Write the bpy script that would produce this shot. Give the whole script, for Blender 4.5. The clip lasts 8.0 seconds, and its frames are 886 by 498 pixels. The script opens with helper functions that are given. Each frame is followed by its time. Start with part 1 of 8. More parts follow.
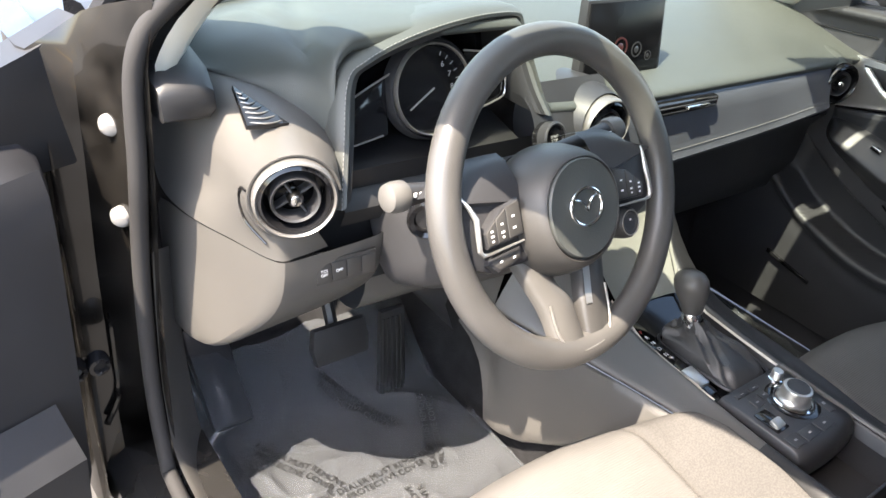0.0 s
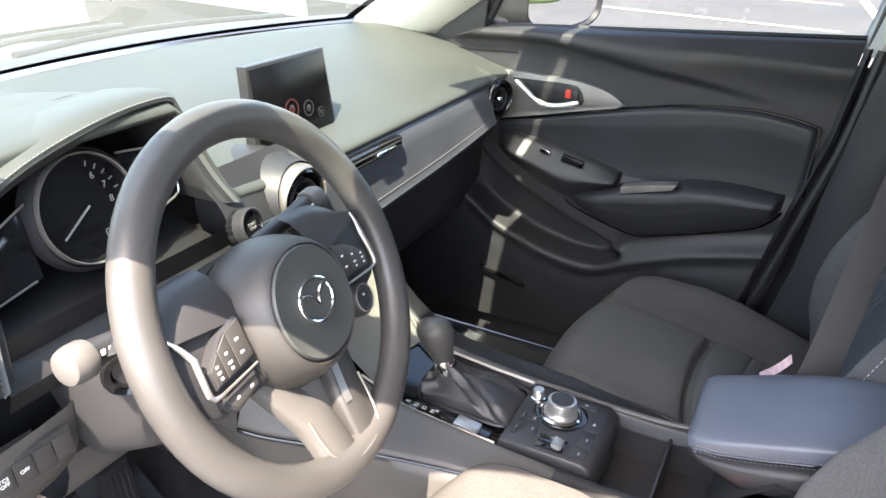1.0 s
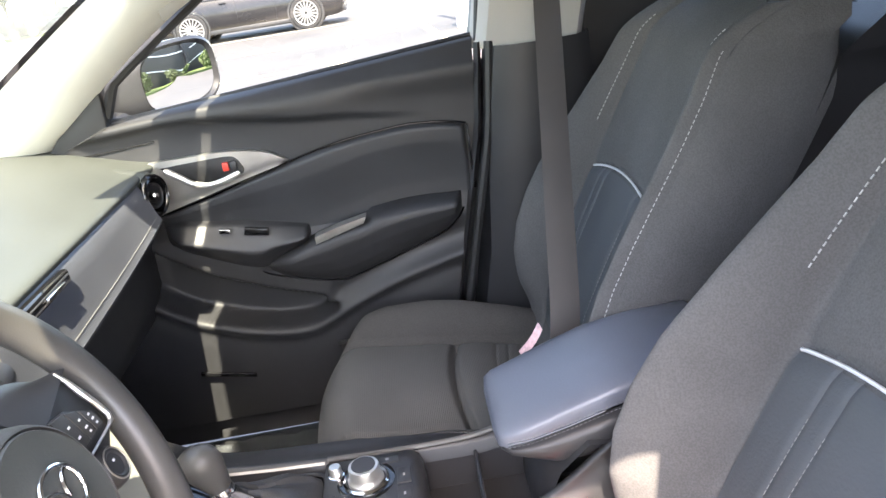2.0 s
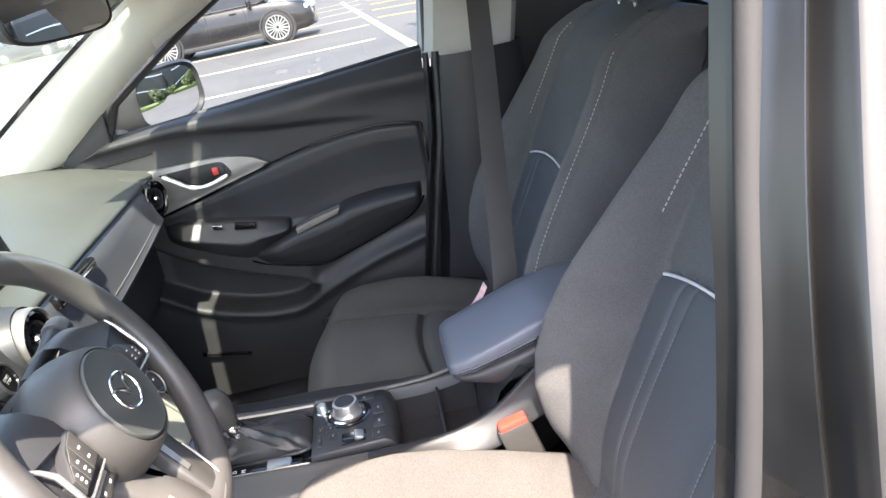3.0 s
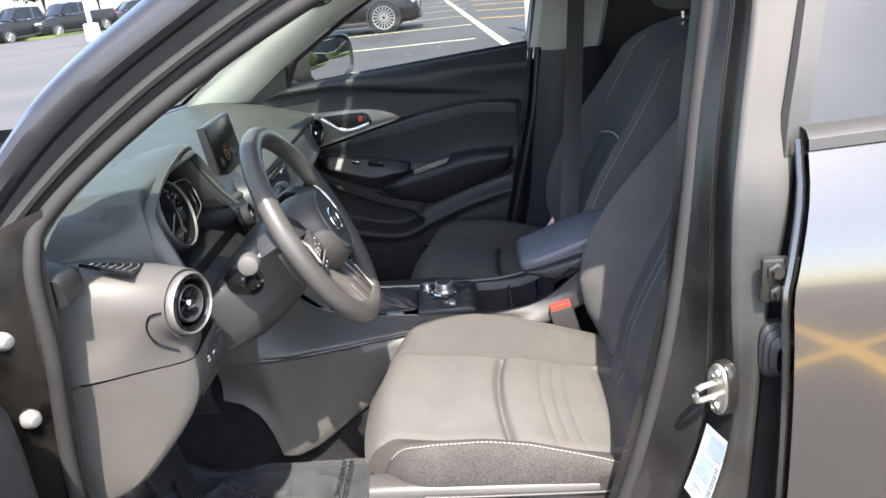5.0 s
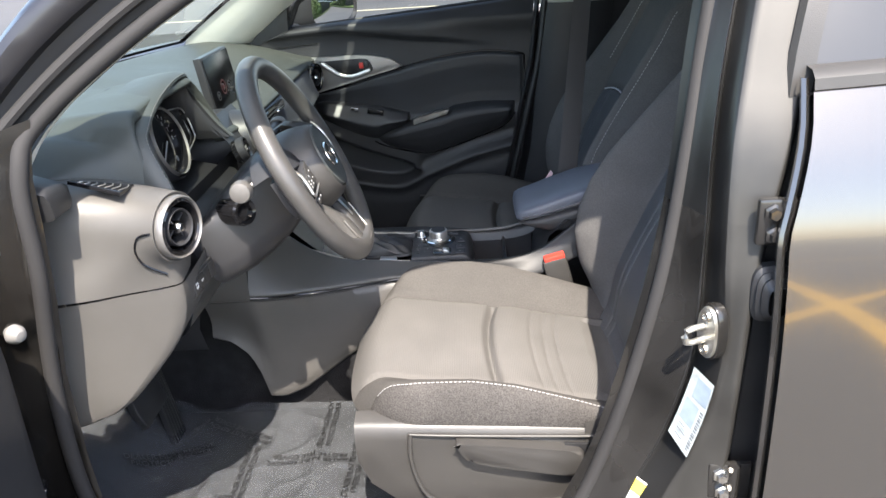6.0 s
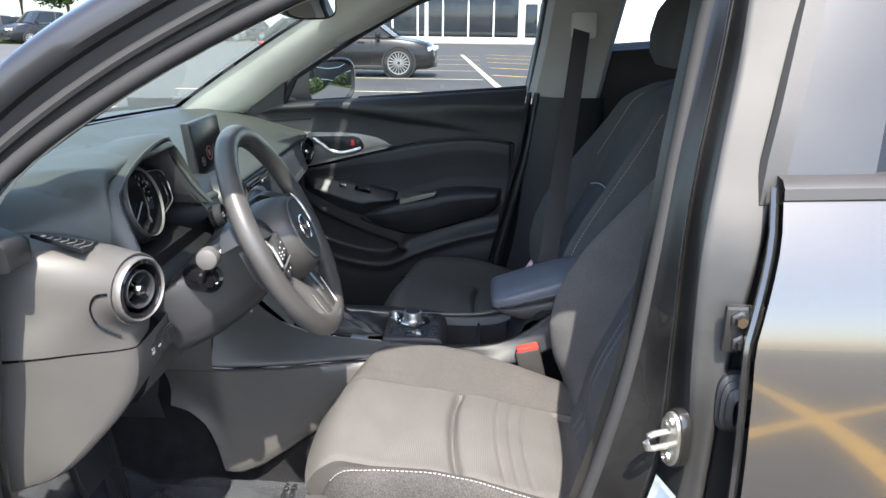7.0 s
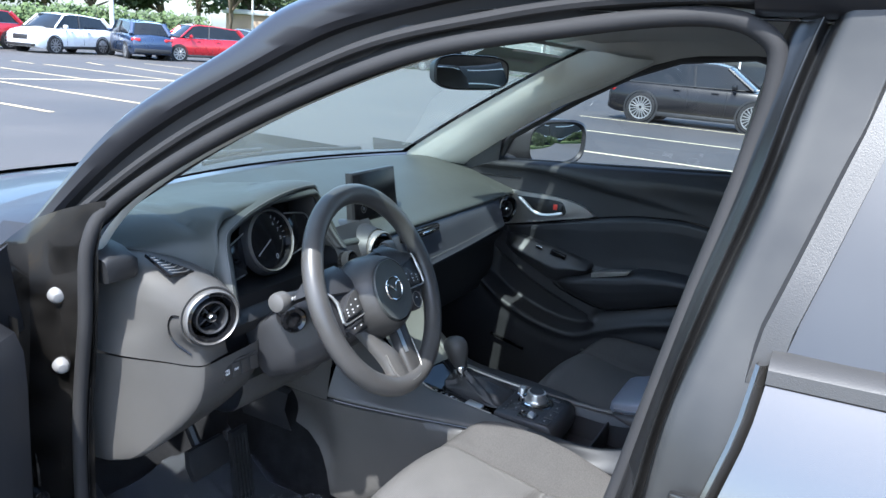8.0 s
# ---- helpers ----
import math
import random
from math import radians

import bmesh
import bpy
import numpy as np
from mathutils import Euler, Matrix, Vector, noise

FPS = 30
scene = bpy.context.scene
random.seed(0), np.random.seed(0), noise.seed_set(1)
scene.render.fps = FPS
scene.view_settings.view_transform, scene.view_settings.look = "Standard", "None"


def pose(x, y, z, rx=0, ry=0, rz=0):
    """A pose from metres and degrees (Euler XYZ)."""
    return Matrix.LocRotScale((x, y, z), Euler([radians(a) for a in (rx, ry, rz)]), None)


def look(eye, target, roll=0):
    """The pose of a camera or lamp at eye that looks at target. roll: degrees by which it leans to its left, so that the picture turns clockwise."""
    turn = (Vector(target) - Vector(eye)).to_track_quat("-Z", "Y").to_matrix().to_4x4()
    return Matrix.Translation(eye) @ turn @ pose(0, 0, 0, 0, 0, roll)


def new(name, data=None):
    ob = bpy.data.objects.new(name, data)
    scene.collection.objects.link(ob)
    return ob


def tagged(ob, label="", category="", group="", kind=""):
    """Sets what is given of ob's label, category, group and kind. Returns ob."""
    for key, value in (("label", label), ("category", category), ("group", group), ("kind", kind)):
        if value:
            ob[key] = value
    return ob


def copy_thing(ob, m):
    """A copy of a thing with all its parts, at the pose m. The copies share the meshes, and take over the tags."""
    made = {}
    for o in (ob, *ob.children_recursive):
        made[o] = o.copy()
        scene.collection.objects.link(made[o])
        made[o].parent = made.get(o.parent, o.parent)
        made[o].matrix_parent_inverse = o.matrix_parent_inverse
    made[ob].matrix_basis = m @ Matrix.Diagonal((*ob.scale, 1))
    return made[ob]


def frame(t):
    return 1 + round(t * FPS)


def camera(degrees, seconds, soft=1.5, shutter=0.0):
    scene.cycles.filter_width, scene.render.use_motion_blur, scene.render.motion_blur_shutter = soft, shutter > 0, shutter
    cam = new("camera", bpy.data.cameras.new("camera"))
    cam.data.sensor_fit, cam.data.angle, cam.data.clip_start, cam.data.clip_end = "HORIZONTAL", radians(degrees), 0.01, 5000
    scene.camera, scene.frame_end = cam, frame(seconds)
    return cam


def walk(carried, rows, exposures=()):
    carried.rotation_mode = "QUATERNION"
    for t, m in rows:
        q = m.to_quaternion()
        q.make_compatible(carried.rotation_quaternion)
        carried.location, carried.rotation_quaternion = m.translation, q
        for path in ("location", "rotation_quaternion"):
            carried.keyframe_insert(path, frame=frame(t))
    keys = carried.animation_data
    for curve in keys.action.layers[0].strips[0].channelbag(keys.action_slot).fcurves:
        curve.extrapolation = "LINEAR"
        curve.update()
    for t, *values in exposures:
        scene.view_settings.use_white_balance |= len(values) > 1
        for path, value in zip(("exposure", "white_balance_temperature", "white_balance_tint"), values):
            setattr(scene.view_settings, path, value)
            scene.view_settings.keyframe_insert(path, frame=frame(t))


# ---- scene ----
cam = camera(61.0, 8.0)
PATH = [
    (0, (-0.981, -0.497, 1.347), (0.119, 0.809, 0.306), 7.7),
    (0.5, (-0.962, -0.487, 1.352), (0.396, 0.633, 0.403), 6.3),
    (1, (-0.895, -0.394, 1.333), (0.732, 0.376, 0.463), 2.8),
    (1.5, (-0.856, -0.329, 1.323), (0.955, -0.029, 0.529), -3.9),
    (2, (-0.847, -0.309, 1.302), (1.003, -0.352, 0.544), -9.2),
    (2.2, (-0.853, -0.315, 1.3), (0.994, -0.433, 0.542), -10.7),
    (3.3, (-1.22, -0.343, 1.351), (0.635, -0.407, 0.606), -12.6),
    (3.5, (-1.281, -0.334, 1.355), (0.577, -0.367, 0.618), -12.2),
    (4, (-1.46, -0.283, 1.367), (0.408, -0.264, 0.65), -9.9),
    (4.5, (-1.636, -0.266, 1.383), (0.233, -0.2, 0.674), -8.0),
    (5.8, (-1.678, -0.263, 1.345), (0.167, -0.169, 0.577), -4.1),
    (6, (-1.675, -0.265, 1.328), (0.158, -0.172, 0.532), -3.9),
    (6.5, (-1.666, -0.262, 1.315), (0.152, -0.205, 0.485), -2.1),
    (7, (-1.655, -0.299, 1.323), (0.253, -0.233, 0.729), 0.7),
    (7.5, (-1.596, -0.493, 1.34), (0.309, -0.09, 0.884), 4.0),
    (8, (-1.499, -0.706, 1.408), (0.203, 0.198, 0.876), 4.3),
]
walk(cam, [(t, look(eye, target, roll)) for t, eye, target, roll in PATH], exposures=[(0, 3.86, 7150, 11), (0.5, 3.98, 7150, 12), (1.5, 4.35, 7300, 15.5), (2.2, 4.62, 7500, 16), (3.5, 3.46, 6650, 11.5), (4.5, 3.05, 6600, 10.5), (6.5, 3.04, 6650, 10), (6.8, 2.96, 6600, 10), (7.0, 2.86, 6350, 9), (7.5, 2.56, 5450, 7), (8, 2.68, 5600, 7)])

# ---- light and exposure ----
SUN = Vector((-0.53, -0.085, 0.84)).normalized()
world = bpy.data.worlds.new("sky")
scene.world = world
world.use_nodes = True
wn = world.node_tree.nodes
sky = wn.new("ShaderNodeTexSky")
sky.sky_type, sky.sun_disc = "NISHITA", False
sky.sun_elevation = math.asin(SUN.z)
sky.sun_rotation = math.atan2(SUN.x, SUN.y)
sky.dust_density = 2.0
wn["Background"].inputs[1].default_value = 0.105
world.node_tree.links.new(sky.outputs[0], wn["Background"].inputs[0])
sun = new("sun", bpy.data.lights.new("sun", "SUN"))
sun.data.energy, sun.data.angle, sun.data.color = 2.1, radians(0.5), (1.0, 0.93, 0.84)
sun.matrix_world = look(SUN * 20, (0, 0, 0))


# ---- materials ----
def surf(name, col, rough=0.5, metal=0.0, grain=0, bump=0.0, mottle=0, amount=0.15, coat=0.0, spec=0.5, weave=0, rand=0.0, speck=0.0):
    """A node material: base colour with slow mottling, fine grain bump, roughness variation."""
    m = bpy.data.materials.new(name)
    m.use_nodes = True
    nt = m.node_tree
    b = nt.nodes["Principled BSDF"]
    b.inputs["Base Color"].default_value = (*col, 1)
    b.inputs["Roughness"].default_value = rough
    b.inputs["Metallic"].default_value = metal
    b.inputs["Specular IOR Level"].default_value = spec
    b.inputs["Coat Weight"].default_value = coat
    b.inputs["Coat Roughness"].default_value = 0.04
    tc = nt.nodes.new("ShaderNodeTexCoord")
    if mottle:
        n = nt.nodes.new("ShaderNodeTexNoise")
        n.inputs["Scale"].default_value, n.inputs["Detail"].default_value = mottle, 5
        nt.links.new(tc.outputs["Object"], n.inputs["Vector"])
        r = nt.nodes.new("ShaderNodeMapRange")
        r.inputs[1].default_value, r.inputs[2].default_value = 0.3, 0.7
        r.inputs[3].default_value, r.inputs[4].default_value = 1 - amount, 1 + amount
        nt.links.new(n.outputs["Fac"], r.inputs[0])
        mix = nt.nodes.new("ShaderNodeVectorMath")
        mix.operation = "SCALE"
        mix.inputs[0].default_value = col
        nt.links.new(r.outputs[0], mix.inputs["Scale"])
        nt.links.new(mix.outputs[0], b.inputs["Base Color"])
        r2 = nt.nodes.new("ShaderNodeMapRange")
        r2.inputs[1].default_value, r2.inputs[2].default_value = 0.3, 0.7
        r2.inputs[3].default_value, r2.inputs[4].default_value = rough * 0.88, min(1.0, rough * 1.12)
        nt.links.new(n.outputs["Fac"], r2.inputs[0])
        nt.links.new(r2.outputs[0], b.inputs["Roughness"])
        if rand:
            oi = nt.nodes.new("ShaderNodeObjectInfo")
            r3 = nt.nodes.new("ShaderNodeMapRange")
            r3.inputs[3].default_value, r3.inputs[4].default_value = 1 - rand, 1 + rand
            nt.links.new(oi.outputs["Random"], r3.inputs[0])
            m2 = nt.nodes.new("ShaderNodeVectorMath")
            m2.operation = "SCALE"
            nt.links.new(mix.outputs[0], m2.inputs[0])
            nt.links.new(r3.outputs[0], m2.inputs["Scale"])
            nt.links.new(m2.outputs[0], b.inputs["Base Color"])
    if speck:
        sn = nt.nodes.new("ShaderNodeTexNoise")
        sn.inputs["Scale"].default_value, sn.inputs["Detail"].default_value = 420, 2
        nt.links.new(tc.outputs["Object"], sn.inputs["Vector"])
        r4 = nt.nodes.new("ShaderNodeMapRange")
        r4.inputs[1].default_value, r4.inputs[2].default_value = 0.35, 0.65
        r4.inputs[3].default_value, r4.inputs[4].default_value = 1 - speck, 1 + speck
        nt.links.new(sn.outputs["Fac"], r4.inputs[0])
        m4 = nt.nodes.new("ShaderNodeVectorMath")
        m4.operation = "SCALE"
        m4.inputs[0].default_value = col
        if mottle:
            nt.links.new(mix.outputs[0], m4.inputs[0])
        nt.links.new(r4.outputs[0], m4.inputs["Scale"])
        nt.links.new(m4.outputs[0], b.inputs["Base Color"])
    if grain:
        if weave:
            g = nt.nodes.new("ShaderNodeTexWave")
            g.bands_direction = "Y"
            g.inputs["Scale"].default_value, g.inputs["Distortion"].default_value = grain, 1.5
            g.inputs["Detail"].default_value, g.inputs["Detail Scale"].default_value = 2, 4
        else:
            g = nt.nodes.new("ShaderNodeTexNoise")
            g.inputs["Scale"].default_value, g.inputs["Detail"].default_value = grain, 3
        nt.links.new(tc.outputs["Object"], g.inputs["Vector"])
        bp = nt.nodes.new("ShaderNodeBump")
        bp.inputs["Strength"].default_value, bp.inputs["Distance"].default_value = bump, 0.001
        nt.links.new(g.outputs["Fac"], bp.inputs["Height"])
        nt.links.new(bp.outputs[0], b.inputs["Normal"])
    return m


def glass_mat(name, tint, gloss=0.5, dust=0.0):
    """Tinted clear sheet whose gloss grows towards grazing angles, the same from both sides."""
    m = bpy.data.materials.new(name)
    m.use_nodes = True
    nt = m.node_tree
    nt.nodes.remove(nt.nodes["Principled BSDF"])
    tr, gl = nt.nodes.new("ShaderNodeBsdfTransparent"), nt.nodes.new("ShaderNodeBsdfGlossy")
    mx, lw = nt.nodes.new("ShaderNodeMixShader"), nt.nodes.new("ShaderNodeLayerWeight")
    po, ma = nt.nodes.new("ShaderNodeMath"), nt.nodes.new("ShaderNodeMath")
    lw.inputs["Blend"].default_value = 0.5
    po.operation, ma.operation = "POWER", "MULTIPLY_ADD"
    po.inputs[1].default_value = 5.0
    ma.inputs[1].default_value, ma.inputs[2].default_value = gloss, 0.05
    tr.inputs[0].default_value = (*tint, 1)
    gl.inputs["Roughness"].default_value = 0.02
    nt.links.new(lw.outputs["Facing"], po.inputs[0])
    nt.links.new(po.outputs[0], ma.inputs[0])
    nt.links.new(ma.outputs[0], mx.inputs[0])
    nt.links.new(tr.outputs[0], mx.inputs[1])
    nt.links.new(gl.outputs[0], mx.inputs[2])
    nt.links.new(mx.outputs[0], nt.nodes["Material Output"].inputs[0])
    if dust:
        du, md = nt.nodes.new("ShaderNodeBsdfTranslucent"), nt.nodes.new("ShaderNodeMixShader")
        du.inputs[0].default_value = (0.72, 0.80, 0.72, 1)
        md.inputs[0].default_value = dust
        nt.links.new(mx.outputs[0], md.inputs[1])
        nt.links.new(du.outputs[0], md.inputs[2])
        nt.links.new(md.outputs[0], nt.nodes["Material Output"].inputs[0])
    return m


def glow(name, col, strength):
    m = surf(name, (0.01, 0.01, 0.01), 0.3)
    b = m.node_tree.nodes["Principled BSDF"]
    b.inputs["Emission Color"].default_value = (*col, 1)
    b.inputs["Emission Strength"].default_value = strength
    return m


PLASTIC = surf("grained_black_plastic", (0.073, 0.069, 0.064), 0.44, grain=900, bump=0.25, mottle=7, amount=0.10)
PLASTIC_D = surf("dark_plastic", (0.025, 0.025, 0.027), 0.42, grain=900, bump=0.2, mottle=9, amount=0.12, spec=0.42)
DASHTOP = surf("soft_dash_vinyl", (0.047, 0.051, 0.047), 0.50, grain=700, bump=0.3, mottle=5, amount=0.08, spec=0.38)
LEATHER = surf("stitched_dash_leatherette", (0.060, 0.063, 0.069), 0.40, grain=350, bump=0.3, mottle=10, amount=0.10)
RIM_M = surf("worn_wheel_urethane", (0.058, 0.055, 0.052), 0.38, grain=500, bump=0.2, mottle=12, amount=0.16)
SCREEN = surf("dark_screen_glass", (0.006, 0.006, 0.007), 0.22, mottle=20, amount=0.1, spec=0.14)
GLOSSBLACK = surf("gloss_black", (0.008, 0.008, 0.009), 0.08, mottle=20, amount=0.1)
SATIN = surf("satin_silver_trim", (0.52, 0.51, 0.49), 0.34, metal=0.85, mottle=15, amount=0.08)
VENTRING = surf("satin_vent_ring", (0.20, 0.19, 0.18), 0.38, metal=0.6, mottle=20, amount=0.12)
SATIN_D = surf("dark_satin_trim", (0.30, 0.285, 0.265), 0.38, metal=0.7, mottle=20, amount=0.12)
VALANCE = surf("seat_valance_plastic", (0.036, 0.034, 0.032), 0.45, grain=700, bump=0.25, mottle=9, amount=0.12)
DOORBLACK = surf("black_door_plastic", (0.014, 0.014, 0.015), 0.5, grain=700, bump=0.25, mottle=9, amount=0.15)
CHROME = surf("chrome", (0.80, 0.80, 0.80), 0.14, metal=1.0, mottle=20, amount=0.04)
STEEL = surf("zinc_steel", (0.62, 0.60, 0.56), 0.28, metal=1.0, mottle=60, amount=0.2)
FABRIC = surf("dark_seat_cloth", (0.090, 0.087, 0.086), 0.92, grain=420, bump=0.5, mottle=10, amount=0.12, spec=0.2, speck=0.12)
SIDECLOTH = surf("textured_side_cloth", (0.058, 0.054, 0.051), 0.95, grain=300, bump=0.8, mottle=14, amount=0.15, spec=0.15, speck=0.30)
INSERT = surf("ribbed_seat_cloth", (0.098, 0.093, 0.088), 0.9, grain=95, bump=0.35, mottle=12, amount=0.08, spec=0.2, weave=1)
THREAD_D = surf("dull_thread", (0.20, 0.195, 0.19), 0.8, mottle=200, amount=0.15)
THREAD = surf("pale_thread", (0.36, 0.35, 0.34), 0.8, mottle=200, amount=0.15)
STOPGREY = surf("dull_grey_rubber", (0.16, 0.155, 0.15), 0.6, mottle=40, amount=0.1)
PIPING = surf("silver_piping", (0.55, 0.55, 0.56), 0.4, mottle=60, amount=0.1)
CARPET = surf("black_carpet", (0.016, 0.016, 0.017), 0.98, grain=300, bump=1.0, mottle=25, amount=0.3, spec=0.1)
RUBBER = surf("rubber_seal", (0.016, 0.016, 0.017), 0.5, grain=120, bump=0.15, mottle=14, amount=0.2)
RUBBER_L = surf("flocked_rubber_seal", (0.024, 0.023, 0.023), 0.72, grain=300, bump=0.2, mottle=10, amount=0.12, spec=0.25)
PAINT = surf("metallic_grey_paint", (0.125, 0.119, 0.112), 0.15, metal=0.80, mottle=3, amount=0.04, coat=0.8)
# body paint darkened by colour where it would mirror too bright a sky
PAINT_P = surf("dimmed_body_paint", (0.034, 0.034, 0.038), 0.36, metal=0.5, mottle=3, amount=0.06, coat=0.25)
PAINT_J = surf("satin_flange_paint", (0.028, 0.027, 0.025), 0.50, metal=0.2, mottle=12, amount=0.3, coat=0.06)
# black stands in for the dark that the jamb paint mirrors
GROOVE = surf("black_jamb_shade", (0.010, 0.010, 0.010), 0.34, mottle=8, amount=0.3)
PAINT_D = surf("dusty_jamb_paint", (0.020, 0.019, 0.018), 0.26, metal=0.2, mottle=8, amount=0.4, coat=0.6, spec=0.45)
PAINT_H = surf("dusty_darkened_paint", (0.010, 0.009, 0.008), 0.24, metal=0.2, mottle=16, amount=0.9, coat=0.5, spec=0.45)
HEADLINER = surf("grey_headliner_cloth", (0.42, 0.41, 0.385), 0.95, grain=500, bump=0.4, mottle=6, amount=0.06, spec=0.1)
PILLAR = surf("pale_grey_pillar_trim", (0.64, 0.64, 0.58), 0.6, grain=500, bump=0.15, mottle=5, amount=0.05)
BELT = surf("belt_webbing", (0.070, 0.064, 0.062), 0.8, grain=600, bump=0.3, mottle=20, amount=0.1)
GREYMARK = surf("dull_print", (0.24, 0.24, 0.24), 0.6, mottle=40, amount=0.06)
DASHLEA = surf("dash_pad_leatherette", (0.062, 0.066, 0.078), 0.40, grain=350, bump=0.3, mottle=10, amount=0.10)
HOODLEA = surf("hood_leatherette", (0.044, 0.047, 0.044), 0.50, grain=350, bump=0.3, mottle=10, amount=0.1)
RED = surf("red_plastic", (0.55, 0.045, 0.03), 0.35, mottle=30, amount=0.05)
WHITE = surf("white_print", (0.75, 0.75, 0.75), 0.6, mottle=40, amount=0.06)
MIRROR = surf("mirror_silver", (0.92, 0.93, 0.94), 0.01, metal=1.0)
SIDEGLASS = glass_mat("side_window_glass", (0.56, 0.60, 0.60))
WSGLASS = glass_mat("windscreen_glass", (0.64, 0.71, 0.67), dust=0.055)
TINT = glass_mat("tinted_glass", (0.10, 0.11, 0.12), gloss=0.2)
ASPHALT = surf("sealed_asphalt", (0.053, 0.050, 0.048), 0.85, grain=60, bump=0.6, mottle=0.35, amount=0.22)
LINE_W = surf("worn_pale_line", (0.45, 0.37, 0.21), 0.8, mottle=6, amount=0.2)
LINE_Y = surf("worn_yellow_line", (0.72, 0.42, 0.06), 0.8, mottle=6, amount=0.2)
LINE_P = surf("pale_yellow_line", (0.62, 0.55, 0.36), 0.8, mottle=6, amount=0.2)
GRASS = surf("mown_grass", (0.075, 0.11, 0.025), 0.9, grain=8, bump=1.0, mottle=0.4, amount=0.3)
LEAF = surf("leaves", (0.055, 0.085, 0.022), 0.7, mottle=0.7, amount=0.4, rand=0.2)
BARK = surf("bark", (0.10, 0.075, 0.05), 0.9, grain=20, bump=0.8, mottle=3, amount=0.3)
WALLWHITE = surf("white_cladding", (0.80, 0.80, 0.78), 0.6, mottle=0.5, amount=0.04)
DARKGLASS = surf("dark_window_glass", (0.02, 0.025, 0.03), 0.05, mottle=0.2, amount=0.3)
POLE_M = surf("pale_concrete", (0.60, 0.59, 0.56), 0.8, grain=30, bump=0.4, mottle=2, amount=0.1)


# ---- mesh helpers ----
def thing(name, label, category, group="", kind="", at=(0, 0, 0)):
    e = new(name)
    e.location = at
    e.empty_display_size = 0.05
    return tagged(e, label, category, group, kind)


def part(name, bm, material, parent=None, label="", smooth=35, at=None):
    me = bpy.data.meshes.new(name)
    bmesh.ops.recalc_face_normals(bm, faces=bm.faces)
    bm.to_mesh(me)
    bm.free()
    me.materials.append(material)
    if smooth:
        for p in me.polygons:
            p.use_smooth = True
        me.set_sharp_from_angle(angle=radians(smooth))
    ob = new(name, me)
    if parent:
        ob.parent = parent
        base = Vector((0, 0, 0))
        p = parent
        while p:
            base += p.location
            p = p.parent
        ob.location = (Vector(at) if at else Vector((0, 0, 0))) - base if parent else at
        if at is None:
            ob.location = -base
    elif at:
        ob.location = at
    if label:
        tagged(ob, label)
    return ob


def subsurf(ob, n=1):
    md = ob.modifiers.new("round", "SUBSURF")
    md.levels = md.render_levels = n
    return ob


def loft(rows, ring=False, caps=False, bm=None):
    bm = bm or bmesh.new()
    vs = [[bm.verts.new(p) for p in r] for r in rows]
    for a, b in zip(vs, vs[1:]):
        n = len(a)
        for i in range(n if ring else n - 1):
            j = (i + 1) % n
            bm.faces.new((a[i], a[j], b[j], b[i]))
    if caps:
        bm.faces.new(vs[0])
        bm.faces.new(vs[-1])
    return bm


def catmull(pts, n):
    """A smooth curve of n+1 points through the given ones."""
    P = [Vector(p) for p in pts]
    out = []
    for k in range(n + 1):
        f = k / n * (len(P) - 1)
        i = min(int(f), len(P) - 2)
        t = f - i
        p0, p1, p2, p3 = P[max(i - 1, 0)], P[i], P[i + 1], P[min(i + 2, len(P) - 1)]
        out.append(0.5 * (2 * p1 + (p2 - p0) * t + (2 * p0 - 5 * p1 + 4 * p2 - p3) * t * t + (3 * p1 - p0 - 3 * p2 + p3) * t ** 3))
    return out


def tube(path, r, n=8, ring=False, flat=1.0, up=(0, 0, 1), bm=None, caps=True):
    """A round bar of radius r (a number or one a point) along a path; flat squeezes it across up."""
    bm = bm or bmesh.new()
    P = [Vector(p) for p in path]
    rows = []
    for i, p in enumerate(P):
        a = P[(i - 1) % len(P)] if ring or i else p
        b = P[(i + 1) % len(P)] if ring or i < len(P) - 1 else p
        t = (b - a).normalized()
        s = t.cross(Vector(up))
        s = s.normalized() if s.length > 1e-4 else t.orthogonal().normalized()
        u = s.cross(t)
        rr = r[i] if isinstance(r, (list, tuple)) else r
        rows.append([p + (s * math.cos(q) + u * math.sin(q) * flat) * rr for q in (2 * math.pi * k / n for k in range(n))])
    if ring:
        rows.append(rows[0])
        loft(rows[:-1], True, False, bm)
        bm.verts.ensure_lookup_table()
        m = len(bm.verts)
        k = len(P) * n
        a, b = [bm.verts[m - n + i] for i in range(n)], [bm.verts[m - k + i] for i in range(n)]
        for i in range(n):
            j = (i + 1) % n
            bm.faces.new((a[i], a[j], b[j], b[i]))
        return bm
    return loft(rows, True, caps, bm)


def lathe(profile, n=32, m=None, bm=None):
    """Turns (radius, height) pairs about local z."""
    m = m or Matrix()
    rows = [[m @ Vector((r * math.cos(q), r * math.sin(q), h)) for q in (2 * math.pi * k / n for k in range(n))] for r, h in profile]
    bm = loft(rows, True, False, bm)
    bmesh.ops.remove_doubles(bm, verts=bm.verts, dist=1e-6)
    return bm


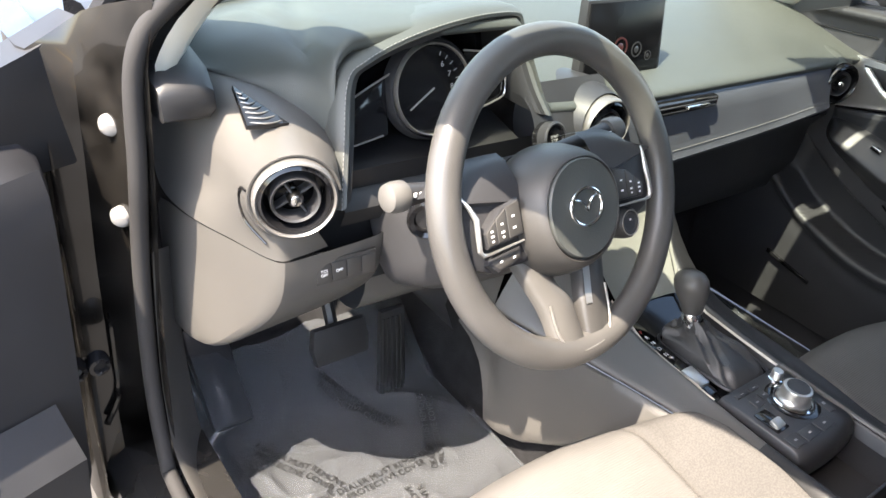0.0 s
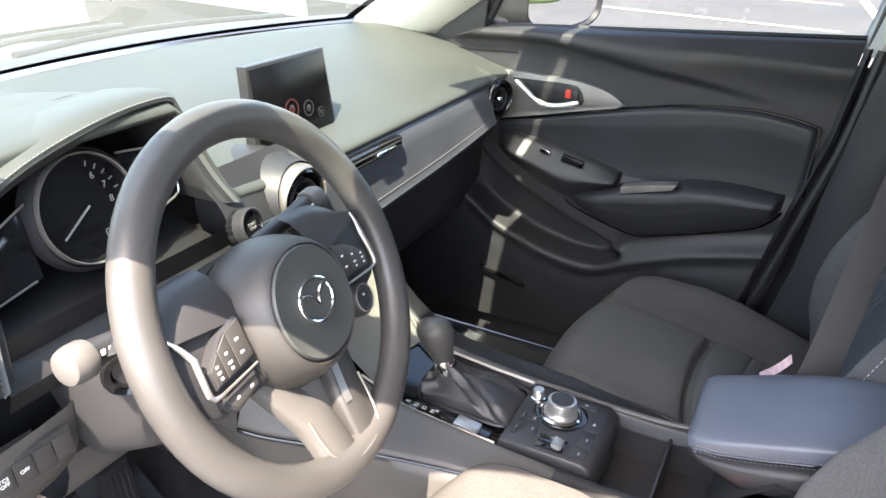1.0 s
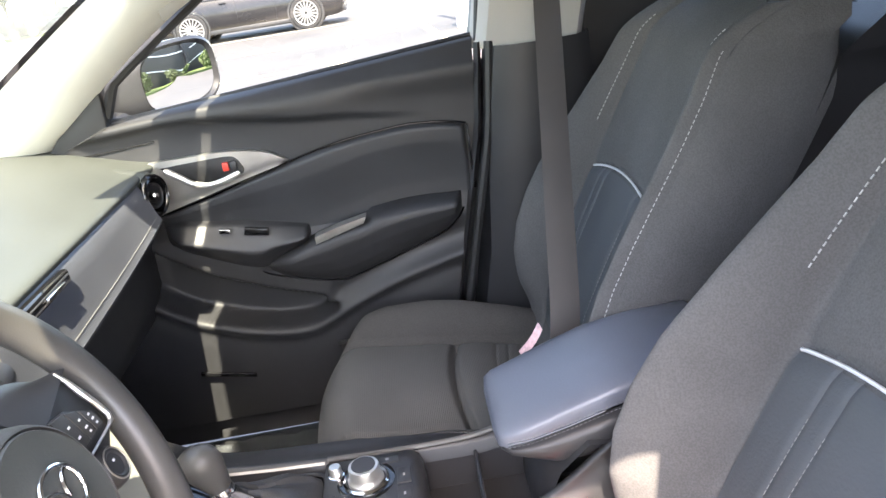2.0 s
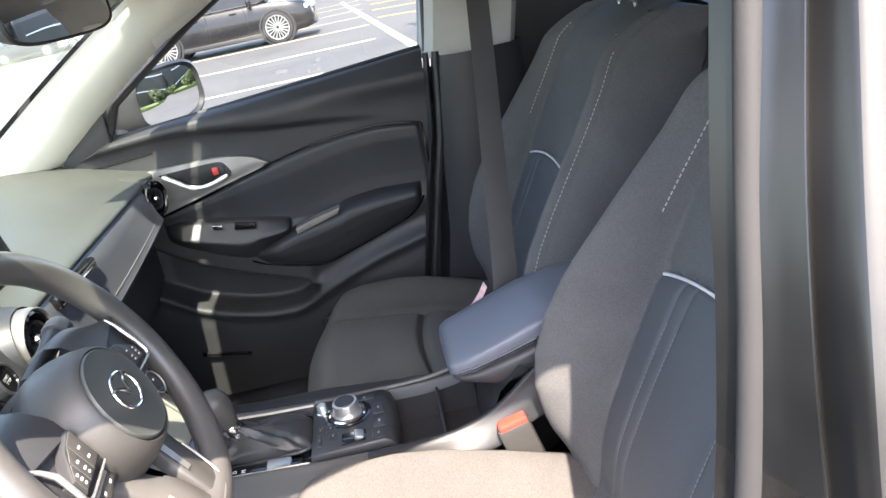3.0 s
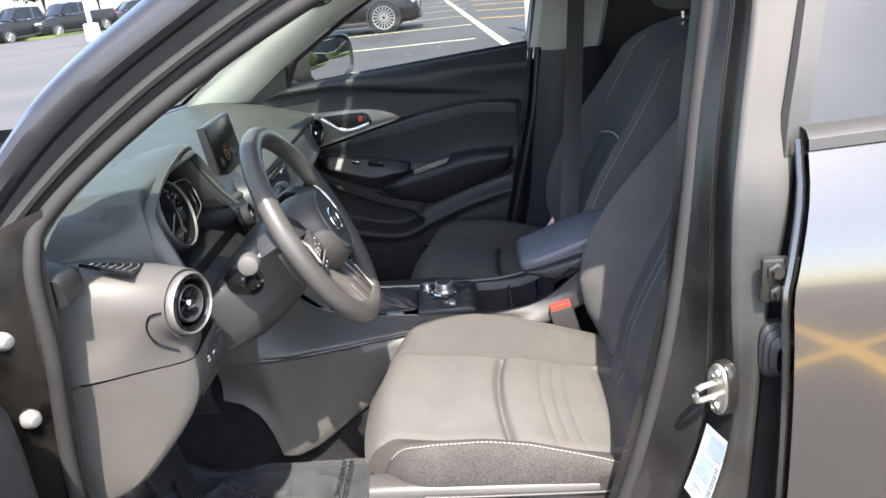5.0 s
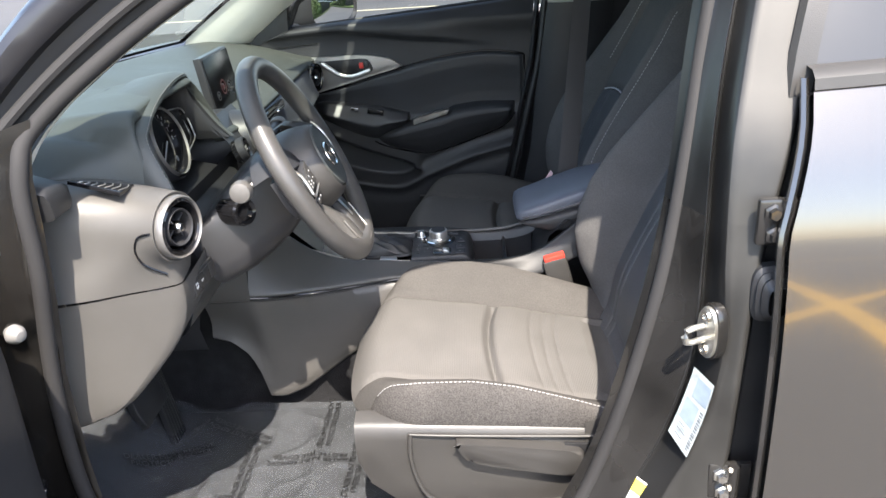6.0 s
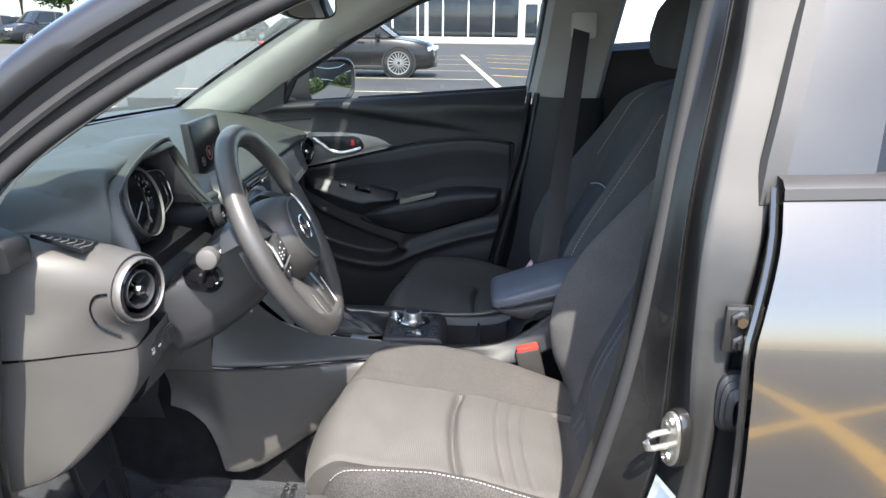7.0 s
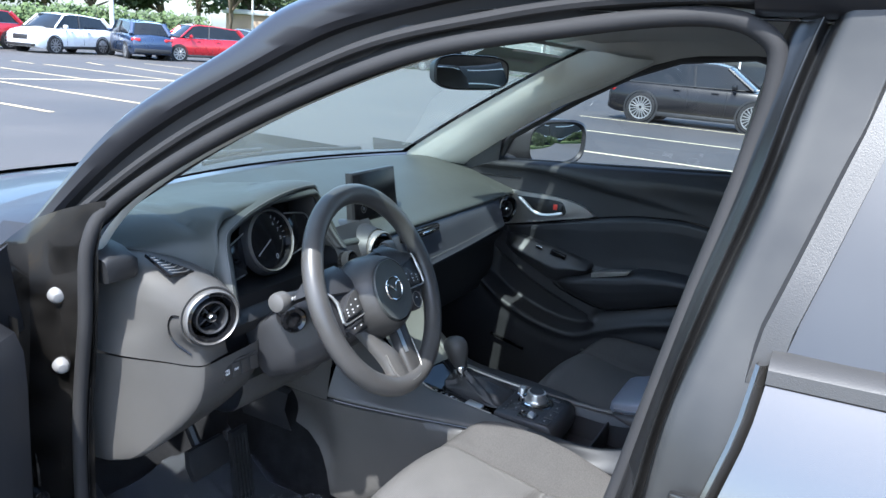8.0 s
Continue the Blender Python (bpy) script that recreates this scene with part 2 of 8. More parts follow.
def rbox(c, s, b=0.004, seg=2, m=None, bm=None):
    """A box with rounded edges: centre, full size, edge radius, and a pose."""
    t = bmesh.new()
    bmesh.ops.create_cube(t, size=1)
    for v in t.verts:
        v.co = Vector((v.co.x * s[0], v.co.y * s[1], v.co.z * s[2]))
    if b:
        bmesh.ops.bevel(t, geom=t.edges[:], offset=min(b, min(s) * 0.45), segments=seg, affect="EDGES", profile=0.5)
    mm = Matrix.Translation(c) @ (m or Matrix())
    bmesh.ops.transform(t, matrix=mm, verts=t.verts)
    if bm is None:
        return t
    me = bpy.data.meshes.new("tmp")
    t.to_mesh(me)
    t.free()
    bm.from_mesh(me)
    bpy.data.meshes.remove(me)
    return bm


def prism(poly, d, m=None, b=0.0, bm=None, seg=2):
    """A flat polygon (local xy) of thickness d along local z."""
    t = bmesh.new()
    lo = [t.verts.new((x, y, 0)) for x, y in poly]
    hi = [t.verts.new((x, y, d)) for x, y in poly]
    n = len(poly)
    t.faces.new(lo[::-1])
    top = t.faces.new(hi)
    for i in range(n):
        t.faces.new((lo[i], lo[(i + 1) % n], hi[(i + 1) % n], hi[i]))
    if b:
        bmesh.ops.bevel(t, geom=list(top.edges), offset=b, segments=seg, affect="EDGES", profile=0.5)
    bmesh.ops.transform(t, matrix=m or Matrix(), verts=t.verts)
    if bm is None:
        return t
    me = bpy.data.meshes.new("tmp")
    t.to_mesh(me)
    t.free()
    bm.from_mesh(me)
    bpy.data.meshes.remove(me)
    return bm


def stitches(name, path, parent, step=0.007, r=0.0009, label="pale contrast stitching", mat=None):
    """A row of short thread stitches along a path."""
    P = [Vector(p) for p in path]
    acc, pts = 0.0, [P[0]]
    for a, b in zip(P, P[1:]):
        d = (b - a).length
        s = step - acc
        while s <= d:
            pts.append(a.lerp(b, s / d))
            s += step
        acc = (acc + d) % step
    bm = bmesh.new()
    for a, b in zip(pts, pts[1:]):
        tube([a, a.lerp(b, 0.62)], r, 4, bm=bm)
    return part(name, bm, mat or THREAD, parent, label)


def frame_axes(o, right, up):
    """A pose whose local x, y lie along right and up."""
    x = Vector(right).normalized()
    z = x.cross(Vector(up)).normalized()
    y = z.cross(x)
    m = Matrix((x, y, z)).transposed().to_4x4()
    m.translation = o
    return m

# ---- ground and far surroundings ----
def gz(x):
    """The car park falls gently away to the right."""
    return -0.05 - 0.013 * x


def build_ground():
    bm = bmesh.new()
    n = 12
    rows = [[(x, y, gz(x) if x > -60 else gz(-60)) for x in (-400, -60, -10, 0, 10, 40, 90, 200, 500)] for y in (-400, -100, -30, -8, 0, 8, 30, 100, 400)]
    part("ground", loft(rows), ASPHALT)
    tagged(bpy.data.objects["ground"], "dark sealed asphalt of a wide car park", "car park", kind="structure")


def paint_line(a, b, w=0.11, mat=None, group="painted bay lines"):
    a, b = Vector((a[0], a[1], gz(a[0]) + 0.006)), Vector((b[0], b[1], gz(b[0]) + 0.006))
    s = (b - a).cross(Vector((0, 0, 1))).normalized() * w / 2
    n = 8
    rows = [[a.lerp(b, k / n) + s * q for q in (-1, 1)] for k in range(n + 1)]
    yellow = mat == LINE_Y
    ob = part("bay_line", loft(rows), mat or LINE_W)
    tagged(ob, "worn yellow painted line on the asphalt" if yellow else "worn white painted bay line on asphalt", "road marking", group, "structure")


build_ground()

# ---- the parked car: outer shell ----
# the seal round the driver's door opening, from the front foot up the pillar, over, and down behind
SEAL_F = [(-0.765, 0.33, 0.42), (-0.765, 0.365, 0.55), (-0.765, 0.36, 0.74), (-0.762, 0.335, 0.92), (-0.755, 0.325, 1.06)]
SEAL_T = [(-0.722, 0.29, 1.13), (-0.672, 0.10, 1.26), (-0.63, -0.15, 1.38), (-0.605, -0.37, 1.432), (-0.595, -0.53, 1.455), (-0.592, -0.602, 1.437), (-0.592, -0.616, 1.39)]
SEAL_B = [(-0.603, -0.602, 1.29), (-0.640, -0.577, 1.15), (-0.674, -0.557, 1.03), (-0.702, -0.531, 0.88), (-0.715, -0.503, 0.76), (-0.725, -0.463, 0.62), (-0.735, -0.405, 0.47), (-0.748, -0.345, 0.425)]
OUTER = [(-0.86, 0.80, 0.90), (-0.80, 0.46, 1.035), (-0.77, 0.43, 1.09), (-0.72, 0.29, 1.25), (-0.67, 0.11, 1.37), (-0.65, -0.01, 1.44), (-0.635, -0.25, 1.50), (-0.63, -0.60, 1.52), (-0.64, -1.10, 1.51)]

car = thing("parked_car", "dark grey metallic crossover with its driver's door open", "car")
seal_path = catmull(SEAL_F + SEAL_T + SEAL_B, 150)
sill_path = catmull([SEAL_B[-1], (-0.765, -0.2, 0.41), (-0.765, 0.2, 0.41), SEAL_F[0]], 20)
part("door_seal", tube(seal_path + sill_path[1:-1], 0.0112, 14, ring=True, up=(1, 0, 0)), RUBBER_L, car, "grey rubber door seal")

# pillar skin: painted strip, black channel, inner rubber lip
inner = catmull([(-0.775, 0.40, 0.95), (-0.765, 0.36, 1.06)] + SEAL_T[:5] + [(-0.60, -0.70, 1.46), (-0.60, -1.10, 1.46)], 60)
outer = catmull(OUTER[1:], 60)


def strip(fr, dx):
    return [o.lerp(i, fr) + Vector((dx, 0, 0)) for o, i in zip(outer, inner)]


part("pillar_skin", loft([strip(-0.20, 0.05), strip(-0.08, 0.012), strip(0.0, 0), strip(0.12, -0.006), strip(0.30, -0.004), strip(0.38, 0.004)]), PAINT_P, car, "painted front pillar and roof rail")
part("pillar_channel", loft([strip(0.37, 0.004), strip(0.40, 0.022), strip(0.62, 0.026), strip(0.66, 0.018), strip(0.95, 0.022), strip(1.05, 0.05)]), RUBBER, car, "black pillar channel")
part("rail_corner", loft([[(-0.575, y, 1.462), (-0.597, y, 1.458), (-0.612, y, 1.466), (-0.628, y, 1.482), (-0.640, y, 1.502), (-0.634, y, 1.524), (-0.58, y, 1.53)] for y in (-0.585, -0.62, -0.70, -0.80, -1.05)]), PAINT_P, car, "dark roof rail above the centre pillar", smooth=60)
part("pillar_lip", tube(strip(0.69, 0.006), 0.008, 8), RUBBER_L, car, "thin rubber lip")

# hinge jamb and wing behind it
zs = [0.30, 0.45, 0.60, 0.75, 0.88, 0.98, 1.05]
jy = [0.34, 0.37, 0.375, 0.37, 0.35, 0.34, 0.335]
rows = []
for z, y in zip(zs, jy):
    rows.append([(-0.745, y - 0.02, z), (-0.765, y + 0.01, z), (-0.775, y + 0.045, z), (-0.80, y + 0.075, z), (-0.845, y + 0.085, z), (-0.852, y + 0.10, z), (-0.855, y + 0.16, z)])
rows.append([(-0.738, 0.30, 1.13), (-0.752, 0.335, 1.12), (-0.765, 0.37, 1.108), (-0.785, 0.405, 1.092), (-0.815, 0.425, 1.065), (-0.843, 0.43, 1.032), (-0.853, 0.48, 1.01)])
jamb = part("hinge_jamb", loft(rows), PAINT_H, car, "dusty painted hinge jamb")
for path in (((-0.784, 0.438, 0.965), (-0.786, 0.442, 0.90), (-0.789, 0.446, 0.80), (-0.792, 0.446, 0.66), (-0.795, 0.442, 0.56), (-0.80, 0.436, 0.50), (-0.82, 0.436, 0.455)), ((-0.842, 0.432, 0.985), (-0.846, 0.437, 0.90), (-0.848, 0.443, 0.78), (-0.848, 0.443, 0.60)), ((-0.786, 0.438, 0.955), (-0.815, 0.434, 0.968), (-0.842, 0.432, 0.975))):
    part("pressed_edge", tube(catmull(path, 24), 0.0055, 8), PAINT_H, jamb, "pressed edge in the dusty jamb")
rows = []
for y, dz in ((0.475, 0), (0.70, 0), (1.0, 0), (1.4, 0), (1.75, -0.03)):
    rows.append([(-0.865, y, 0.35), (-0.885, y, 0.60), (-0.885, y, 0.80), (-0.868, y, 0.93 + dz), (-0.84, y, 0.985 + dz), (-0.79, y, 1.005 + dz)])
# the wing's unlit look is put into its near-black colour
part("front_wing", loft(rows), PAINT_H, car, "front wing coloured near black to look unlit")
rows = []
for y, dz in ((0.84, -0.085), (1.05, -0.08), (1.4, -0.10), (1.75, -0.16)):
    rows.append([(x, y - 0.1 * (x / 0.78) ** 2, 1.005 + dz + 0.035 * (1 - (x / 0.78) ** 2)) for x in np.linspace(-0.78, 0.80, 15)])
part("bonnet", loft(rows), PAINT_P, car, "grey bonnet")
part("cowl", loft([[(x, 0.60 + 0.21 * (1 - (x / 0.75) ** 2) + dy, z) for x in np.linspace(-0.74, 0.74, 21)] for dy, z in ((-0.06, 1.035), (0.0, 1.045), (0.10, 1.03))]), PLASTIC_D, car, "black windscreen cowl")

# rear pillar jamb of the driver's opening, set along the camera's sight lines: height, then across and along the car:
# seal, groove, ridge, outer edge
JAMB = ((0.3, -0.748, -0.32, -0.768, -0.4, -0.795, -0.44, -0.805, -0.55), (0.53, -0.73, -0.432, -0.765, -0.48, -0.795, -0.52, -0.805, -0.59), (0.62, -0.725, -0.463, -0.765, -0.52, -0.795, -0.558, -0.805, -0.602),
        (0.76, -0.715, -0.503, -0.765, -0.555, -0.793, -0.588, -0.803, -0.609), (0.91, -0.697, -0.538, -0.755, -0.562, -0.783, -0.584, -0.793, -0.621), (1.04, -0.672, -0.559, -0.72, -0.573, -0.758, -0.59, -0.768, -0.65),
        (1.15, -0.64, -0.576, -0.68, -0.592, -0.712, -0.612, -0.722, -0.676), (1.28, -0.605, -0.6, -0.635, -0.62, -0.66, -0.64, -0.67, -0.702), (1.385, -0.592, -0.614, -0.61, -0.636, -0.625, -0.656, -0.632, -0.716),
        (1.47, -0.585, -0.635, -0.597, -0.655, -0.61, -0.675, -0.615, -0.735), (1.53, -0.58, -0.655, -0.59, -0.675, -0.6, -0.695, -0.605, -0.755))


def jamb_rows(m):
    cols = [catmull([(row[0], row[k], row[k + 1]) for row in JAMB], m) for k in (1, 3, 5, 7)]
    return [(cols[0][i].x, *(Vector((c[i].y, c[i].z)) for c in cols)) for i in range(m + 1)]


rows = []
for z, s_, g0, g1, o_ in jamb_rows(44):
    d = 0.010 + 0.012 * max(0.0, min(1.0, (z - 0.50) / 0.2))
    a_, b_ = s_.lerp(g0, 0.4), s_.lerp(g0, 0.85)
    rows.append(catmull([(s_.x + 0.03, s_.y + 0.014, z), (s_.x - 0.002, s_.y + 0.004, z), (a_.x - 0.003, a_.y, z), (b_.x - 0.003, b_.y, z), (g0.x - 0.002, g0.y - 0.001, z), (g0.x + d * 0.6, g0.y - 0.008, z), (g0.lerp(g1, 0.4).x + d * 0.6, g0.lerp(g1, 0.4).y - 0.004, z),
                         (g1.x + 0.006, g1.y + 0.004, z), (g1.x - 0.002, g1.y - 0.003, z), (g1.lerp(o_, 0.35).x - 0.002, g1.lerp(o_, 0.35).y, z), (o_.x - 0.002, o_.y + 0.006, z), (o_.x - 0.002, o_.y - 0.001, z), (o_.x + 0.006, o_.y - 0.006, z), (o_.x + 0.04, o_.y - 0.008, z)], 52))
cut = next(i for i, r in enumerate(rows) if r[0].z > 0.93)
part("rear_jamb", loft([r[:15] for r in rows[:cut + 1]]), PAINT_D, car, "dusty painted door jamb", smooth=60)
# upper strip and groove: the jamb's shade is put into their colour
part("jamb_groove", loft([r[:15] for r in rows[cut:]]), GROOVE, car, "upper jamb strip blackened for shade", smooth=60)
part("jamb_groove", loft([r[14:31] for r in rows]), GROOVE, car, "jamb groove blackened for shade", smooth=60)
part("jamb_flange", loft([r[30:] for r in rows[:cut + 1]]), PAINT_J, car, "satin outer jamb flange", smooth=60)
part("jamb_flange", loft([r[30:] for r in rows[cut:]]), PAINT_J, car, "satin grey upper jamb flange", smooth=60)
# added sheet, out of sight, keeps stray sun off the seat
part("pillar_leak_stop", loft([[(s_.x + 0.022, s_.y + 0.006, z), (s_.x + 0.04, s_.y - 0.004, z), (s_.x + 0.045, -0.68, z), (s_.x + 0.02, -0.84, z)] for z, s_, g0, g1, o_ in jamb_rows(12)]), PLASTIC_D, car, "unseen dark sheet that stops sun leaks")

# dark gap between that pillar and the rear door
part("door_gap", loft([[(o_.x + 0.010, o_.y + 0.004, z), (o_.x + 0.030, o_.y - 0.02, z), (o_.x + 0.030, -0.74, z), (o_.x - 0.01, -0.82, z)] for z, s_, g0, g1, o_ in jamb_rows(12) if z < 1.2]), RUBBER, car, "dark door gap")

# sill
rows = [[(-0.66, y, 0.30), (-0.68, y, 0.385), (-0.74, y, 0.40), (-0.80, y, 0.395), (-0.83, y, 0.37), (-0.845, y, 0.30), (-0.82, y, 0.20)] for y in (-0.70, -0.3, 0.0, 0.3, 0.55)]
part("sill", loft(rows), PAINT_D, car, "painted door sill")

# grey lining from the seal down into the footwell
kick_o = catmull([(-0.752, 0.345, 0.80), (-0.752, 0.358, 0.70), (-0.752, 0.362, 0.55), (-0.750, 0.335, 0.44), (-0.748, 0.24, 0.415), (-0.748, 0.0, 0.412), (-0.748, -0.25, 0.412)], 30)
kick_i = catmull([(-0.705, 0.42, 0.76), (-0.700, 0.43, 0.66), (-0.690, 0.44, 0.52), (-0.680, 0.42, 0.38), (-0.672, 0.30, 0.33), (-0.668, 0.0, 0.31), (-0.668, -0.25, 0.31)], 30)
part("kick_lining", loft([kick_o, [a_.lerp(b_, 0.12) + Vector((0.0, -0.004, 0.006)) for a_, b_ in zip(kick_o, kick_i)], [a_.lerp(b_, 0.5) + Vector((-0.006, -0.010, 0.006)) for a_, b_ in zip(kick_o, kick_i)], [a_.lerp(b_, 0.88) + Vector((-0.004, -0.006, 0.002)) for a_, b_ in zip(kick_o, kick_i)], kick_i]), PLASTIC, car, "grey plastic kick lining and sill trim", smooth=60)

# rear door
SIDE_C = catmull([(0.26, -0.822, 0), (0.36, -0.840, 0), (0.48, -0.850, 0), (0.72, -0.853, 0), (0.85, -0.847, 0), (0.95, -0.832, 0), (1.02, -0.812, 0), (1.065, -0.792, 0), (1.10, -0.774, 0), (1.135, -0.755, 0)], 60)


def rear_x(z):
    """Side of the rear door: upright low down, leaning in above its shoulder."""
    return float(np.interp(z, [p.x for p in SIDE_C], [p.y for p in SIDE_C]))


def door_front(z):
    """The rear door's front edge along the car, leaning back above the belt."""
    return -0.628 - 0.030 * max(0.0, z - 0.95) / 0.12 if z < 1.07 else -0.658 - 0.10 * (z - 1.07)


RD_Z = [0.30 + 0.83 * k / 34 for k in range(35)]
CARPANEL = surf("satin_black_film", (0.030, 0.031, 0.034), 0.32, mottle=4, amount=0.08, spec=0.5)
rd = part("rear_door", loft([[(rear_x(z), door_front(z) - 0.012 - y, z + 0.02 * y * max(0.0, (z - 0.9) / 0.2)) for z in RD_Z] for y in (0.0, 0.15, 0.35, 0.6, 0.97)]), PAINT, car, "closed grey rear door", smooth=70)
part("door_edge", loft([[(x + 0.045, door_front(z) - 0.022, z), (x + 0.002, door_front(z) - 0.008, z), (x - 0.004, door_front(z) - 0.002, z), (x, door_front(z) + 0.002, z), (x + 0.010, door_front(z), z)] for z, x in ((z_, rear_x(z_) + 0.002) for z_ in RD_Z[1:])]), PAINT, rd, "grey door edge")
part("belt_moulding", loft([[(-0.715, y, 1.108 + dz), (-0.762, y, 1.110 + dz), (-0.769, y, 1.117 + dz), (-0.766, y, 1.130 + dz), (-0.756, y, 1.139 + dz), (-0.732, y, 1.142 + dz)] for y, dz in ((-0.674, 0), (-1.0, 0.012), (-1.6, 0.034))]), VALANCE, rd, "satin black belt moulding")
part("window_post", loft([[(x + 0.012, y + 0.004, z), (x, y, z), (x, y - 0.026, z), (x + 0.014, y - 0.030, z)] for x, y, z in ((-0.745, -0.655, 1.105), (-0.735, -0.662, 1.16), (-0.712, -0.678, 1.22), (-0.655, -0.712, 1.35), (-0.608, -0.738, 1.47))]), VALANCE, rd, "satin black window post trim", smooth=60)
part("post_panel", loft([[(x, y, z), (x - 0.002, y - 0.05, z + 0.002), (x - 0.001, y - 0.105, z + 0.004)] for x, y, z in ((-0.741, -0.684, 1.13), (-0.712, -0.700, 1.21), (-0.655, -0.735, 1.35), (-0.606, -0.765, 1.47))]), CARPANEL, rd, "satin black window post panel", smooth=60)
part("window_pane", loft([[(-0.734, -0.675, 1.125), (-0.734, -1.6, 1.16)], [(-0.706, -0.69, 1.21), (-0.706, -1.6, 1.24)], [(-0.600, -0.76, 1.47), (-0.600, -1.6, 1.48)]]), TINT, rd, "tinted rear window")

# roof skin and lining
def roof_rows(z0, half, y0, y1, crown):
    return [[(x, y0 + (y1 - y0) * k - 0.13 * (x / 0.58) ** 2 * (1 - k) ** 3, z0 + crown * (1 - (x / half) ** 2) - 0.05 * max(0, (y0 + (y1 - y0) * k + 0.35) / 0.6) ** 2) for x in np.linspace(-half, half, 15)] for k in np.linspace(0, 1, 16)]


part("roof_skin", loft(roof_rows(1.50, 0.63, 0.095, -1.9, 0.035)), PAINT, car, "grey roof")
part("roof_lining", loft(roof_rows(1.455, 0.60, 0.080, -1.9, 0.03)), HEADLINER, car, "pale grey roof lining")

# windscreen
def ws(u, v):
    """u across from -1 to 1, v up from 0 to 1."""
    yb, yt = 0.60 + 0.13 * (1 - u * u), -0.005 + 0.085 * (1 - u * u)
    half = 0.64 - 0.07 * v + 0.03 * max(0.0, -u) ** 3
    return Vector((u * half, yb + (yt - yb) * v - 0.055 * max(0.0, -u) ** 3, 1.045 + 0.372 * v + 0.05 * v * (1 - v) + 0.022 * v * (1 - u * u)))


part("windscreen", loft([[ws(u, v) for u in np.linspace(-1, 1, 15)] for v in np.linspace(0, 1, 9)]), WSGLASS, car, "clear curved windscreen")
part("lower_frit", loft([[ws(u, v) - Vector((0, 0.004, 0.003)) for u in np.linspace(-1, 1, 21)] for v in (0.0, 0.022)]), GLOSSBLACK, car, "black lower frit band")
part("header_frit", loft([[ws(u, v) - Vector((0, 0.003, 0.003)) for u in np.linspace(-1, 1, 15)] for v in (0.975, 1.0)]), GLOSSBLACK, car, "black frit band")
for s in (-1, 1):
    part("side_frit", loft([[ws(u * s, v) - Vector((0, 0.003, 0.003)) for u in (0.955, 1.0)] for v in np.linspace(0, 1, 9)]), GLOSSBLACK, car)

# front pillar trims inside
for s in (-1, 1):
    a = [ws(0.97 * s, v) + Vector((0, -0.012, -0.004)) for v in np.linspace(-0.03, 1.02, 10)]
    b = catmull([(0.725, 0.46, 0.99), (0.715, 0.37, 1.045), (0.70, 0.26, 1.135), (0.675, 0.12, 1.225), (0.645, -0.06, 1.325), (0.62, -0.20, 1.40)] if s > 0 else [(-0.70, 0.40, 1.0), (-0.665, 0.25, 1.10), (-0.625, 0.06, 1.24), (-0.60, -0.10, 1.34), (-0.575, -0.22, 1.41)], 9)
    mid = [p.lerp(q, 0.45) + Vector((-0.022 * s, -0.012, -0.012)) for p, q in zip(a, b)]
    mid2 = [p.lerp(q, 0.8) + Vector((-0.018 * s, -0.012, -0.006)) for p, q in zip(a, b)]
    if s < 0:
        b = catmull([(-0.735, 0.345, 1.03), (-0.712, 0.29, 1.12), (-0.662, 0.10, 1.25), (-0.620, -0.15, 1.37), (-0.597, -0.32, 1.42)], 9)
        mid2 = [q + Vector((0.030, -0.004, 0.002)) for q in b]
        mid = [p.lerp(q, 0.5) + Vector((0.018, -0.008, -0.004)) for p, q in zip(a, mid2)]
        # unseen sheet added to stop light leaking behind the trim
        part("pillar_light_stop", loft([[ws(-1.0, v) + Vector((-0.01, 0.004, 0.002)) for v in np.linspace(-0.03, 1.02, 10)], [q + Vector((-0.006, 0.006, 0.004)) for q in b]]), RUBBER, car, "unseen dark sheet that stops light in the pillar")
    subsurf(part("pillar_trim", loft([a, mid, mid2, b]), PILLAR, car, "pale front pillar trim"), 1)

# floor, bulkhead, right side and tail: plain closing surfaces
part("floor_pan", loft([[(x, y, z) for x in (-0.72, -0.2, -0.12, 0.12, 0.2, 0.72)] for y, z in ((-1.9, 0.33), (-0.75, 0.32), (-0.5, 0.27), (0.45, 0.26), (0.62, 0.38), (0.80, 0.62), (0.82, 1.0))]), CARPET, car, "black carpeted floor")
part("right_side", loft([[(0.70, y, 0.28), (0.76, y, 0.45), (0.76, y, 0.95), (0.74, y, 1.06)] for y in (-1.9, -0.5, 0.8)]), PLASTIC_D, car, "dark right side trim")
part("tail", loft([[(x, -1.9, z) for x in (-0.7, 0.7)] for z in (0.3, 1.05)]), PLASTIC_D, car, "dark tail trim")
part("left_rear_side", loft([[(-0.72, y, 0.28), (-0.76, y, 0.45), (-0.75, y, 0.95), (-0.70, y, 1.12)] for y in (-1.9, -0.68)]), PLASTIC_D, car, "dark rear door lining")
RAIL_Y = ((0.10, 1.235, 1.425), (0.0, 1.285, 1.445), (-0.10, 1.34, 1.46), (-0.18, 1.385, 1.47), (-0.30, 1.415, 1.475), (-0.48, 1.428, 1.475), (-0.8, 1.428, 1.47), (-1.9, 1.42, 1.46))
part("roof_rail_lining", loft([[(0.50, y, zh + 0.008), (0.56, y, zh - 0.006), (0.60, y, (zh + zw) / 2), (0.628, y, zw + 0.012), (0.640, y, zw), (0.66, y, zw + 0.01), (0.655, y, zw + 0.05)] for y, zw, zh in RAIL_Y]), HEADLINER, car, "pale grey roof rail lining")
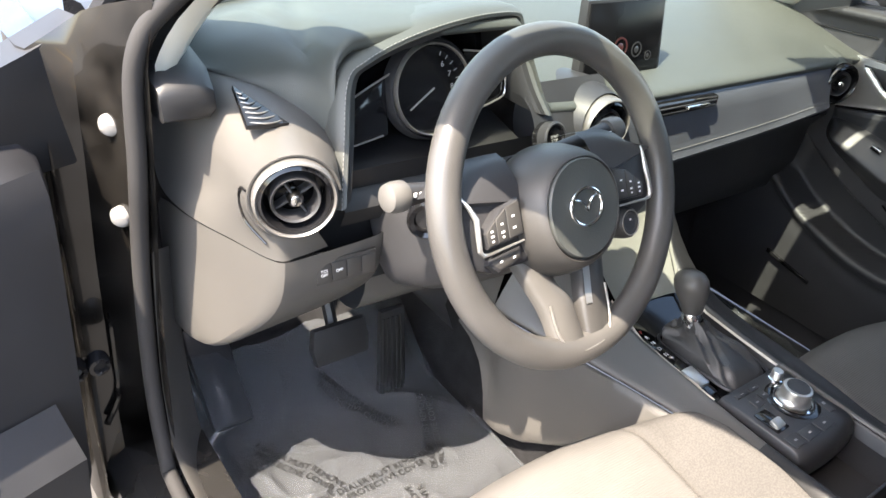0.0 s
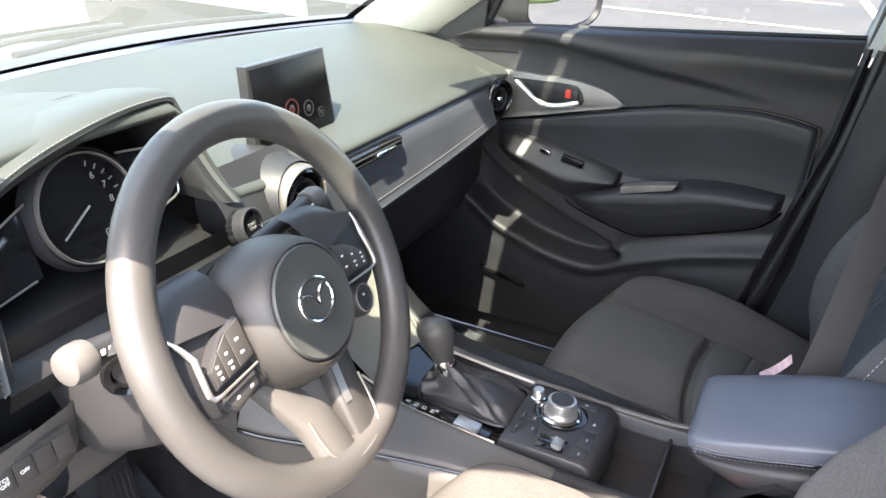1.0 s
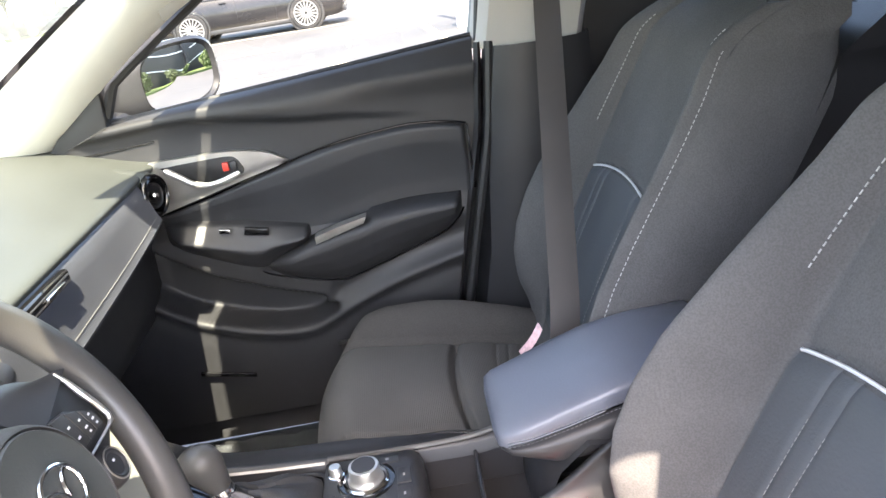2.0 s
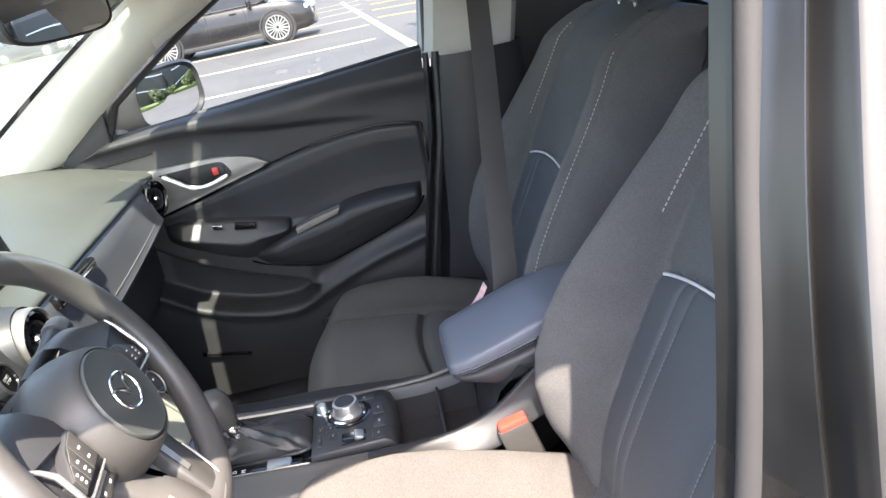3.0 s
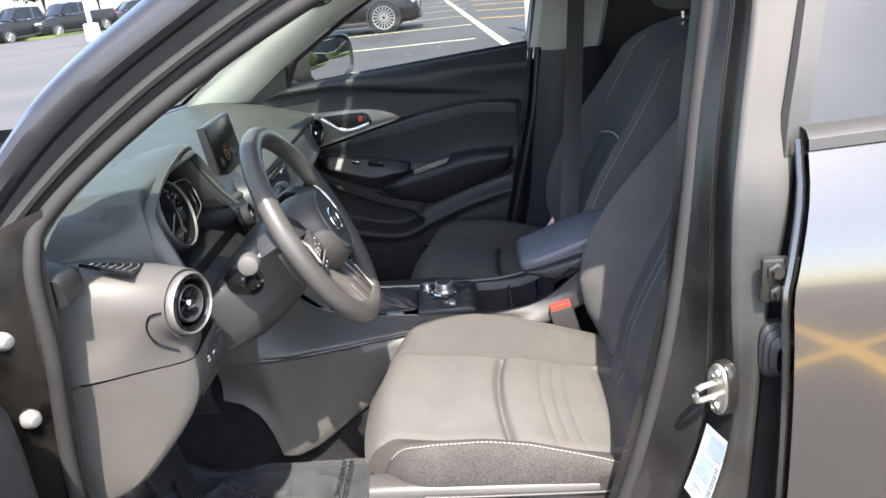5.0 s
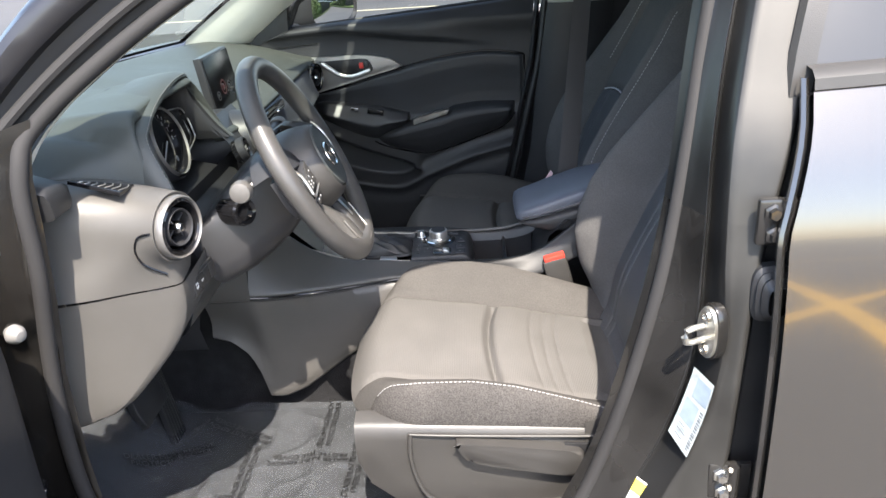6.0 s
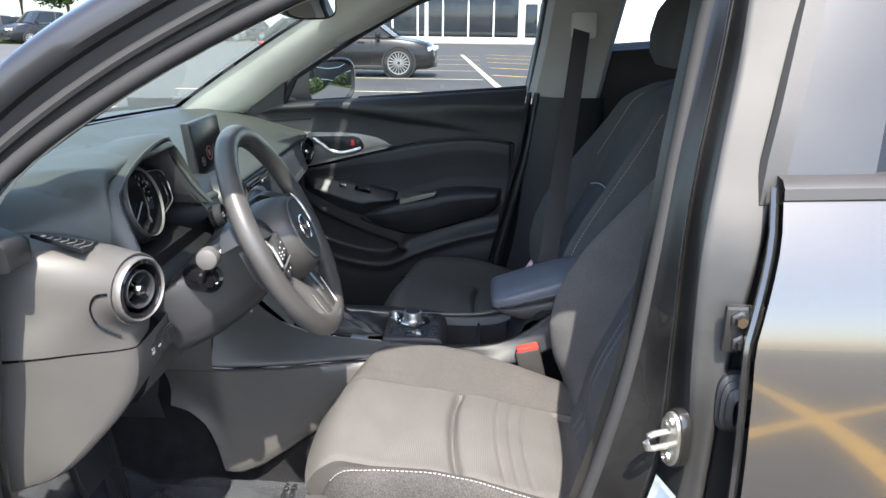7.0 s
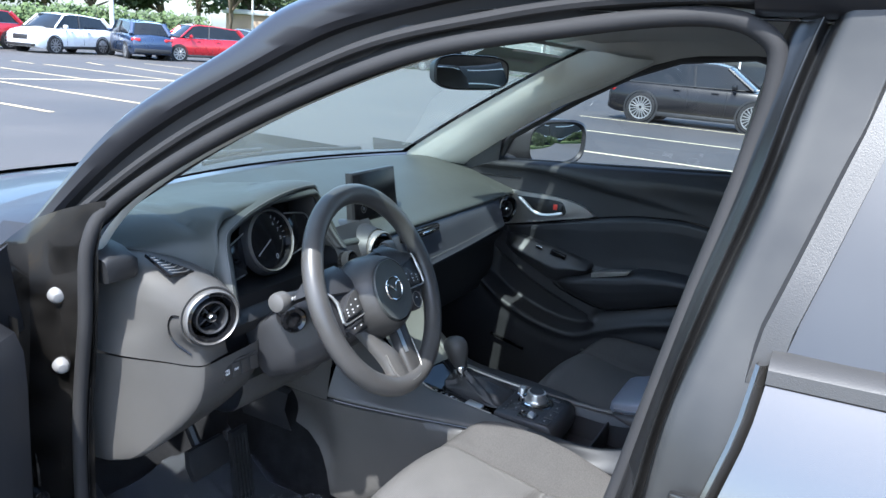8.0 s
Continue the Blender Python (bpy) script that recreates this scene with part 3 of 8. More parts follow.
part("roof_rail_lining", loft([[(-0.48, y, zh), (-0.53, y, (zh + zw) / 2 + 0.008), (x + 0.02, y, zw + 0.008), (x, y, zw)] for y, x, zw, zh in ((0.08, -0.66, 1.265, 1.43), (0.0, -0.648, 1.31, 1.445), (-0.15, -0.622, 1.385, 1.465), (-0.37, -0.597, 1.44, 1.475), (-0.53, -0.592, 1.465, 1.475), (-0.70, -0.592, 1.45, 1.47), (-1.9, -0.59, 1.44, 1.46))]), HEADLINER, car, "pale grey roof rail lining")
part("rear_door_trim", loft([[(0.72, y, 0.95), (0.715, y, 1.08), (0.700, y, 1.20 + dz), (0.74, y, 1.22 + dz)] for y, dz in ((-0.66, 0.02), (-0.9, 0.04), (-1.9, 0.10))]), PLASTIC_D, car, "dark rear door trim")
rg = part("rear_side_glass", loft([[(0.715, y, 1.21), (0.67, y, 1.42)] for y in (-0.72, -1.5)]), SIDEGLASS, car, "right rear window")
rg.visible_shadow = False

# plain outer closing: right flank, nose, tail and the four wheels that the car stands on
part("right_flank", loft([[(0.84, y, 0.30), (0.872, y, 0.45), (0.875, y, 0.80), (0.850, y, 0.95), (0.80, y, 1.0)] for y in (1.75, 1.0, 0.3, -0.6, -1.3, -1.95)]), PAINT, car, "grey right flank")
part("nose", loft([[(x, 1.75 + 0.16 * (1 - (x / 0.9) ** 2), z) for x in np.linspace(-0.86, 0.86, 9)] for z in (0.25, 0.45, 0.65, 0.82)] + [[(x, 1.70, 0.90 - 0.01 * abs(x)) for x in np.linspace(-0.86, 0.86, 9)]]), PAINT_P, car, "grey nose")
part("tailgate", loft([[(x * f, -1.92 - 0.10 * (1 - x * x), z) for x in np.linspace(-1, 1, 9)] for z, f in ((0.28, 0.82), (0.5, 0.86), (0.95, 0.85), (1.1, 0.80), (1.50, 0.58))]), PAINT, car, "grey tailgate")
part("left_rear_flank", loft([[(-0.832, y, 0.30), (-0.848, y, 0.45), (-0.852, y, 0.82), (-0.80, y, 1.05), (-0.735, y, 1.16)] for y in (-1.6, -1.95)]), PAINT, car, "grey rear flank")
TYRE_C = surf("car_tyre_rubber", (0.018, 0.018, 0.019), 0.85, mottle=12, amount=0.2)
for sx in (-1, 1):
    for y in (1.06, -1.51):
        wmx = Matrix.Translation((sx * 0.75, y, gz(sx * 0.75) + 0.325)) @ Matrix.Rotation(sx * math.pi / 2, 4, "Y")
        w_ = part("wheel", lathe([(0.22, -0.1), (0.30, -0.1), (0.325, -0.07), (0.325, 0.07), (0.30, 0.1), (0.22, 0.1), (0.21, 0.06)], 32, wmx), TYRE_C, car, "black tyre")
        part("rim", lathe([(0.225, 0.09), (0.21, 0.095), (0.19, 0.06), (0.06, 0.07), (0.0, 0.075)], 28, wmx), SATIN_D, w_, "grey rim")
# ---- dashboard ----
dash = thing("dashboard", "black and grey car dashboard with round vents and stitched pads", "dashboard")


def cowl_y(x):
    return 0.70 - 0.33 * x * x


# upper surface, from the windscreen down to the edge that faces the cabin
def top_profile(x):
    l = max(0.0, min(1.0, (-x - 0.1) / 0.3))          # raised on the driver's side
    e = max(0.0, min(1.0, (abs(x) - 0.5) / 0.2))
    ye = 0.215 + 0.02 * l - 0.0 * e
    ze = 0.965 + 0.015 * l
    return [(x, cowl_y(x), 1.040), (x, cowl_y(x) - 0.06, 1.048 - 0.01 * e), (x, 0.46 - 0.03 * e, 1.030 - 0.005 * e), (x, 0.34, 1.000 + 0.015 * l), (x, 0.26, 0.977 + 0.021 * l), (x, ye, ze), (x, ye + 0.006, ze - 0.016), (x, ye + 0.03, ze - 0.02)]


def smooth_step(f):
    f = max(0.0, min(1.0, f))
    return f * f * (3 - 2 * f)


def dash_section(x):
    """The upper surface with the instrument hood's swelling worked in."""
    k = smooth_step((x + 0.615) / 0.10) * (1 - smooth_step((x + 0.262) / 0.055)) * (0.84 + 0.16 * (x + 0.53) / 0.28)
    up = (0, 0, 0.045, 0.082, 0.104, 0.112, 0.120, 0.124)
    on = (0, 0, 0, 0.01, 0.02, 0.035, 0.035, 0.035)
    P = [(p[0], p[1] + on[i] * k, p[2] + up[i] * k) for i, p in enumerate(top_profile(x))]
    if x < -0.553:
        ye, ze = np.interp(-x, (0.553, 0.57, 0.598, 0.63, 0.668, 0.70, 0.712), (0.242, 0.28, 0.325, 0.365, 0.405, 0.425, 0.43)), np.interp(-x, (0.553, 0.57, 0.598, 0.63, 0.668, 0.70, 0.712), (0.972, 0.993, 1.009, 1.016, 1.018, 1.004, 0.99))
        w = smooth_step((x + 0.672) / 0.119)
        P = P[:2] + [(x, 0.475, 1.026 + 0.031 * w), (x, 0.475 + (ye - 0.475) * 0.5, (ze + (1.024 - ze) * 0.5) * (1 - w) + 1.060 * w), (x, 0.475 + (ye - 0.475) * 0.87, (ze + (1.024 - ze) * 0.15) * (1 - w) + 1.038 * w), (x, ye, ze), (x, ye + 0.004, ze - 0.012), (x, ye + 0.02, ze - 0.016)]
    return P


def dash_row(x):
    """A close-set section, with the valley between the hood's swelling and the end of the dash pressed in."""
    out = []
    for p in catmull(dash_section(x), 48):
        d = (p.x + 0.592 - 0.40 * (p.y - 0.23)) / (0.010 + 0.02 * max(0.0, p.y - 0.23))
        fade = smooth_step((0.60 - p.y) / 0.10)
        out.append(p - Vector((0, 0, 0.006 * fade * math.exp(-d * d))))
    return out


part("dash_top", loft([dash_row(x) for x in np.linspace(-0.712, 0.71, 190)]), DASHTOP, dash, "soft grey dash top", smooth=50)

# leatherette hood round the instruments: an arch swept back from its rim
arch = catmull([(-0.565, 0.185, 0.905), (-0.548, 0.215, 0.97), (-0.530, 0.245, 1.035), (-0.505, 0.25, 1.055), (-0.44, 0.258, 1.075), (-0.34, 0.265, 1.092), (-0.265, 0.27, 1.093), (-0.25, 0.268, 1.078), (-0.243, 0.26, 1.05), (-0.232, 0.235, 1.0), (-0.222, 0.21, 0.965)], 60)
cen = Vector((-0.39, 0.25, 0.98))


def arch_off(d, back, up=0.0):
    out = []
    for p in arch:
        r = Vector((p.x - cen.x, 0, p.z - cen.z)).normalized()
        out.append(p + r * d + Vector((0, back, up)))
    return out


hood = part("instrument_hood", loft([arch_off(-0.003, 0.004), arch_off(0.001, -0.001), arch_off(0.006, 0.0), arch_off(0.012, 0.008), arch_off(0.014, 0.025), arch_off(0.012, 0.045), arch_off(0.002, 0.09)]), HOODLEA, dash, "stitched leatherette instrument hood")
part("hood_lining", loft([arch_off(-0.016, 0.14), arch_off(-0.020, 0.06), arch_off(-0.018, 0.02), arch_off(-0.010, 0.006), arch_off(-0.003, 0.004)]), DOORBLACK, hood, "black hood lining")
stitches("hood_stitching", [p + Vector((0, -0.0015, 0)) for p in arch_off(0.0075, 0.001)[:40]], hood, 0.006, 0.0005, mat=THREAD_D)

# instrument binnacle: dark bowl, tachometer, side wings
bowl = arch_off(-0.004, 0.05)
back = [Vector((cen.x + (p.x - cen.x) * 0.88, 0.345, cen.z + (p.z - cen.z) * 0.82)) for p in bowl]
part("binnacle", loft([bowl, back, [Vector((cen.x + (p.x - cen.x) * 0.3, 0.35, cen.z + (p.z - cen.z) * 0.3 - 0.01)) for p in bowl]]), GLOSSBLACK, dash, "gloss black instrument binnacle")
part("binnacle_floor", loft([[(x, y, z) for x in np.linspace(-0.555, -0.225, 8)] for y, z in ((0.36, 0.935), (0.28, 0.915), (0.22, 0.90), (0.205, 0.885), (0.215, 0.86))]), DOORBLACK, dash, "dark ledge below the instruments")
part("binnacle_back", loft([[(x, 0.372, z) for x in np.linspace(-0.53, -0.25, 4)] for z in (0.90, 1.055)]), GLOSSBLACK, dash, "black binnacle back")
GM = frame_axes((-0.387, 0.271, 1.002), (1, 0, 0), (0, 0.26, 1))
gauge = part("tachometer", lathe([(0.0, -0.012), (0.056, -0.012), (0.058, 0.0)], 40, GM), GLOSSBLACK, dash, "black round tachometer dial")
part("gauge_ring", lathe([(0.0575, -0.012), (0.0595, 0.003), (0.0608, 0.004), (0.0620, 0.001), (0.0625, -0.014)], 56, GM), SATIN_D, gauge, "slim satin gauge ring")
part("gauge_shroud", lathe([(0.0625, -0.010), (0.0655, 0.000), (0.068, -0.004), (0.070, -0.02)], 48, GM), PLASTIC_D, gauge, "dark gauge shroud")
bm = bmesh.new()
for k in (5.5, 6, 6.5, 7, 7.5, 8):
    q = math.radians(215 - k * 27)
    rbox((math.cos(q) * 0.049, math.sin(q) * 0.049, -0.010), (0.006, 0.0011, 0.001), 0, m=Matrix.Rotation(q, 4, "Z"), bm=bm)
bmesh.ops.transform(bm, matrix=GM, verts=bm.verts)
part("scale_marks", bm, GREYMARK, gauge, "white scale marks")
bm = rbox((0, 0, 0), (0.048, 0.0022, 0.0012), 0)
bmesh.ops.transform(bm, matrix=GM @ Matrix.Translation((-0.014, -0.012, -0.008)) @ Matrix.Rotation(math.radians(212), 4, "Z"), verts=bm.verts)
part("needle", bm, GREYMARK, gauge, "pale needle")


def lettering(name, text, m, size, mat, parent, label="", thick=0.0003):
    cu = bpy.data.curves.new(name, "FONT")
    cu.body, cu.size, cu.extrude, cu.align_x, cu.align_y = text, size, thick, "CENTER", "CENTER"
    tmp = bpy.data.objects.new("tmp", cu)
    scene.collection.objects.link(tmp)
    me = bpy.data.meshes.new_from_object(tmp.evaluated_get(bpy.context.evaluated_depsgraph_get()))
    bpy.data.objects.remove(tmp)
    bm = bmesh.new()
    bm.from_mesh(me)
    bpy.data.meshes.remove(me)
    bmesh.ops.transform(bm, matrix=m, verts=bm.verts)
    return part(name, bm, mat, parent, label, smooth=0)


for k, ch in ((6, "6"), (7, "7"), (8, "8")):
    q = math.radians(215 - k * 27)
    lettering("numeral", ch, GM @ Matrix.Translation((math.cos(q) * 0.038, math.sin(q) * 0.038, -0.0105)), 0.011, GREYMARK, gauge)
lettering("numeral", "0", GM @ Matrix.Translation((0.020, -0.036, -0.0105)), 0.015, GREYMARK, gauge)
WGM = frame_axes((-0.390, 0.286, 0.998), (1, 0, 0), (0, 0.26, 1))
for wing, rims in ((((-0.150, -0.062), (-0.148, -0.030), (-0.128, -0.002), (-0.066, 0.024), (-0.066, -0.052)), (((-0.150, -0.046), (-0.142, -0.022), (-0.126, -0.004), (-0.098, 0.010), (-0.060, 0.026)), ((-0.150, -0.064), (-0.075, -0.052)))),
                   (((0.062, -0.040), (0.126, -0.026), (0.137, -0.012), (0.136, 0.022), (0.126, 0.034), (0.064, 0.044)), (((0.062, 0.046), (0.118, 0.038), (0.134, 0.026), (0.137, 0.010), (0.136, -0.014), (0.126, -0.027), (0.062, -0.042)),))):
    dsp = part("side_display", prism(wing if wing[0][0] > 0 else wing[::-1], 0.004, WGM, 0.001), GLOSSBLACK, dash, "dark side display")
    for run in rims:
        part("display_rim", tube(catmull([WGM @ Vector((x, y, 0.006)) for x, y in run], 18), 0.0014, 6), SATIN, dsp, "slim satin display rim")
bm = bmesh.new()
for k in range(6):
    rbox((-0.530 + k * 0.006, 0.2725, 0.955), (0.004, 0.001, 0.006), 0, bm=bm)
part("odometer_bars", bm, GREYMARK, dash, "small pale display bars")


def round_vent(c, aim, r, parent, ring_mat, name="round_vent", label="round air vent with a chrome hub"):
    m = frame_axes(c, Vector((0, 0, 1)).cross(Vector(aim)), (0, 0, 1))
    v = part(name, lathe([(r * 1.0, -0.02), (r * 1.0, 0.002), (r * 0.98, 0.007), (r * 0.94, 0.009), (r * 0.89, 0.006), (r * 0.87, -0.012)], 48, m), ring_mat, parent, label)
    part("vent_throat", lathe([(r * 0.88, 0.006), (r * 0.80, 0.008), (r * 0.73, 0.0), (r * 0.70, -0.03), (0, -0.03)], 40, m), GLOSSBLACK, v, "black vent throat")
    part("vent_collar", lathe([(r * 0.60, -0.028), (r * 0.60, 0.002), (r * 0.57, 0.006), (r * 0.52, 0.004), (r * 0.50, -0.02)], 36, m), PLASTIC_D, v, "dark vent collar")
    for k in range(4):
        q = math.pi / 2 * k + 0.6
        bm = rbox((r * 0.33, 0, -0.012), (r * 0.5, 0.003, 0.016), 0.001)
        bmesh.ops.transform(bm, matrix=m @ Matrix.Rotation(q, 4, "Z"), verts=bm.verts)
        part("vent_fin", bm, PLASTIC_D, v, "dark vent fin")
    part("vent_hub", lathe([(0.0, 0.009), (r * 0.12, 0.008), (r * 0.19, 0.003), (r * 0.20, -0.012), (r * 0.1, -0.02)], 24, m), CHROME, v, "chrome vent hub")
    return v


# left end: vent pod flowing back into the end panel
LV = (-0.634, 0.184, 0.933)
LA = Vector((-0.30, -0.95, 0.10)).normalized()
pod_m = frame_axes(LV, Vector((0, 0, 1)).cross(LA), (0, 0, 1))
BACK = (((-60), (-0.580, 0.200, 0.846), 0.010), ((-90), (-0.622, 0.194, 0.846), 0.006), ((-118), (-0.652, 0.198, 0.846), 0.012), ((-140), (-0.678, 0.265, 0.846), 0.03), ((-160), (-0.704, 0.345, 0.846), 0.06), ((-174), (-0.713, 0.42, 0.855), 0.08),
        ((-185), (-0.714, 0.44, 0.92), 0.09), ((-200), (-0.712, 0.44, 0.965), 0.09), ((-216), (-0.700, 0.43, 1.000), 0.09), ((-234), (-0.668, 0.41, 1.016), 0.08), ((-252), (-0.630, 0.37, 1.014), 0.07), ((-272), (-0.598, 0.33, 1.006), 0.05), ((-295), (-0.570, 0.285, 0.99), 0.04), ((-325), (-0.553, 0.245, 0.965), 0.03), ((-352), (-0.553, 0.235, 0.935), 0.02))
bent = catmull([b_ for _, b_, _ in BACK], 56)
turn = catmull([(a_, c_, 0) for a_, _, c_ in BACK], 56)
rows = []
for s_ in (-0.10, -0.04, 0.0, 0.06, 0.12, 0.2, 0.3, 0.4, 0.5, 0.6, 0.7, 0.8, 0.9, 1.0):
    row = []
    for B_, T_ in zip(bent, turn):
        q = radians(T_.x)
        rr = 0.0535 if s_ >= 0 else 0.0535 + 0.05 * s_
        r_ = pod_m @ Vector((rr * math.cos(q), rr * math.sin(q), -0.002 if s_ > -0.05 else -0.006))
        c_ = pod_m @ Vector((0.057 * math.cos(q), 0.057 * math.sin(q), -T_.y))
        k = max(0.0, s_)
        row.append(r_ * (1 - k) ** 2 + c_ * 2 * k * (1 - k) + B_ * k * k)
    rows.append(row)
quarter = part("quarter_panel", loft(rows), PLASTIC, dash, "grained end panel flowing into the vent pod", smooth=70)
part("pod_seam", tube(catmull([pod_m @ Vector(p) for p in ((-0.0545, 0.010, -0.006), (-0.0580, 0.004, -0.026), (-0.0585, -0.018, -0.036), (-0.0525, -0.042, -0.030), (-0.031, -0.065, -0.012))], 20), 0.0016, 6), GLOSSBLACK, quarter, "dark pod seam")
round_vent(LV, LA, 0.049, dash, VENTRING)
rows = []
for z, cx, cy in ((0.843, -0.652, 0.190), (0.80, -0.652, 0.190), (0.76, -0.657, 0.203), (0.72, -0.668, 0.232), (0.685, -0.681, 0.265), (0.657, -0.692, 0.292), (0.640, -0.698, 0.32), (0.63, -0.70, 0.36)):
    up = (0.843 - z) * 0.08
    rows.append([(-0.712, 0.44, z - 0.004), (-0.708, max(0.362, cy + 0.045), z - 0.004), ((cx - 0.708) / 2, (cy + 0.365) / 2, z), (cx - 0.002, cy + 0.010, z), (cx + 0.008, cy, z), (cx + 0.03, cy + 0.002, z + up * 0.2), (-0.58, cy + 0.004, z + up * 0.6), (-0.50, cy + 0.010, z + up), (-0.482, cy + 0.02, z + up), (-0.478, cy + 0.07, z + up)])
subsurf(part("knee_panel", loft(rows), PLASTIC, dash, "grained lower knee panel"), 1)
part("knee_panel_right", loft([[(x, y + 0.08 * (x + 0.3) ** 2, z) for x in np.linspace(-0.25, -0.13, 5)] for y, z in ((0.23, 0.86), (0.22, 0.80), (0.245, 0.72), (0.29, 0.65), (0.40, 0.60))]), PLASTIC, dash, "grained lower panel")
part("panel_under_column", loft([[(x, y + 0.10 * max(0.0, -0.30 - x) ** 2, z) for x in np.linspace(-0.486, -0.215, 8)] for y, z in ((0.268, 0.742), (0.250, 0.735), (0.250, 0.712), (0.262, 0.680), (0.276, 0.664), (0.30, 0.655), (0.36, 0.650), (0.46, 0.63))]), PLASTIC, dash, "grained lower panel under the column", smooth=60)
# black sheet gives the gap under the column its shade
part("column_shade_sheet", loft([[(x, y, z) for x in np.linspace(-0.49, -0.22, 6)] for y, z in ((0.25, 0.83), (0.29, 0.80), (0.30, 0.75), (0.265, 0.738))]), DOORBLACK, dash, "black sheet standing in for shade under the column")
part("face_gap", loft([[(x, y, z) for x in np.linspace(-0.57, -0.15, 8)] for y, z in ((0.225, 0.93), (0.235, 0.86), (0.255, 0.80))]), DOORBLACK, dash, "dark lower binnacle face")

# switch blanks on the knee panel
SM = frame_axes((-0.556, 0.196, 0.812), (1, -0.10, 0.05), (0, 0.10, 1))
sw = part("switch_bank", prism([(-0.042, -0.017), (0.042, -0.017), (0.042, 0.017), (-0.042, 0.017)], 0.004, SM, 0.0015), VALANCE, dash, "grained switch bank")
for i in range(4):
    bm = prism([(-0.0095, -0.0125), (0.0095, -0.0125), (0.0095, 0.0125), (-0.0095, 0.0125)], 0.003, SM @ Matrix.Translation((-0.031 + i * 0.0205, 0, 0.003)), 0.001)
    part("switch_button", bm, VALANCE, sw)
    if i < 2:
        lettering("switch_legend", "TCS\nOFF" if i == 0 else "OFF", SM @ Matrix.Translation((-0.031 + i * 0.0205, 0, 0.0062)), 0.0055, WHITE, sw)

# triangular demister grille
GA, GB, GC = Vector((-0.646, 0.327, 1.016)), Vector((-0.664, 0.245, 1.000)), Vector((-0.611, 0.247, 0.995))
gn = (GB - GA).cross(GC - GA).normalized()
gn = gn if gn.z > 0 else -gn
GRM = frame_axes(GB, GC - GB, gn.cross(GC - GB))


def on_grille(p):
    return GRM.inverted() @ p


gtri = [on_grille(p).to_2d() for p in (GB, GC, GA)]
gr = part("demister_grille", prism([tuple(p) for p in gtri], 0.006, GRM @ Matrix.Translation((0, 0, -0.004)), 0.001), GLOSSBLACK, dash, "black triangular demister grille")
for i in range(7):
    f = 0.06 + i * 0.125
    a_, c_ = GB.lerp(GA, f).lerp(GC.lerp(GA, f), 0.10), GC.lerp(GA, f).lerp(GB.lerp(GA, f), 0.10)
    m_ = a_.lerp(c_, 0.5) + Vector((0, -0.006, 0))
    part("grille_slat", tube([p + gn * 0.0022 for p in catmull([a_, m_, c_], 8)], [0.0004] + [0.0009] * 7 + [0.0004], 6), SATIN_D, gr, "thin grille slat")
# corner cap at the pillar foot, black to carry the pillar's shadow
rows = [[(-0.735, y, z0), (-0.738, y, zt - 0.006), (-0.728, y, zt), (xr - 0.012, y, zt - 0.004), (xr, y, zt - 0.012), (xr + 0.002, y, z0 + 0.01), (xr - 0.006, y, z0)] for y, xr, zt, z0 in ((0.306, -0.686, 1.022, 0.992), (0.312, -0.674, 1.032, 0.988), (0.36, -0.664, 1.043, 0.985), (0.45, -0.655, 1.046, 0.985))]
part("pillar_cap", loft(rows, True, True), DOORBLACK, dash, "pillar foot cap blackened for the pillar's shadow", smooth=50)

# passenger pad with its stitched lower edge
def pad_profile(x):
    zb = 0.842 + 0.040 * max(0.0, x - 0.05) + 0.10 * max(0.0, x - 0.25) ** 2
    zt = 0.955
    return [(x, 0.230, zt), (x, 0.217, zt - 0.003), (x, 0.211, zt - 0.011), (x, 0.206, zt * 0.65 + zb * 0.35), (x, 0.199, zt * 0.3 + zb * 0.7), (x, 0.194, zb + 0.012), (x, 0.190, zb + 0.004), (x, 0.194, zb - 0.004), (x, 0.25, zb - 0.006)]


pad = part("passenger_pad", loft([pad_profile(x) for x in np.linspace(-0.10, 0.58, 28)]), DASHLEA, dash, "blue-grey leatherette pad")
stitches("pad_stitching", [Vector(pad_profile(x)[4]) * 0.35 + Vector(pad_profile(x)[5]) * 0.65 - Vector((0, 0.0012, 0)) for x in np.linspace(0.04, 0.57, 40)], pad, 0.006, 0.0005, mat=THREAD_D)
part("pad_gap", loft([[(x, 0.226, 0.966), (x, 0.236, 0.960), (x, 0.228, 0.950)] for x in np.linspace(-0.05, 0.60, 12)]), GLOSSBLACK, dash, "black shadow gap")
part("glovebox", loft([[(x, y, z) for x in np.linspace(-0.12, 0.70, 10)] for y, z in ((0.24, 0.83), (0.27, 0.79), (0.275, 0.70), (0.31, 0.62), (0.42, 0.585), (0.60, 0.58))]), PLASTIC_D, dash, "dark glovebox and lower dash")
RVC, RVA = (0.609, 0.203, 0.921), Vector((-0.26, -0.95, 0.14)).normalized()
round_vent(RVC, RVA, 0.043, dash, GLOSSBLACK, label="black round air vent")
part("vent_pod", lathe([(0.064, -0.11), (0.058, -0.06), (0.049, -0.016), (0.044, -0.002)], 36, frame_axes(RVC, Vector((0, 0, 1)).cross(RVA), (0, 0, 1))), DASHTOP, dash, "soft vent pod")
CV = (-0.112, 0.195, 0.938)
round_vent(CV, (-0.05, -0.97, 0.22), 0.046, dash, VENTRING)
part("vent_pod", lathe([(0.080, -0.12), (0.072, -0.06), (0.058, -0.018), (0.050, 0.0)], 40, frame_axes(CV, (1, 0, 0), (0, 0.22, 1))), PLASTIC_D, dash, "soft vent pod")
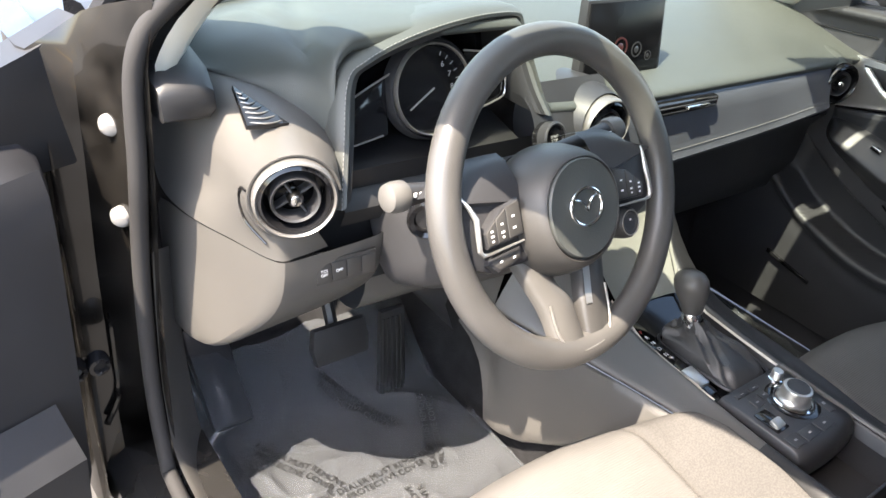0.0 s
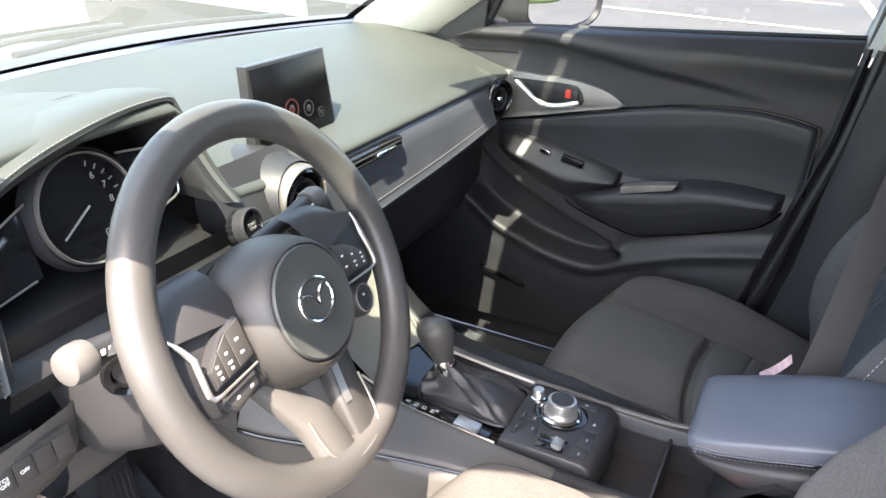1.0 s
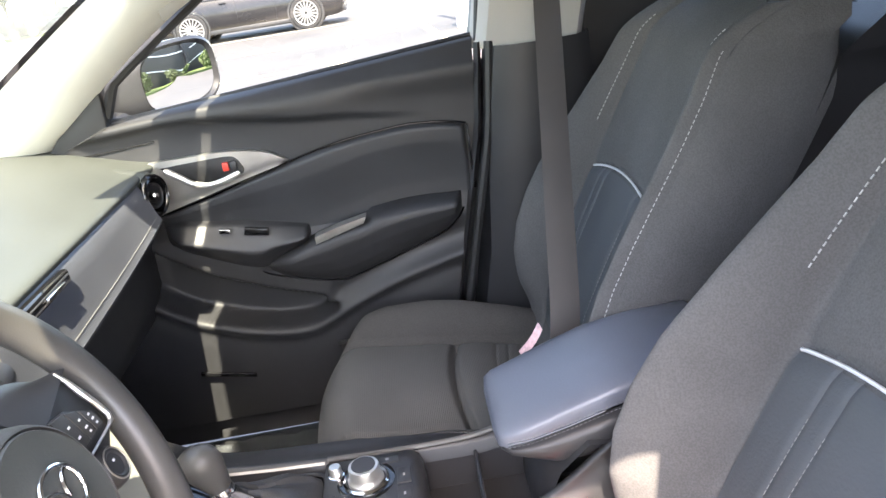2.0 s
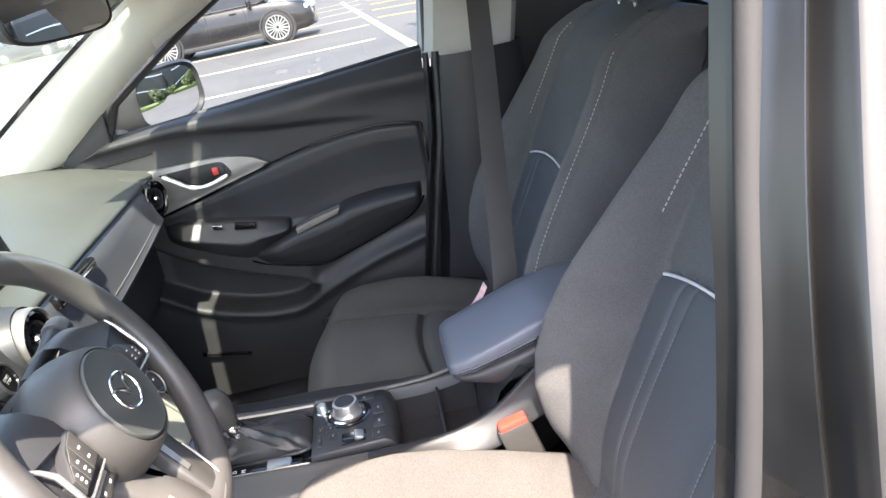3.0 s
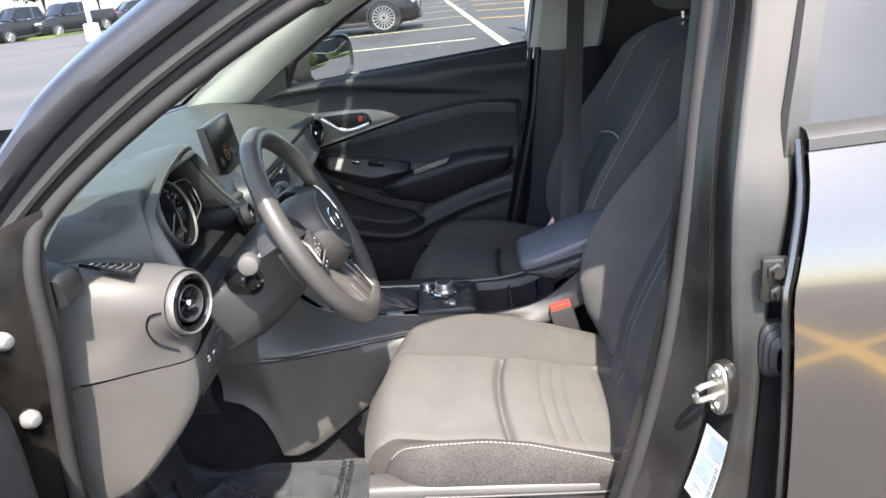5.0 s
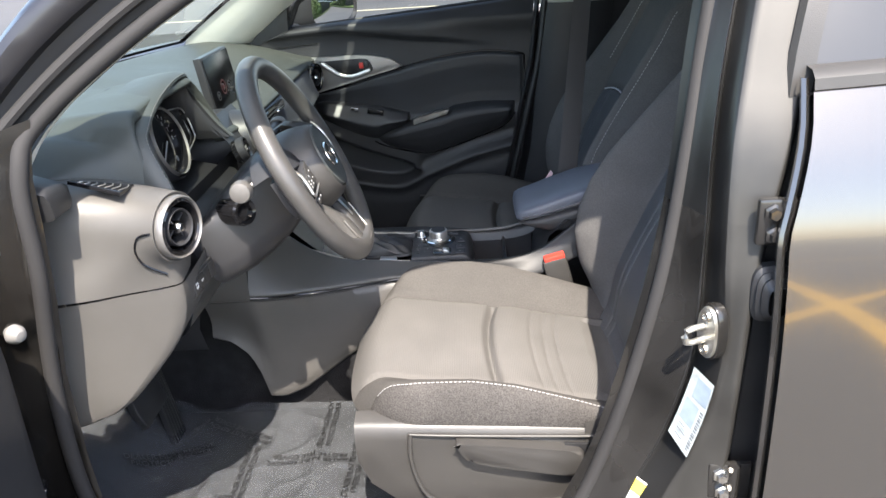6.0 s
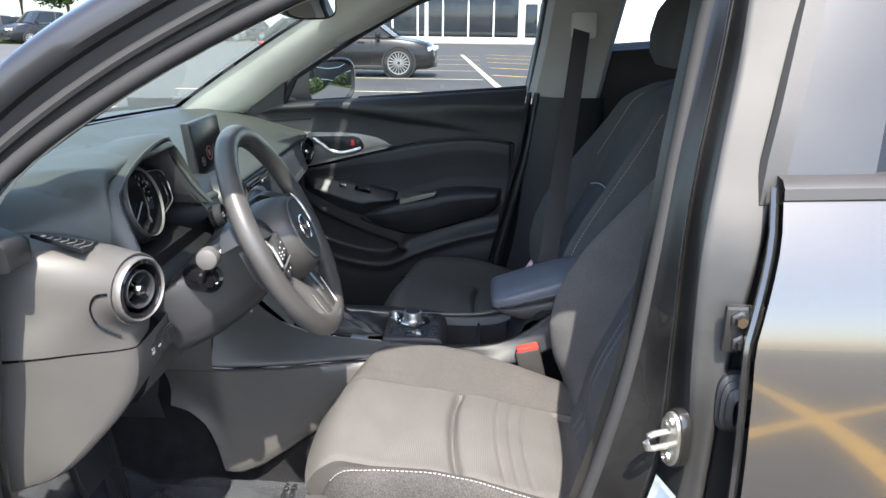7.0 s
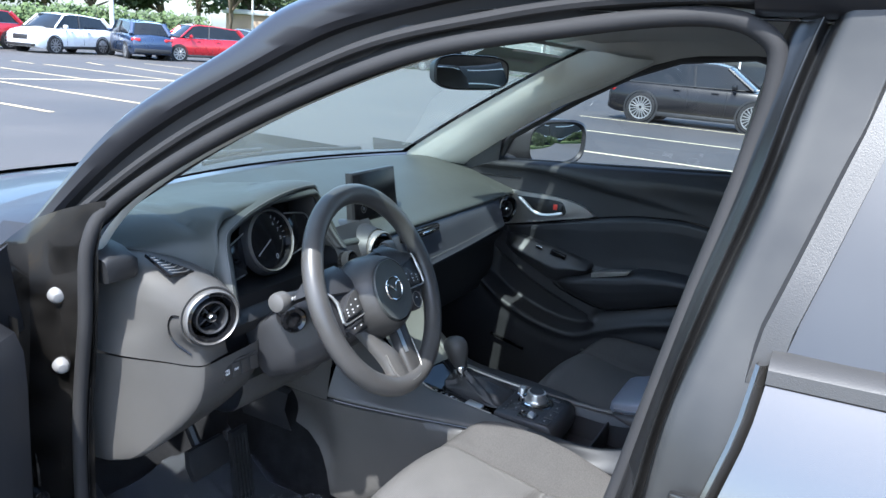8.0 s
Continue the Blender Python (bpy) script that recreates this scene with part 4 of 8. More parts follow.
# slot vent
slot = part("slot_vent", rbox((0.09, 0.208, 0.940), (0.18, 0.018, 0.022), 0.005), GLOSSBLACK, dash, "slim black slot vent")
for i in range(2):
    part("slot_slat", rbox((0.09, 0.1985, 0.935 + 0.009 * i), (0.165, 0.003, 0.0025), 0.001), PLASTIC_D, slot, "dark slat")
part("slot_tab", rbox((0.118, 0.197, 0.940), (0.060, 0.010, 0.006), 0.002), CHROME, slot, "bright slot adjuster")
# console spine from the hood down to the centre vent, with the start button
part("centre_fascia", loft([[(x, 0.25 - 0.06 * k - 0.02 * math.sin(k * 3), 1.0 - 0.14 * k) for k in (0, 0.3, 0.6, 1.0)] for x in np.linspace(-0.245, -0.08, 8)]), PLASTIC_D, dash, "dark centre fascia")
BMx = frame_axes((-0.225, 0.190, 0.938), (1, 0.1, 0), (0, 0.35, 1))
btn = part("start_button", lathe([(0.024, -0.02), (0.024, 0.002), (0.021, 0.005), (0.018, 0.004), (0.017, 0.002), (0.0, 0.002)], 32, BMx), GLOSSBLACK, dash, "black round start button")
part("button_ring", lathe([(0.0245, -0.01), (0.0245, 0.004), (0.022, 0.0062), (0.0195, 0.005)], 32, BMx), PLASTIC_D, btn, "dark button ring")
lettering("button_legend", "START\nSTOP", BMx @ Matrix.Translation((0, 0, 0.0026)), 0.0055, GREYMARK, btn)

# ---- touch screen on the dash ----
SC = frame_axes((-0.003, 0.285, 1.036), (1, 0, 0), (0, 0.14, 1))
scr = thing("touch_screen", "dark freestanding touch screen on the dash", "screen")
part("screen_housing", prism([(-0.094, -0.064), (0.094, -0.064), (0.099, -0.05), (0.092, 0.064), (-0.092, 0.064), (-0.099, -0.05)], 0.016, SC @ Matrix.Translation((0, 0, -0.016)), 0.004), PLASTIC_D, scr, "black screen housing")
part("screen_glass", prism([(-0.089, -0.055), (0.089, -0.055), (0.087, 0.059), (-0.087, 0.059)], 0.002, SC, 0.0008), SCREEN, scr, "glossy dark screen")
part("screen_foot", rbox((-0.003, 0.305, 0.975), (0.14, 0.05, 0.03), 0.008), PLASTIC_D, scr, "screen foot")
DIM = glow("dim_white_icon", (0.6, 0.65, 0.7), 0.005)
DIMR = glow("dim_red_icon", (0.8, 0.12, 0.12), 0.008)
for i, (x, y, r) in enumerate(((-0.054, -0.024, 0.010), (-0.010, -0.012, 0.0165), (0.030, -0.018, 0.0125), (0.060, -0.030, 0.008))):
    part("screen_icon", lathe([(r, 0.0022), (r, 0.0030), (r * 0.82, 0.0030), (r * 0.82, 0.0022)], 28, SC @ Matrix.Translation((x, y, 0))), DIMR if i == 1 else DIM, scr, "lit red round icon" if i == 1 else "dim round icon")
    part("screen_icon", lathe([(r * 0.45, 0.0022), (r * 0.3, 0.003), (0, 0.003)], 10, SC @ Matrix.Translation((x, y, 0))), DIMR if i == 1 else DIM, scr)

# ---- steering column and wheel ----
TILT, YAW = math.radians(26), math.radians(3.5)
WM = frame_axes((-0.354, 0.034, 0.947), (math.cos(YAW), math.sin(YAW), 0), (-math.sin(YAW) * math.sin(TILT), math.cos(YAW) * math.sin(TILT), math.cos(TILT)))
col = thing("steering_column", "dark steering column shroud with stalks", "steering column")
rows = []
for d, w, h0, h1 in ((-0.045, 0.072, -0.085, 0.060), (-0.09, 0.086, -0.105, 0.055), (-0.13, 0.115, -0.115, 0.045), (-0.17, 0.148, -0.12, 0.03), (-0.23, 0.155, -0.12, 0.01)):
    rows.append([WM @ Vector((w * 0.86 * cx, (h1 if cy > 0 else -h0 - 0.012) * cy, d)) for cx, cy in ((math.copysign(abs(math.cos(q)) ** 0.45, math.cos(q)), math.copysign(abs(math.sin(q)) ** 0.45, math.sin(q))) for q in (2 * math.pi * k / 24 for k in range(24)))])
part("column_shroud", loft(rows, True, True), PLASTIC_D, col, "grained column shroud")
wheel = thing("steering_wheel", "worn black three-spoke steering wheel with silver trim", "steering wheel")
ringp = [WM @ Vector((0.187 * math.cos(q), 0.187 * math.sin(q), 0)) for q in (2 * math.pi * k / 72 for k in range(72))]
wn_axis = WM.to_3x3() @ Vector((0, 0, 1))
part("rim", tube(ringp, 0.0198, 18, ring=True, up=wn_axis, flat=0.92), RIM_M, wheel, "worn black wheel rim")


HM = WM @ Matrix.Translation((-0.007, -0.008, 0.003))      # hub and spokes shifted off centre to fit the camera's view


def wpoly(name, poly, z0, d, mat, label, b=0.004, parent=None):
    return part(name, prism(poly, d, HM @ Matrix.Translation((0, 0, z0)), b), mat, parent or wheel, label)


def super_ring(w, h0, h1, n=40, e=0.75):
    out = []
    for k in range(n):
        q = 2 * math.pi * k / n
        c, s = math.cos(q), math.sin(q)
        out.append((w * math.copysign(abs(c) ** e, c), (h1 if s > 0 else h0) * math.copysign(abs(s) ** e, s)))
    return out


hub = part("hub_cover", loft([[HM @ Vector((x * sc - 0.001, y * sc + 0.002 * (1 - sc), z)) for x, y in super_ring(0.082, 0.086, 0.076, 56, 0.95)] for sc, z in ((0.90, -0.050), (0.98, -0.038), (1.0, -0.026), (0.985, -0.012), (0.93, 0.006), (0.85, 0.022), (0.78, 0.0305), (0.75, 0.0318), (0.735, 0.0300), (0.73, 0.0260))], True, True), VALANCE, wheel, "grained black hub cover", smooth=60)
part("airbag_cap", loft([[HM @ Vector((x * sc - 0.002, y * sc, z)) for x, y in super_ring(0.0585, 0.0600, 0.0565, 56, 0.97)] for sc, z in ((1.0, 0.026), (0.995, 0.0325), (0.97, 0.0345), (0.92, 0.0338), (0.6, 0.0336), (0.05, 0.0338))], True, True), HOODLEA, hub, "smooth round airbag cap", smooth=60)
for sgn in (-1, 1):
    rows = []
    for k in range(15):
        f = k / 14
        x = sgn * (0.168 - 0.10 * f)
        yt, yb = 0.078 - 0.030 * (1 - f) ** 3, 0.040 - 0.018 * f
        rows.append([HM @ Vector(p) for p in ((x, yt - 0.002, -0.060), (x, yt, -0.030), (x, yt - 0.010, -0.016), (x, yt * 0.45 + yb * 0.55, -0.004), (x, yb, 0.004), (x, yb - 0.004, -0.004))])
    part("upper_shroud", loft(rows if sgn < 0 else rows[::-1]), PLASTIC_D, wheel, "dark shroud above the spoke", smooth=60)
part("emblem_ring", tube([HM @ Vector((-0.002 + 0.0265 * math.cos(q), 0.0215 * math.sin(q), 0.0362)) for q in (2 * math.pi * k / 48 for k in range(48))], 0.0021, 8, ring=True, up=wn_axis), CHROME, hub, "chrome oval emblem ring")
for s in (-1, 1):
    pts = catmull([(-0.002 + s * 0.0255, 0.008, 0.0364), (-0.002 + s * 0.016, 0.0105, 0.0366), (-0.002 + s * 0.006, 0.004, 0.0366), (-0.002, -0.005, 0.0366)], 12)
    part("emblem_wing", tube([HM @ p for p in pts], [0.0012 + 0.0012 * k / 12 for k in range(13)], 6), CHROME, hub, "chrome emblem wing")

# side spokes: satin-edged button pods, a lower bar, and the round dial on the right
for s in (-1, 1):
    def flip(pts):
        return [(s * x, y) for x, y in pts][::s]

    spoke = wpoly("side_spoke", flip(((0.060, -0.052), (0.125, -0.050), (0.160, -0.036), (0.172, -0.010), (0.170, 0.036), (0.100, 0.040), (0.060, 0.034))), -0.034, 0.030, PLASTIC_D, "dark side spoke", 0.008)
    edge = [HM @ Vector((s * x, y, z)) for x, y, z in ((0.156, 0.044, 0.000), (0.151, 0.032, 0.006), (0.147, 0.018, 0.010), (0.149, 0.000, 0.011), (0.150, -0.016, 0.011), (0.146, -0.0215, 0.011), (0.138, -0.0225, 0.011), (0.084, -0.0195, 0.011))]
    part("spoke_trim", tube(edge, [0.0014, 0.0026, 0.0034, 0.0032, 0.0030, 0.0026, 0.0018, 0.0012], 8, up=wn_axis), SATIN, spoke, "satin spoke edging")
    pod = wpoly("button_pod", flip(((0.080, -0.014), (0.137, -0.0175), (0.1385, 0.000), (0.111, 0.022), (0.082, 0.029))), -0.006, 0.016, PLASTIC_D, "dark button pod", 0.003, spoke)
    cells = (((0.083, -0.011), (0.104, -0.0125), (0.104, 0.0225), (0.083, 0.027)), ((0.1052, -0.0125), (0.121, -0.0138), (0.121, 0.0120), (0.1052, 0.0215)), ((0.1222, -0.0138), (0.1358, -0.0148), (0.1368, 0.000), (0.1222, 0.0110)))
    for cell in cells:
        wpoly("wheel_button", flip(cell), 0.0095, 0.0014, VALANCE, "grained wheel button", 0.0007, pod)
    for cx, cy, w in ((0.095, 0.011, 0.0022), (0.095, -0.002, 0.0024), (0.113, 0.006, 0.0018), (0.113, -0.003, 0.0026), (0.113, -0.0085, 0.0016), (0.129, 0.001, 0.0018), (0.129, -0.0045, 0.0022), (0.129, -0.010, 0.0016)):
        wpoly("button_mark", flip(((cx - w, cy - 0.0010), (cx + w, cy - 0.0013), (cx + w, cy + 0.0009), (cx - w, cy + 0.0010))), 0.0110, 0.0003, WHITE, "white symbol", 0, pod)
    if s < 0:
        low = wpoly("lower_button_bar", flip(((0.084, -0.042), (0.122, -0.049), (0.136, -0.036), (0.134, -0.030), (0.084, -0.026))), -0.010, 0.014, PLASTIC_D, "dark lower button bar", 0.004, spoke)
        wpoly("wheel_button", flip(((0.088, -0.039), (0.120, -0.045), (0.130, -0.036), (0.128, -0.0325), (0.088, -0.029))), 0.0036, 0.0012, VALANCE, "grained wheel button", 0.0006, low)
        for cx in (0.097, 0.117):
            wpoly("button_mark", flip(((cx - 0.002, -0.0368), (cx + 0.002, -0.0374), (cx + 0.002, -0.0352), (cx - 0.002, -0.0348))), 0.0050, 0.0003, WHITE, "white symbol", 0, low)
DIALM = HM @ Matrix.Translation((0.106, -0.046, 0.0))
dial = part("cruise_dial", lathe([(0.021, -0.016), (0.021, -0.002), (0.0195, 0.006), (0.017, 0.009), (0.013, 0.009), (0.011, 0.0075), (0.0, 0.0075)], 32, DIALM), PLASTIC_D, wheel, "dark round cruise dial")
part("dial_ring", lathe([(0.0172, 0.0085), (0.0166, 0.0100), (0.0156, 0.0100), (0.0150, 0.0085)], 36, DIALM), SATIN_D, dial, "satin dial ring")
for q in range(4):
    part("dial_mark", rbox((0.0065 * math.cos(q * math.pi / 2), 0.0065 * math.sin(q * math.pi / 2), 0.0078), (0.0030, 0.0024, 0.0008), 0, m=DIALM), WHITE, dial, "white symbol")
part("cap_arc", tube(catmull([HM @ Vector((0.066 * math.cos(q), 0.066 * math.sin(q), 0.024)) for q in (-0.95, -0.75, -0.55)], 8), 0.0016, 6), CHROME, hub, "bright chrome arc")

# forked lower spoke with satin inlays
for s in (-1, 1):
    edge_o = catmull([(s * 0.080, -0.048, -0.020), (s * 0.066, -0.086, -0.012), (s * 0.054, -0.125, -0.004), (s * 0.050, -0.170, 0.002)], 14)
    edge_i = catmull([(s * 0.026, -0.070, -0.020), (s * 0.017, -0.096, -0.012), (s * 0.007, -0.118, -0.004), (s * 0.001, -0.172, 0.003)], 14)
    rows = []
    for o_, i_ in zip(edge_o, edge_i):
        rows.append([HM @ p for p in (o_ + Vector((0, 0, -0.012)), o_, o_.lerp(i_, 0.12) + Vector((0, 0, 0.005)), o_.lerp(i_, 0.5) + Vector((0, 0, 0.007)), o_.lerp(i_, 0.9) + Vector((0, 0, 0.005)), i_, i_ + Vector((0, 0, -0.012)))])
    # left arm's sunlight and right arm's shade are put into the plastics
    arm = part("lower_spoke", loft(rows, False), VALANCE if s > 0 else PLASTIC, wheel, "grained lower spoke arm with its light put into the colour", smooth=60)
    if s > 0:
        strip_rows = [[HM @ (o_.lerp(i_, f) + Vector((0, 0, 0.0075))) for f in (0.70, 0.74, 0.92, 0.95)] for o_, i_ in zip(edge_o[2:11], edge_i[2:11])]
        part("spoke_strip", loft(strip_rows), SATIN, arm, "satin strip along the spoke", smooth=60)
part("spoke_foot", tube(catmull([HM @ Vector(p) for p in ((-0.050, -0.110, 0.001), (-0.046, -0.150, 0.006), (-0.030, -0.171, 0.012), (0.0, -0.176, 0.014), (0.030, -0.171, 0.012), (0.046, -0.150, 0.006), (0.050, -0.110, 0.001))], 24), 0.0016, 8, up=wn_axis), SATIN_D, wheel, "thin foot outline")

# stalks
def stalk(tip, root, label, knob=0.018):
    a, b = Vector(root), Vector(tip)
    t = part("stalk", tube([a, a.lerp(b, 0.5), a.lerp(b, 0.78)], [0.010, 0.011, 0.014], 14), PLASTIC_D, col, label)
    part("stalk_knob", tube([a.lerp(b, k) for k in (0.80, 0.82, 0.92, 0.98, 1.0)], [knob * 0.95, knob, knob, knob * 0.88, knob * 0.5], 18), PLASTIC, t, "grey stalk knob")
    bm = bmesh.new()
    for i in range(3):
        p = a.lerp(b, 0.60 + 0.07 * i)
        rbox((p.x, p.y - 0.0135, p.z + 0.006), (0.004, 0.0012, 0.005), 0, bm=bm)
    part("stalk_marks", bm, WHITE, t, "white stalk symbols")


stalk((-0.566, 0.105, 0.957), (-0.44, 0.115, 0.945), "dark light stalk")
stalk((-0.166, 0.128, 0.972), (-0.29, 0.130, 0.955), "dark wiper stalk", 0.018)
IG = frame_axes((-0.487, 0.128, 0.898), (0.8, -0.6, 0), (0, 0.2, 1))
part("ignition_blank", lathe([(0.024, -0.05), (0.024, 0.0), (0.021, 0.004), (0.015, 0.002), (0.013, -0.006), (0.0, -0.006)], 28, IG), GLOSSBLACK, col, "black round ignition blank")
# ---- centre console ----
cons = thing("centre_console", "black centre console with shifter bay and storage tray", "console")
# upper wing on the driver's side: raised inner edge, rolled shoulder, slope down to the seam
WING = ((0.235, 0.800, -0.115, 0.610, -0.238), (0.20, 0.735, -0.105, 0.604, -0.228), (0.15, 0.680, -0.096, 0.596, -0.205), (0.10, 0.642, -0.089, 0.590, -0.182), (0.05, 0.624, -0.086, 0.588, -0.166), (-0.03, 0.618, -0.085, 0.592, -0.152), (-0.12, 0.611, -0.085, 0.597, -0.142), (-0.20, 0.608, -0.085, 0.590, -0.136))
REAR = ((-0.20, 0.608, -0.085, 0.590, -0.136), (-0.28, 0.606, -0.083, 0.585, -0.130), (-0.34, 0.607, -0.081, 0.575, -0.124), (-0.39, 0.618, -0.079, 0.570, -0.116), (-0.43, 0.640, -0.078, 0.58, -0.108), (-0.47, 0.673, -0.077, 0.60, -0.102), (-0.52, 0.712, -0.076, 0.62, -0.098), (-0.62, 0.712, -0.076, 0.62, -0.098), (-0.76, 0.68, -0.076, 0.60, -0.098))


def wing_row(y, zt, xt, zs, xs):
    return [(xt + 0.012, y, zt - 0.024), (xt + 0.006, y, zt - 0.004), (xt, y, zt), (xt - 0.008, y, zt - 0.002), (xt * 0.72 + xs * 0.28, y, zt * 0.86 + zs * 0.14 - 0.003), (xt * 0.35 + xs * 0.65, y, zt * 0.45 + zs * 0.55 + 0.002), (xs + 0.004, y, zs + 0.010), (xs, y, zs), (xs + 0.012, y, zs - 0.005)]


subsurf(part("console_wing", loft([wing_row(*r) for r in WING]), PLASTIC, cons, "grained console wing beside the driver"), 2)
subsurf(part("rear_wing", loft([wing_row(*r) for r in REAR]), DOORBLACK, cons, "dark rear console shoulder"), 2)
# shade on the passenger's side is put into a darker plastic
subsurf(part("passenger_wing", loft([[(0.012 - p[0], p[1], p[2]) for p in wing_row(*r)] for r in WING + REAR[1:]]), PLASTIC_D, cons, "console shoulder on the passenger's side, darkened for shade"), 1)
part("wing_front", loft([[(-0.212, y, 0.745), (-0.226, y, 0.69), (-0.236, y, 0.64), (-0.240, y, 0.606), (-0.234, y, 0.600)] for y in (0.232, 0.28, 0.33, 0.38)]), PLASTIC, cons, "grained front end of the console wing", smooth=60)
part("flank_seam", tube(catmull([(r[4] + 0.002, r[0], r[3] - 0.002) for r in WING], 30), 0.0024, 6), GLOSSBLACK, cons, "dark panel seam")
# the flank away from the sun carries its shade as darker plastic
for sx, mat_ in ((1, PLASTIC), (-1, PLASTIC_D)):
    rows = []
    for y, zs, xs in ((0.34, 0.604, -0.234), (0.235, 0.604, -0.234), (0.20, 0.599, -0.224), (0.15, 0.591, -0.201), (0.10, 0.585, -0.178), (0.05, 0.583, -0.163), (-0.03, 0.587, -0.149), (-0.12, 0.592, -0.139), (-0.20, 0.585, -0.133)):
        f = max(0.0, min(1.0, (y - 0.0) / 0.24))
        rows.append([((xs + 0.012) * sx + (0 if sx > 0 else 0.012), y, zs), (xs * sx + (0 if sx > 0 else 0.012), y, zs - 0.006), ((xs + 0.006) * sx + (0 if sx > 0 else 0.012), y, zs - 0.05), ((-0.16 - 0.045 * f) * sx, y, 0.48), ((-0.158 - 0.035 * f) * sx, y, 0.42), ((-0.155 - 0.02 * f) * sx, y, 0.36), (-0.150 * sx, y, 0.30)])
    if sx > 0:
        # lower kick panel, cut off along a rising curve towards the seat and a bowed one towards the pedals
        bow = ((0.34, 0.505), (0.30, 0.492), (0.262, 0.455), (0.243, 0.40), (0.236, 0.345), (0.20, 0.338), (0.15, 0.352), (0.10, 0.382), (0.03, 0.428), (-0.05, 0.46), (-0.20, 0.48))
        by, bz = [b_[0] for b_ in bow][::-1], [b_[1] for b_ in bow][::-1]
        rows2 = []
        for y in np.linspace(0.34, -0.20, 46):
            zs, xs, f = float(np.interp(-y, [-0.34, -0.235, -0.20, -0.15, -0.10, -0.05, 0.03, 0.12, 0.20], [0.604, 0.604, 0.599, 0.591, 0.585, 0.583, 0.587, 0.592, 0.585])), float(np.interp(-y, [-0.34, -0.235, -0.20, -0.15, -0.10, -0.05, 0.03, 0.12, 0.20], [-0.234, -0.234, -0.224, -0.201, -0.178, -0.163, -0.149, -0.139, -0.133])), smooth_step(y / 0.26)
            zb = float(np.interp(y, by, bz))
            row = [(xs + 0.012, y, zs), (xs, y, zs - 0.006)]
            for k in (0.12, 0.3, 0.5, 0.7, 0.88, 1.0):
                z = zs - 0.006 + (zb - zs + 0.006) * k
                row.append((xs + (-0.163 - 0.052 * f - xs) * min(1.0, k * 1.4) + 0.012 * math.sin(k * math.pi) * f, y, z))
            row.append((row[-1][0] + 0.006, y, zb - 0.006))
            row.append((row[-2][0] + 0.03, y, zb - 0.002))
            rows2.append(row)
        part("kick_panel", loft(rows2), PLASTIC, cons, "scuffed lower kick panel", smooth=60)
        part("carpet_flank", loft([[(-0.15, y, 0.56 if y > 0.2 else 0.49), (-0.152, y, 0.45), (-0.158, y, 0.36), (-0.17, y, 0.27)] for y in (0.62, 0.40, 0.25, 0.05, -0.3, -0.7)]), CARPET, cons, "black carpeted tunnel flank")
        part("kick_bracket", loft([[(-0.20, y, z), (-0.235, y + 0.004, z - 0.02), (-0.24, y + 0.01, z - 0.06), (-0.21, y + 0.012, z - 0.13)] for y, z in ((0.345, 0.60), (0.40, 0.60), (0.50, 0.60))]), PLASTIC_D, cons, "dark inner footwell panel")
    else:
        part("passenger_flank", loft(rows), PLASTIC_D, cons, "console flank on the passenger's side, darkened for shade", smooth=60)
        part("carpet_flank", loft([[(0.15, y, 0.56), (0.155, y, 0.40), (0.17, y, 0.27)] for y in (0.62, 0.2, -0.7)]), CARPET, cons, "black carpeted tunnel flank")

# centre stack face running down from the vents to the bay
# paler than the console plastic: the sunlight is put into the colour
STACK = surf("sun_paled_stack_plastic", (0.17, 0.168, 0.15), 0.5, grain=900, bump=0.25, mottle=7, amount=0.08)
subsurf(part("stack_face", loft([[(x * w + 0.006, y + 0.012 * (1 - abs(x) ** 3), z) for x in (-1, -0.94, -0.6, 0, 0.6, 0.94, 1)] for y, z, w in ((0.25, 0.86, 0.115), (0.222, 0.80, 0.110), (0.188, 0.74, 0.102), (0.150, 0.69, 0.093), (0.112, 0.650, 0.083), (0.095, 0.630, 0.080))]), STACK, cons, "centre stack face paled to look sunlit"), 1)
part("stack_cheek", loft([[(0.110, 0.25, 0.86), (0.121, 0.252, 0.858), (0.121, 0.40, 0.84)], [(0.105, 0.222, 0.80), (0.116, 0.224, 0.80), (0.12, 0.40, 0.76)], [(0.098, 0.188, 0.74), (0.108, 0.190, 0.74), (0.12, 0.40, 0.70)], [(0.090, 0.150, 0.69), (0.099, 0.152, 0.69), (0.12, 0.40, 0.64)], [(0.080, 0.112, 0.648), (0.090, 0.114, 0.648), (0.12, 0.40, 0.56)]]), PLASTIC_D, cons, "dark stack cheek")

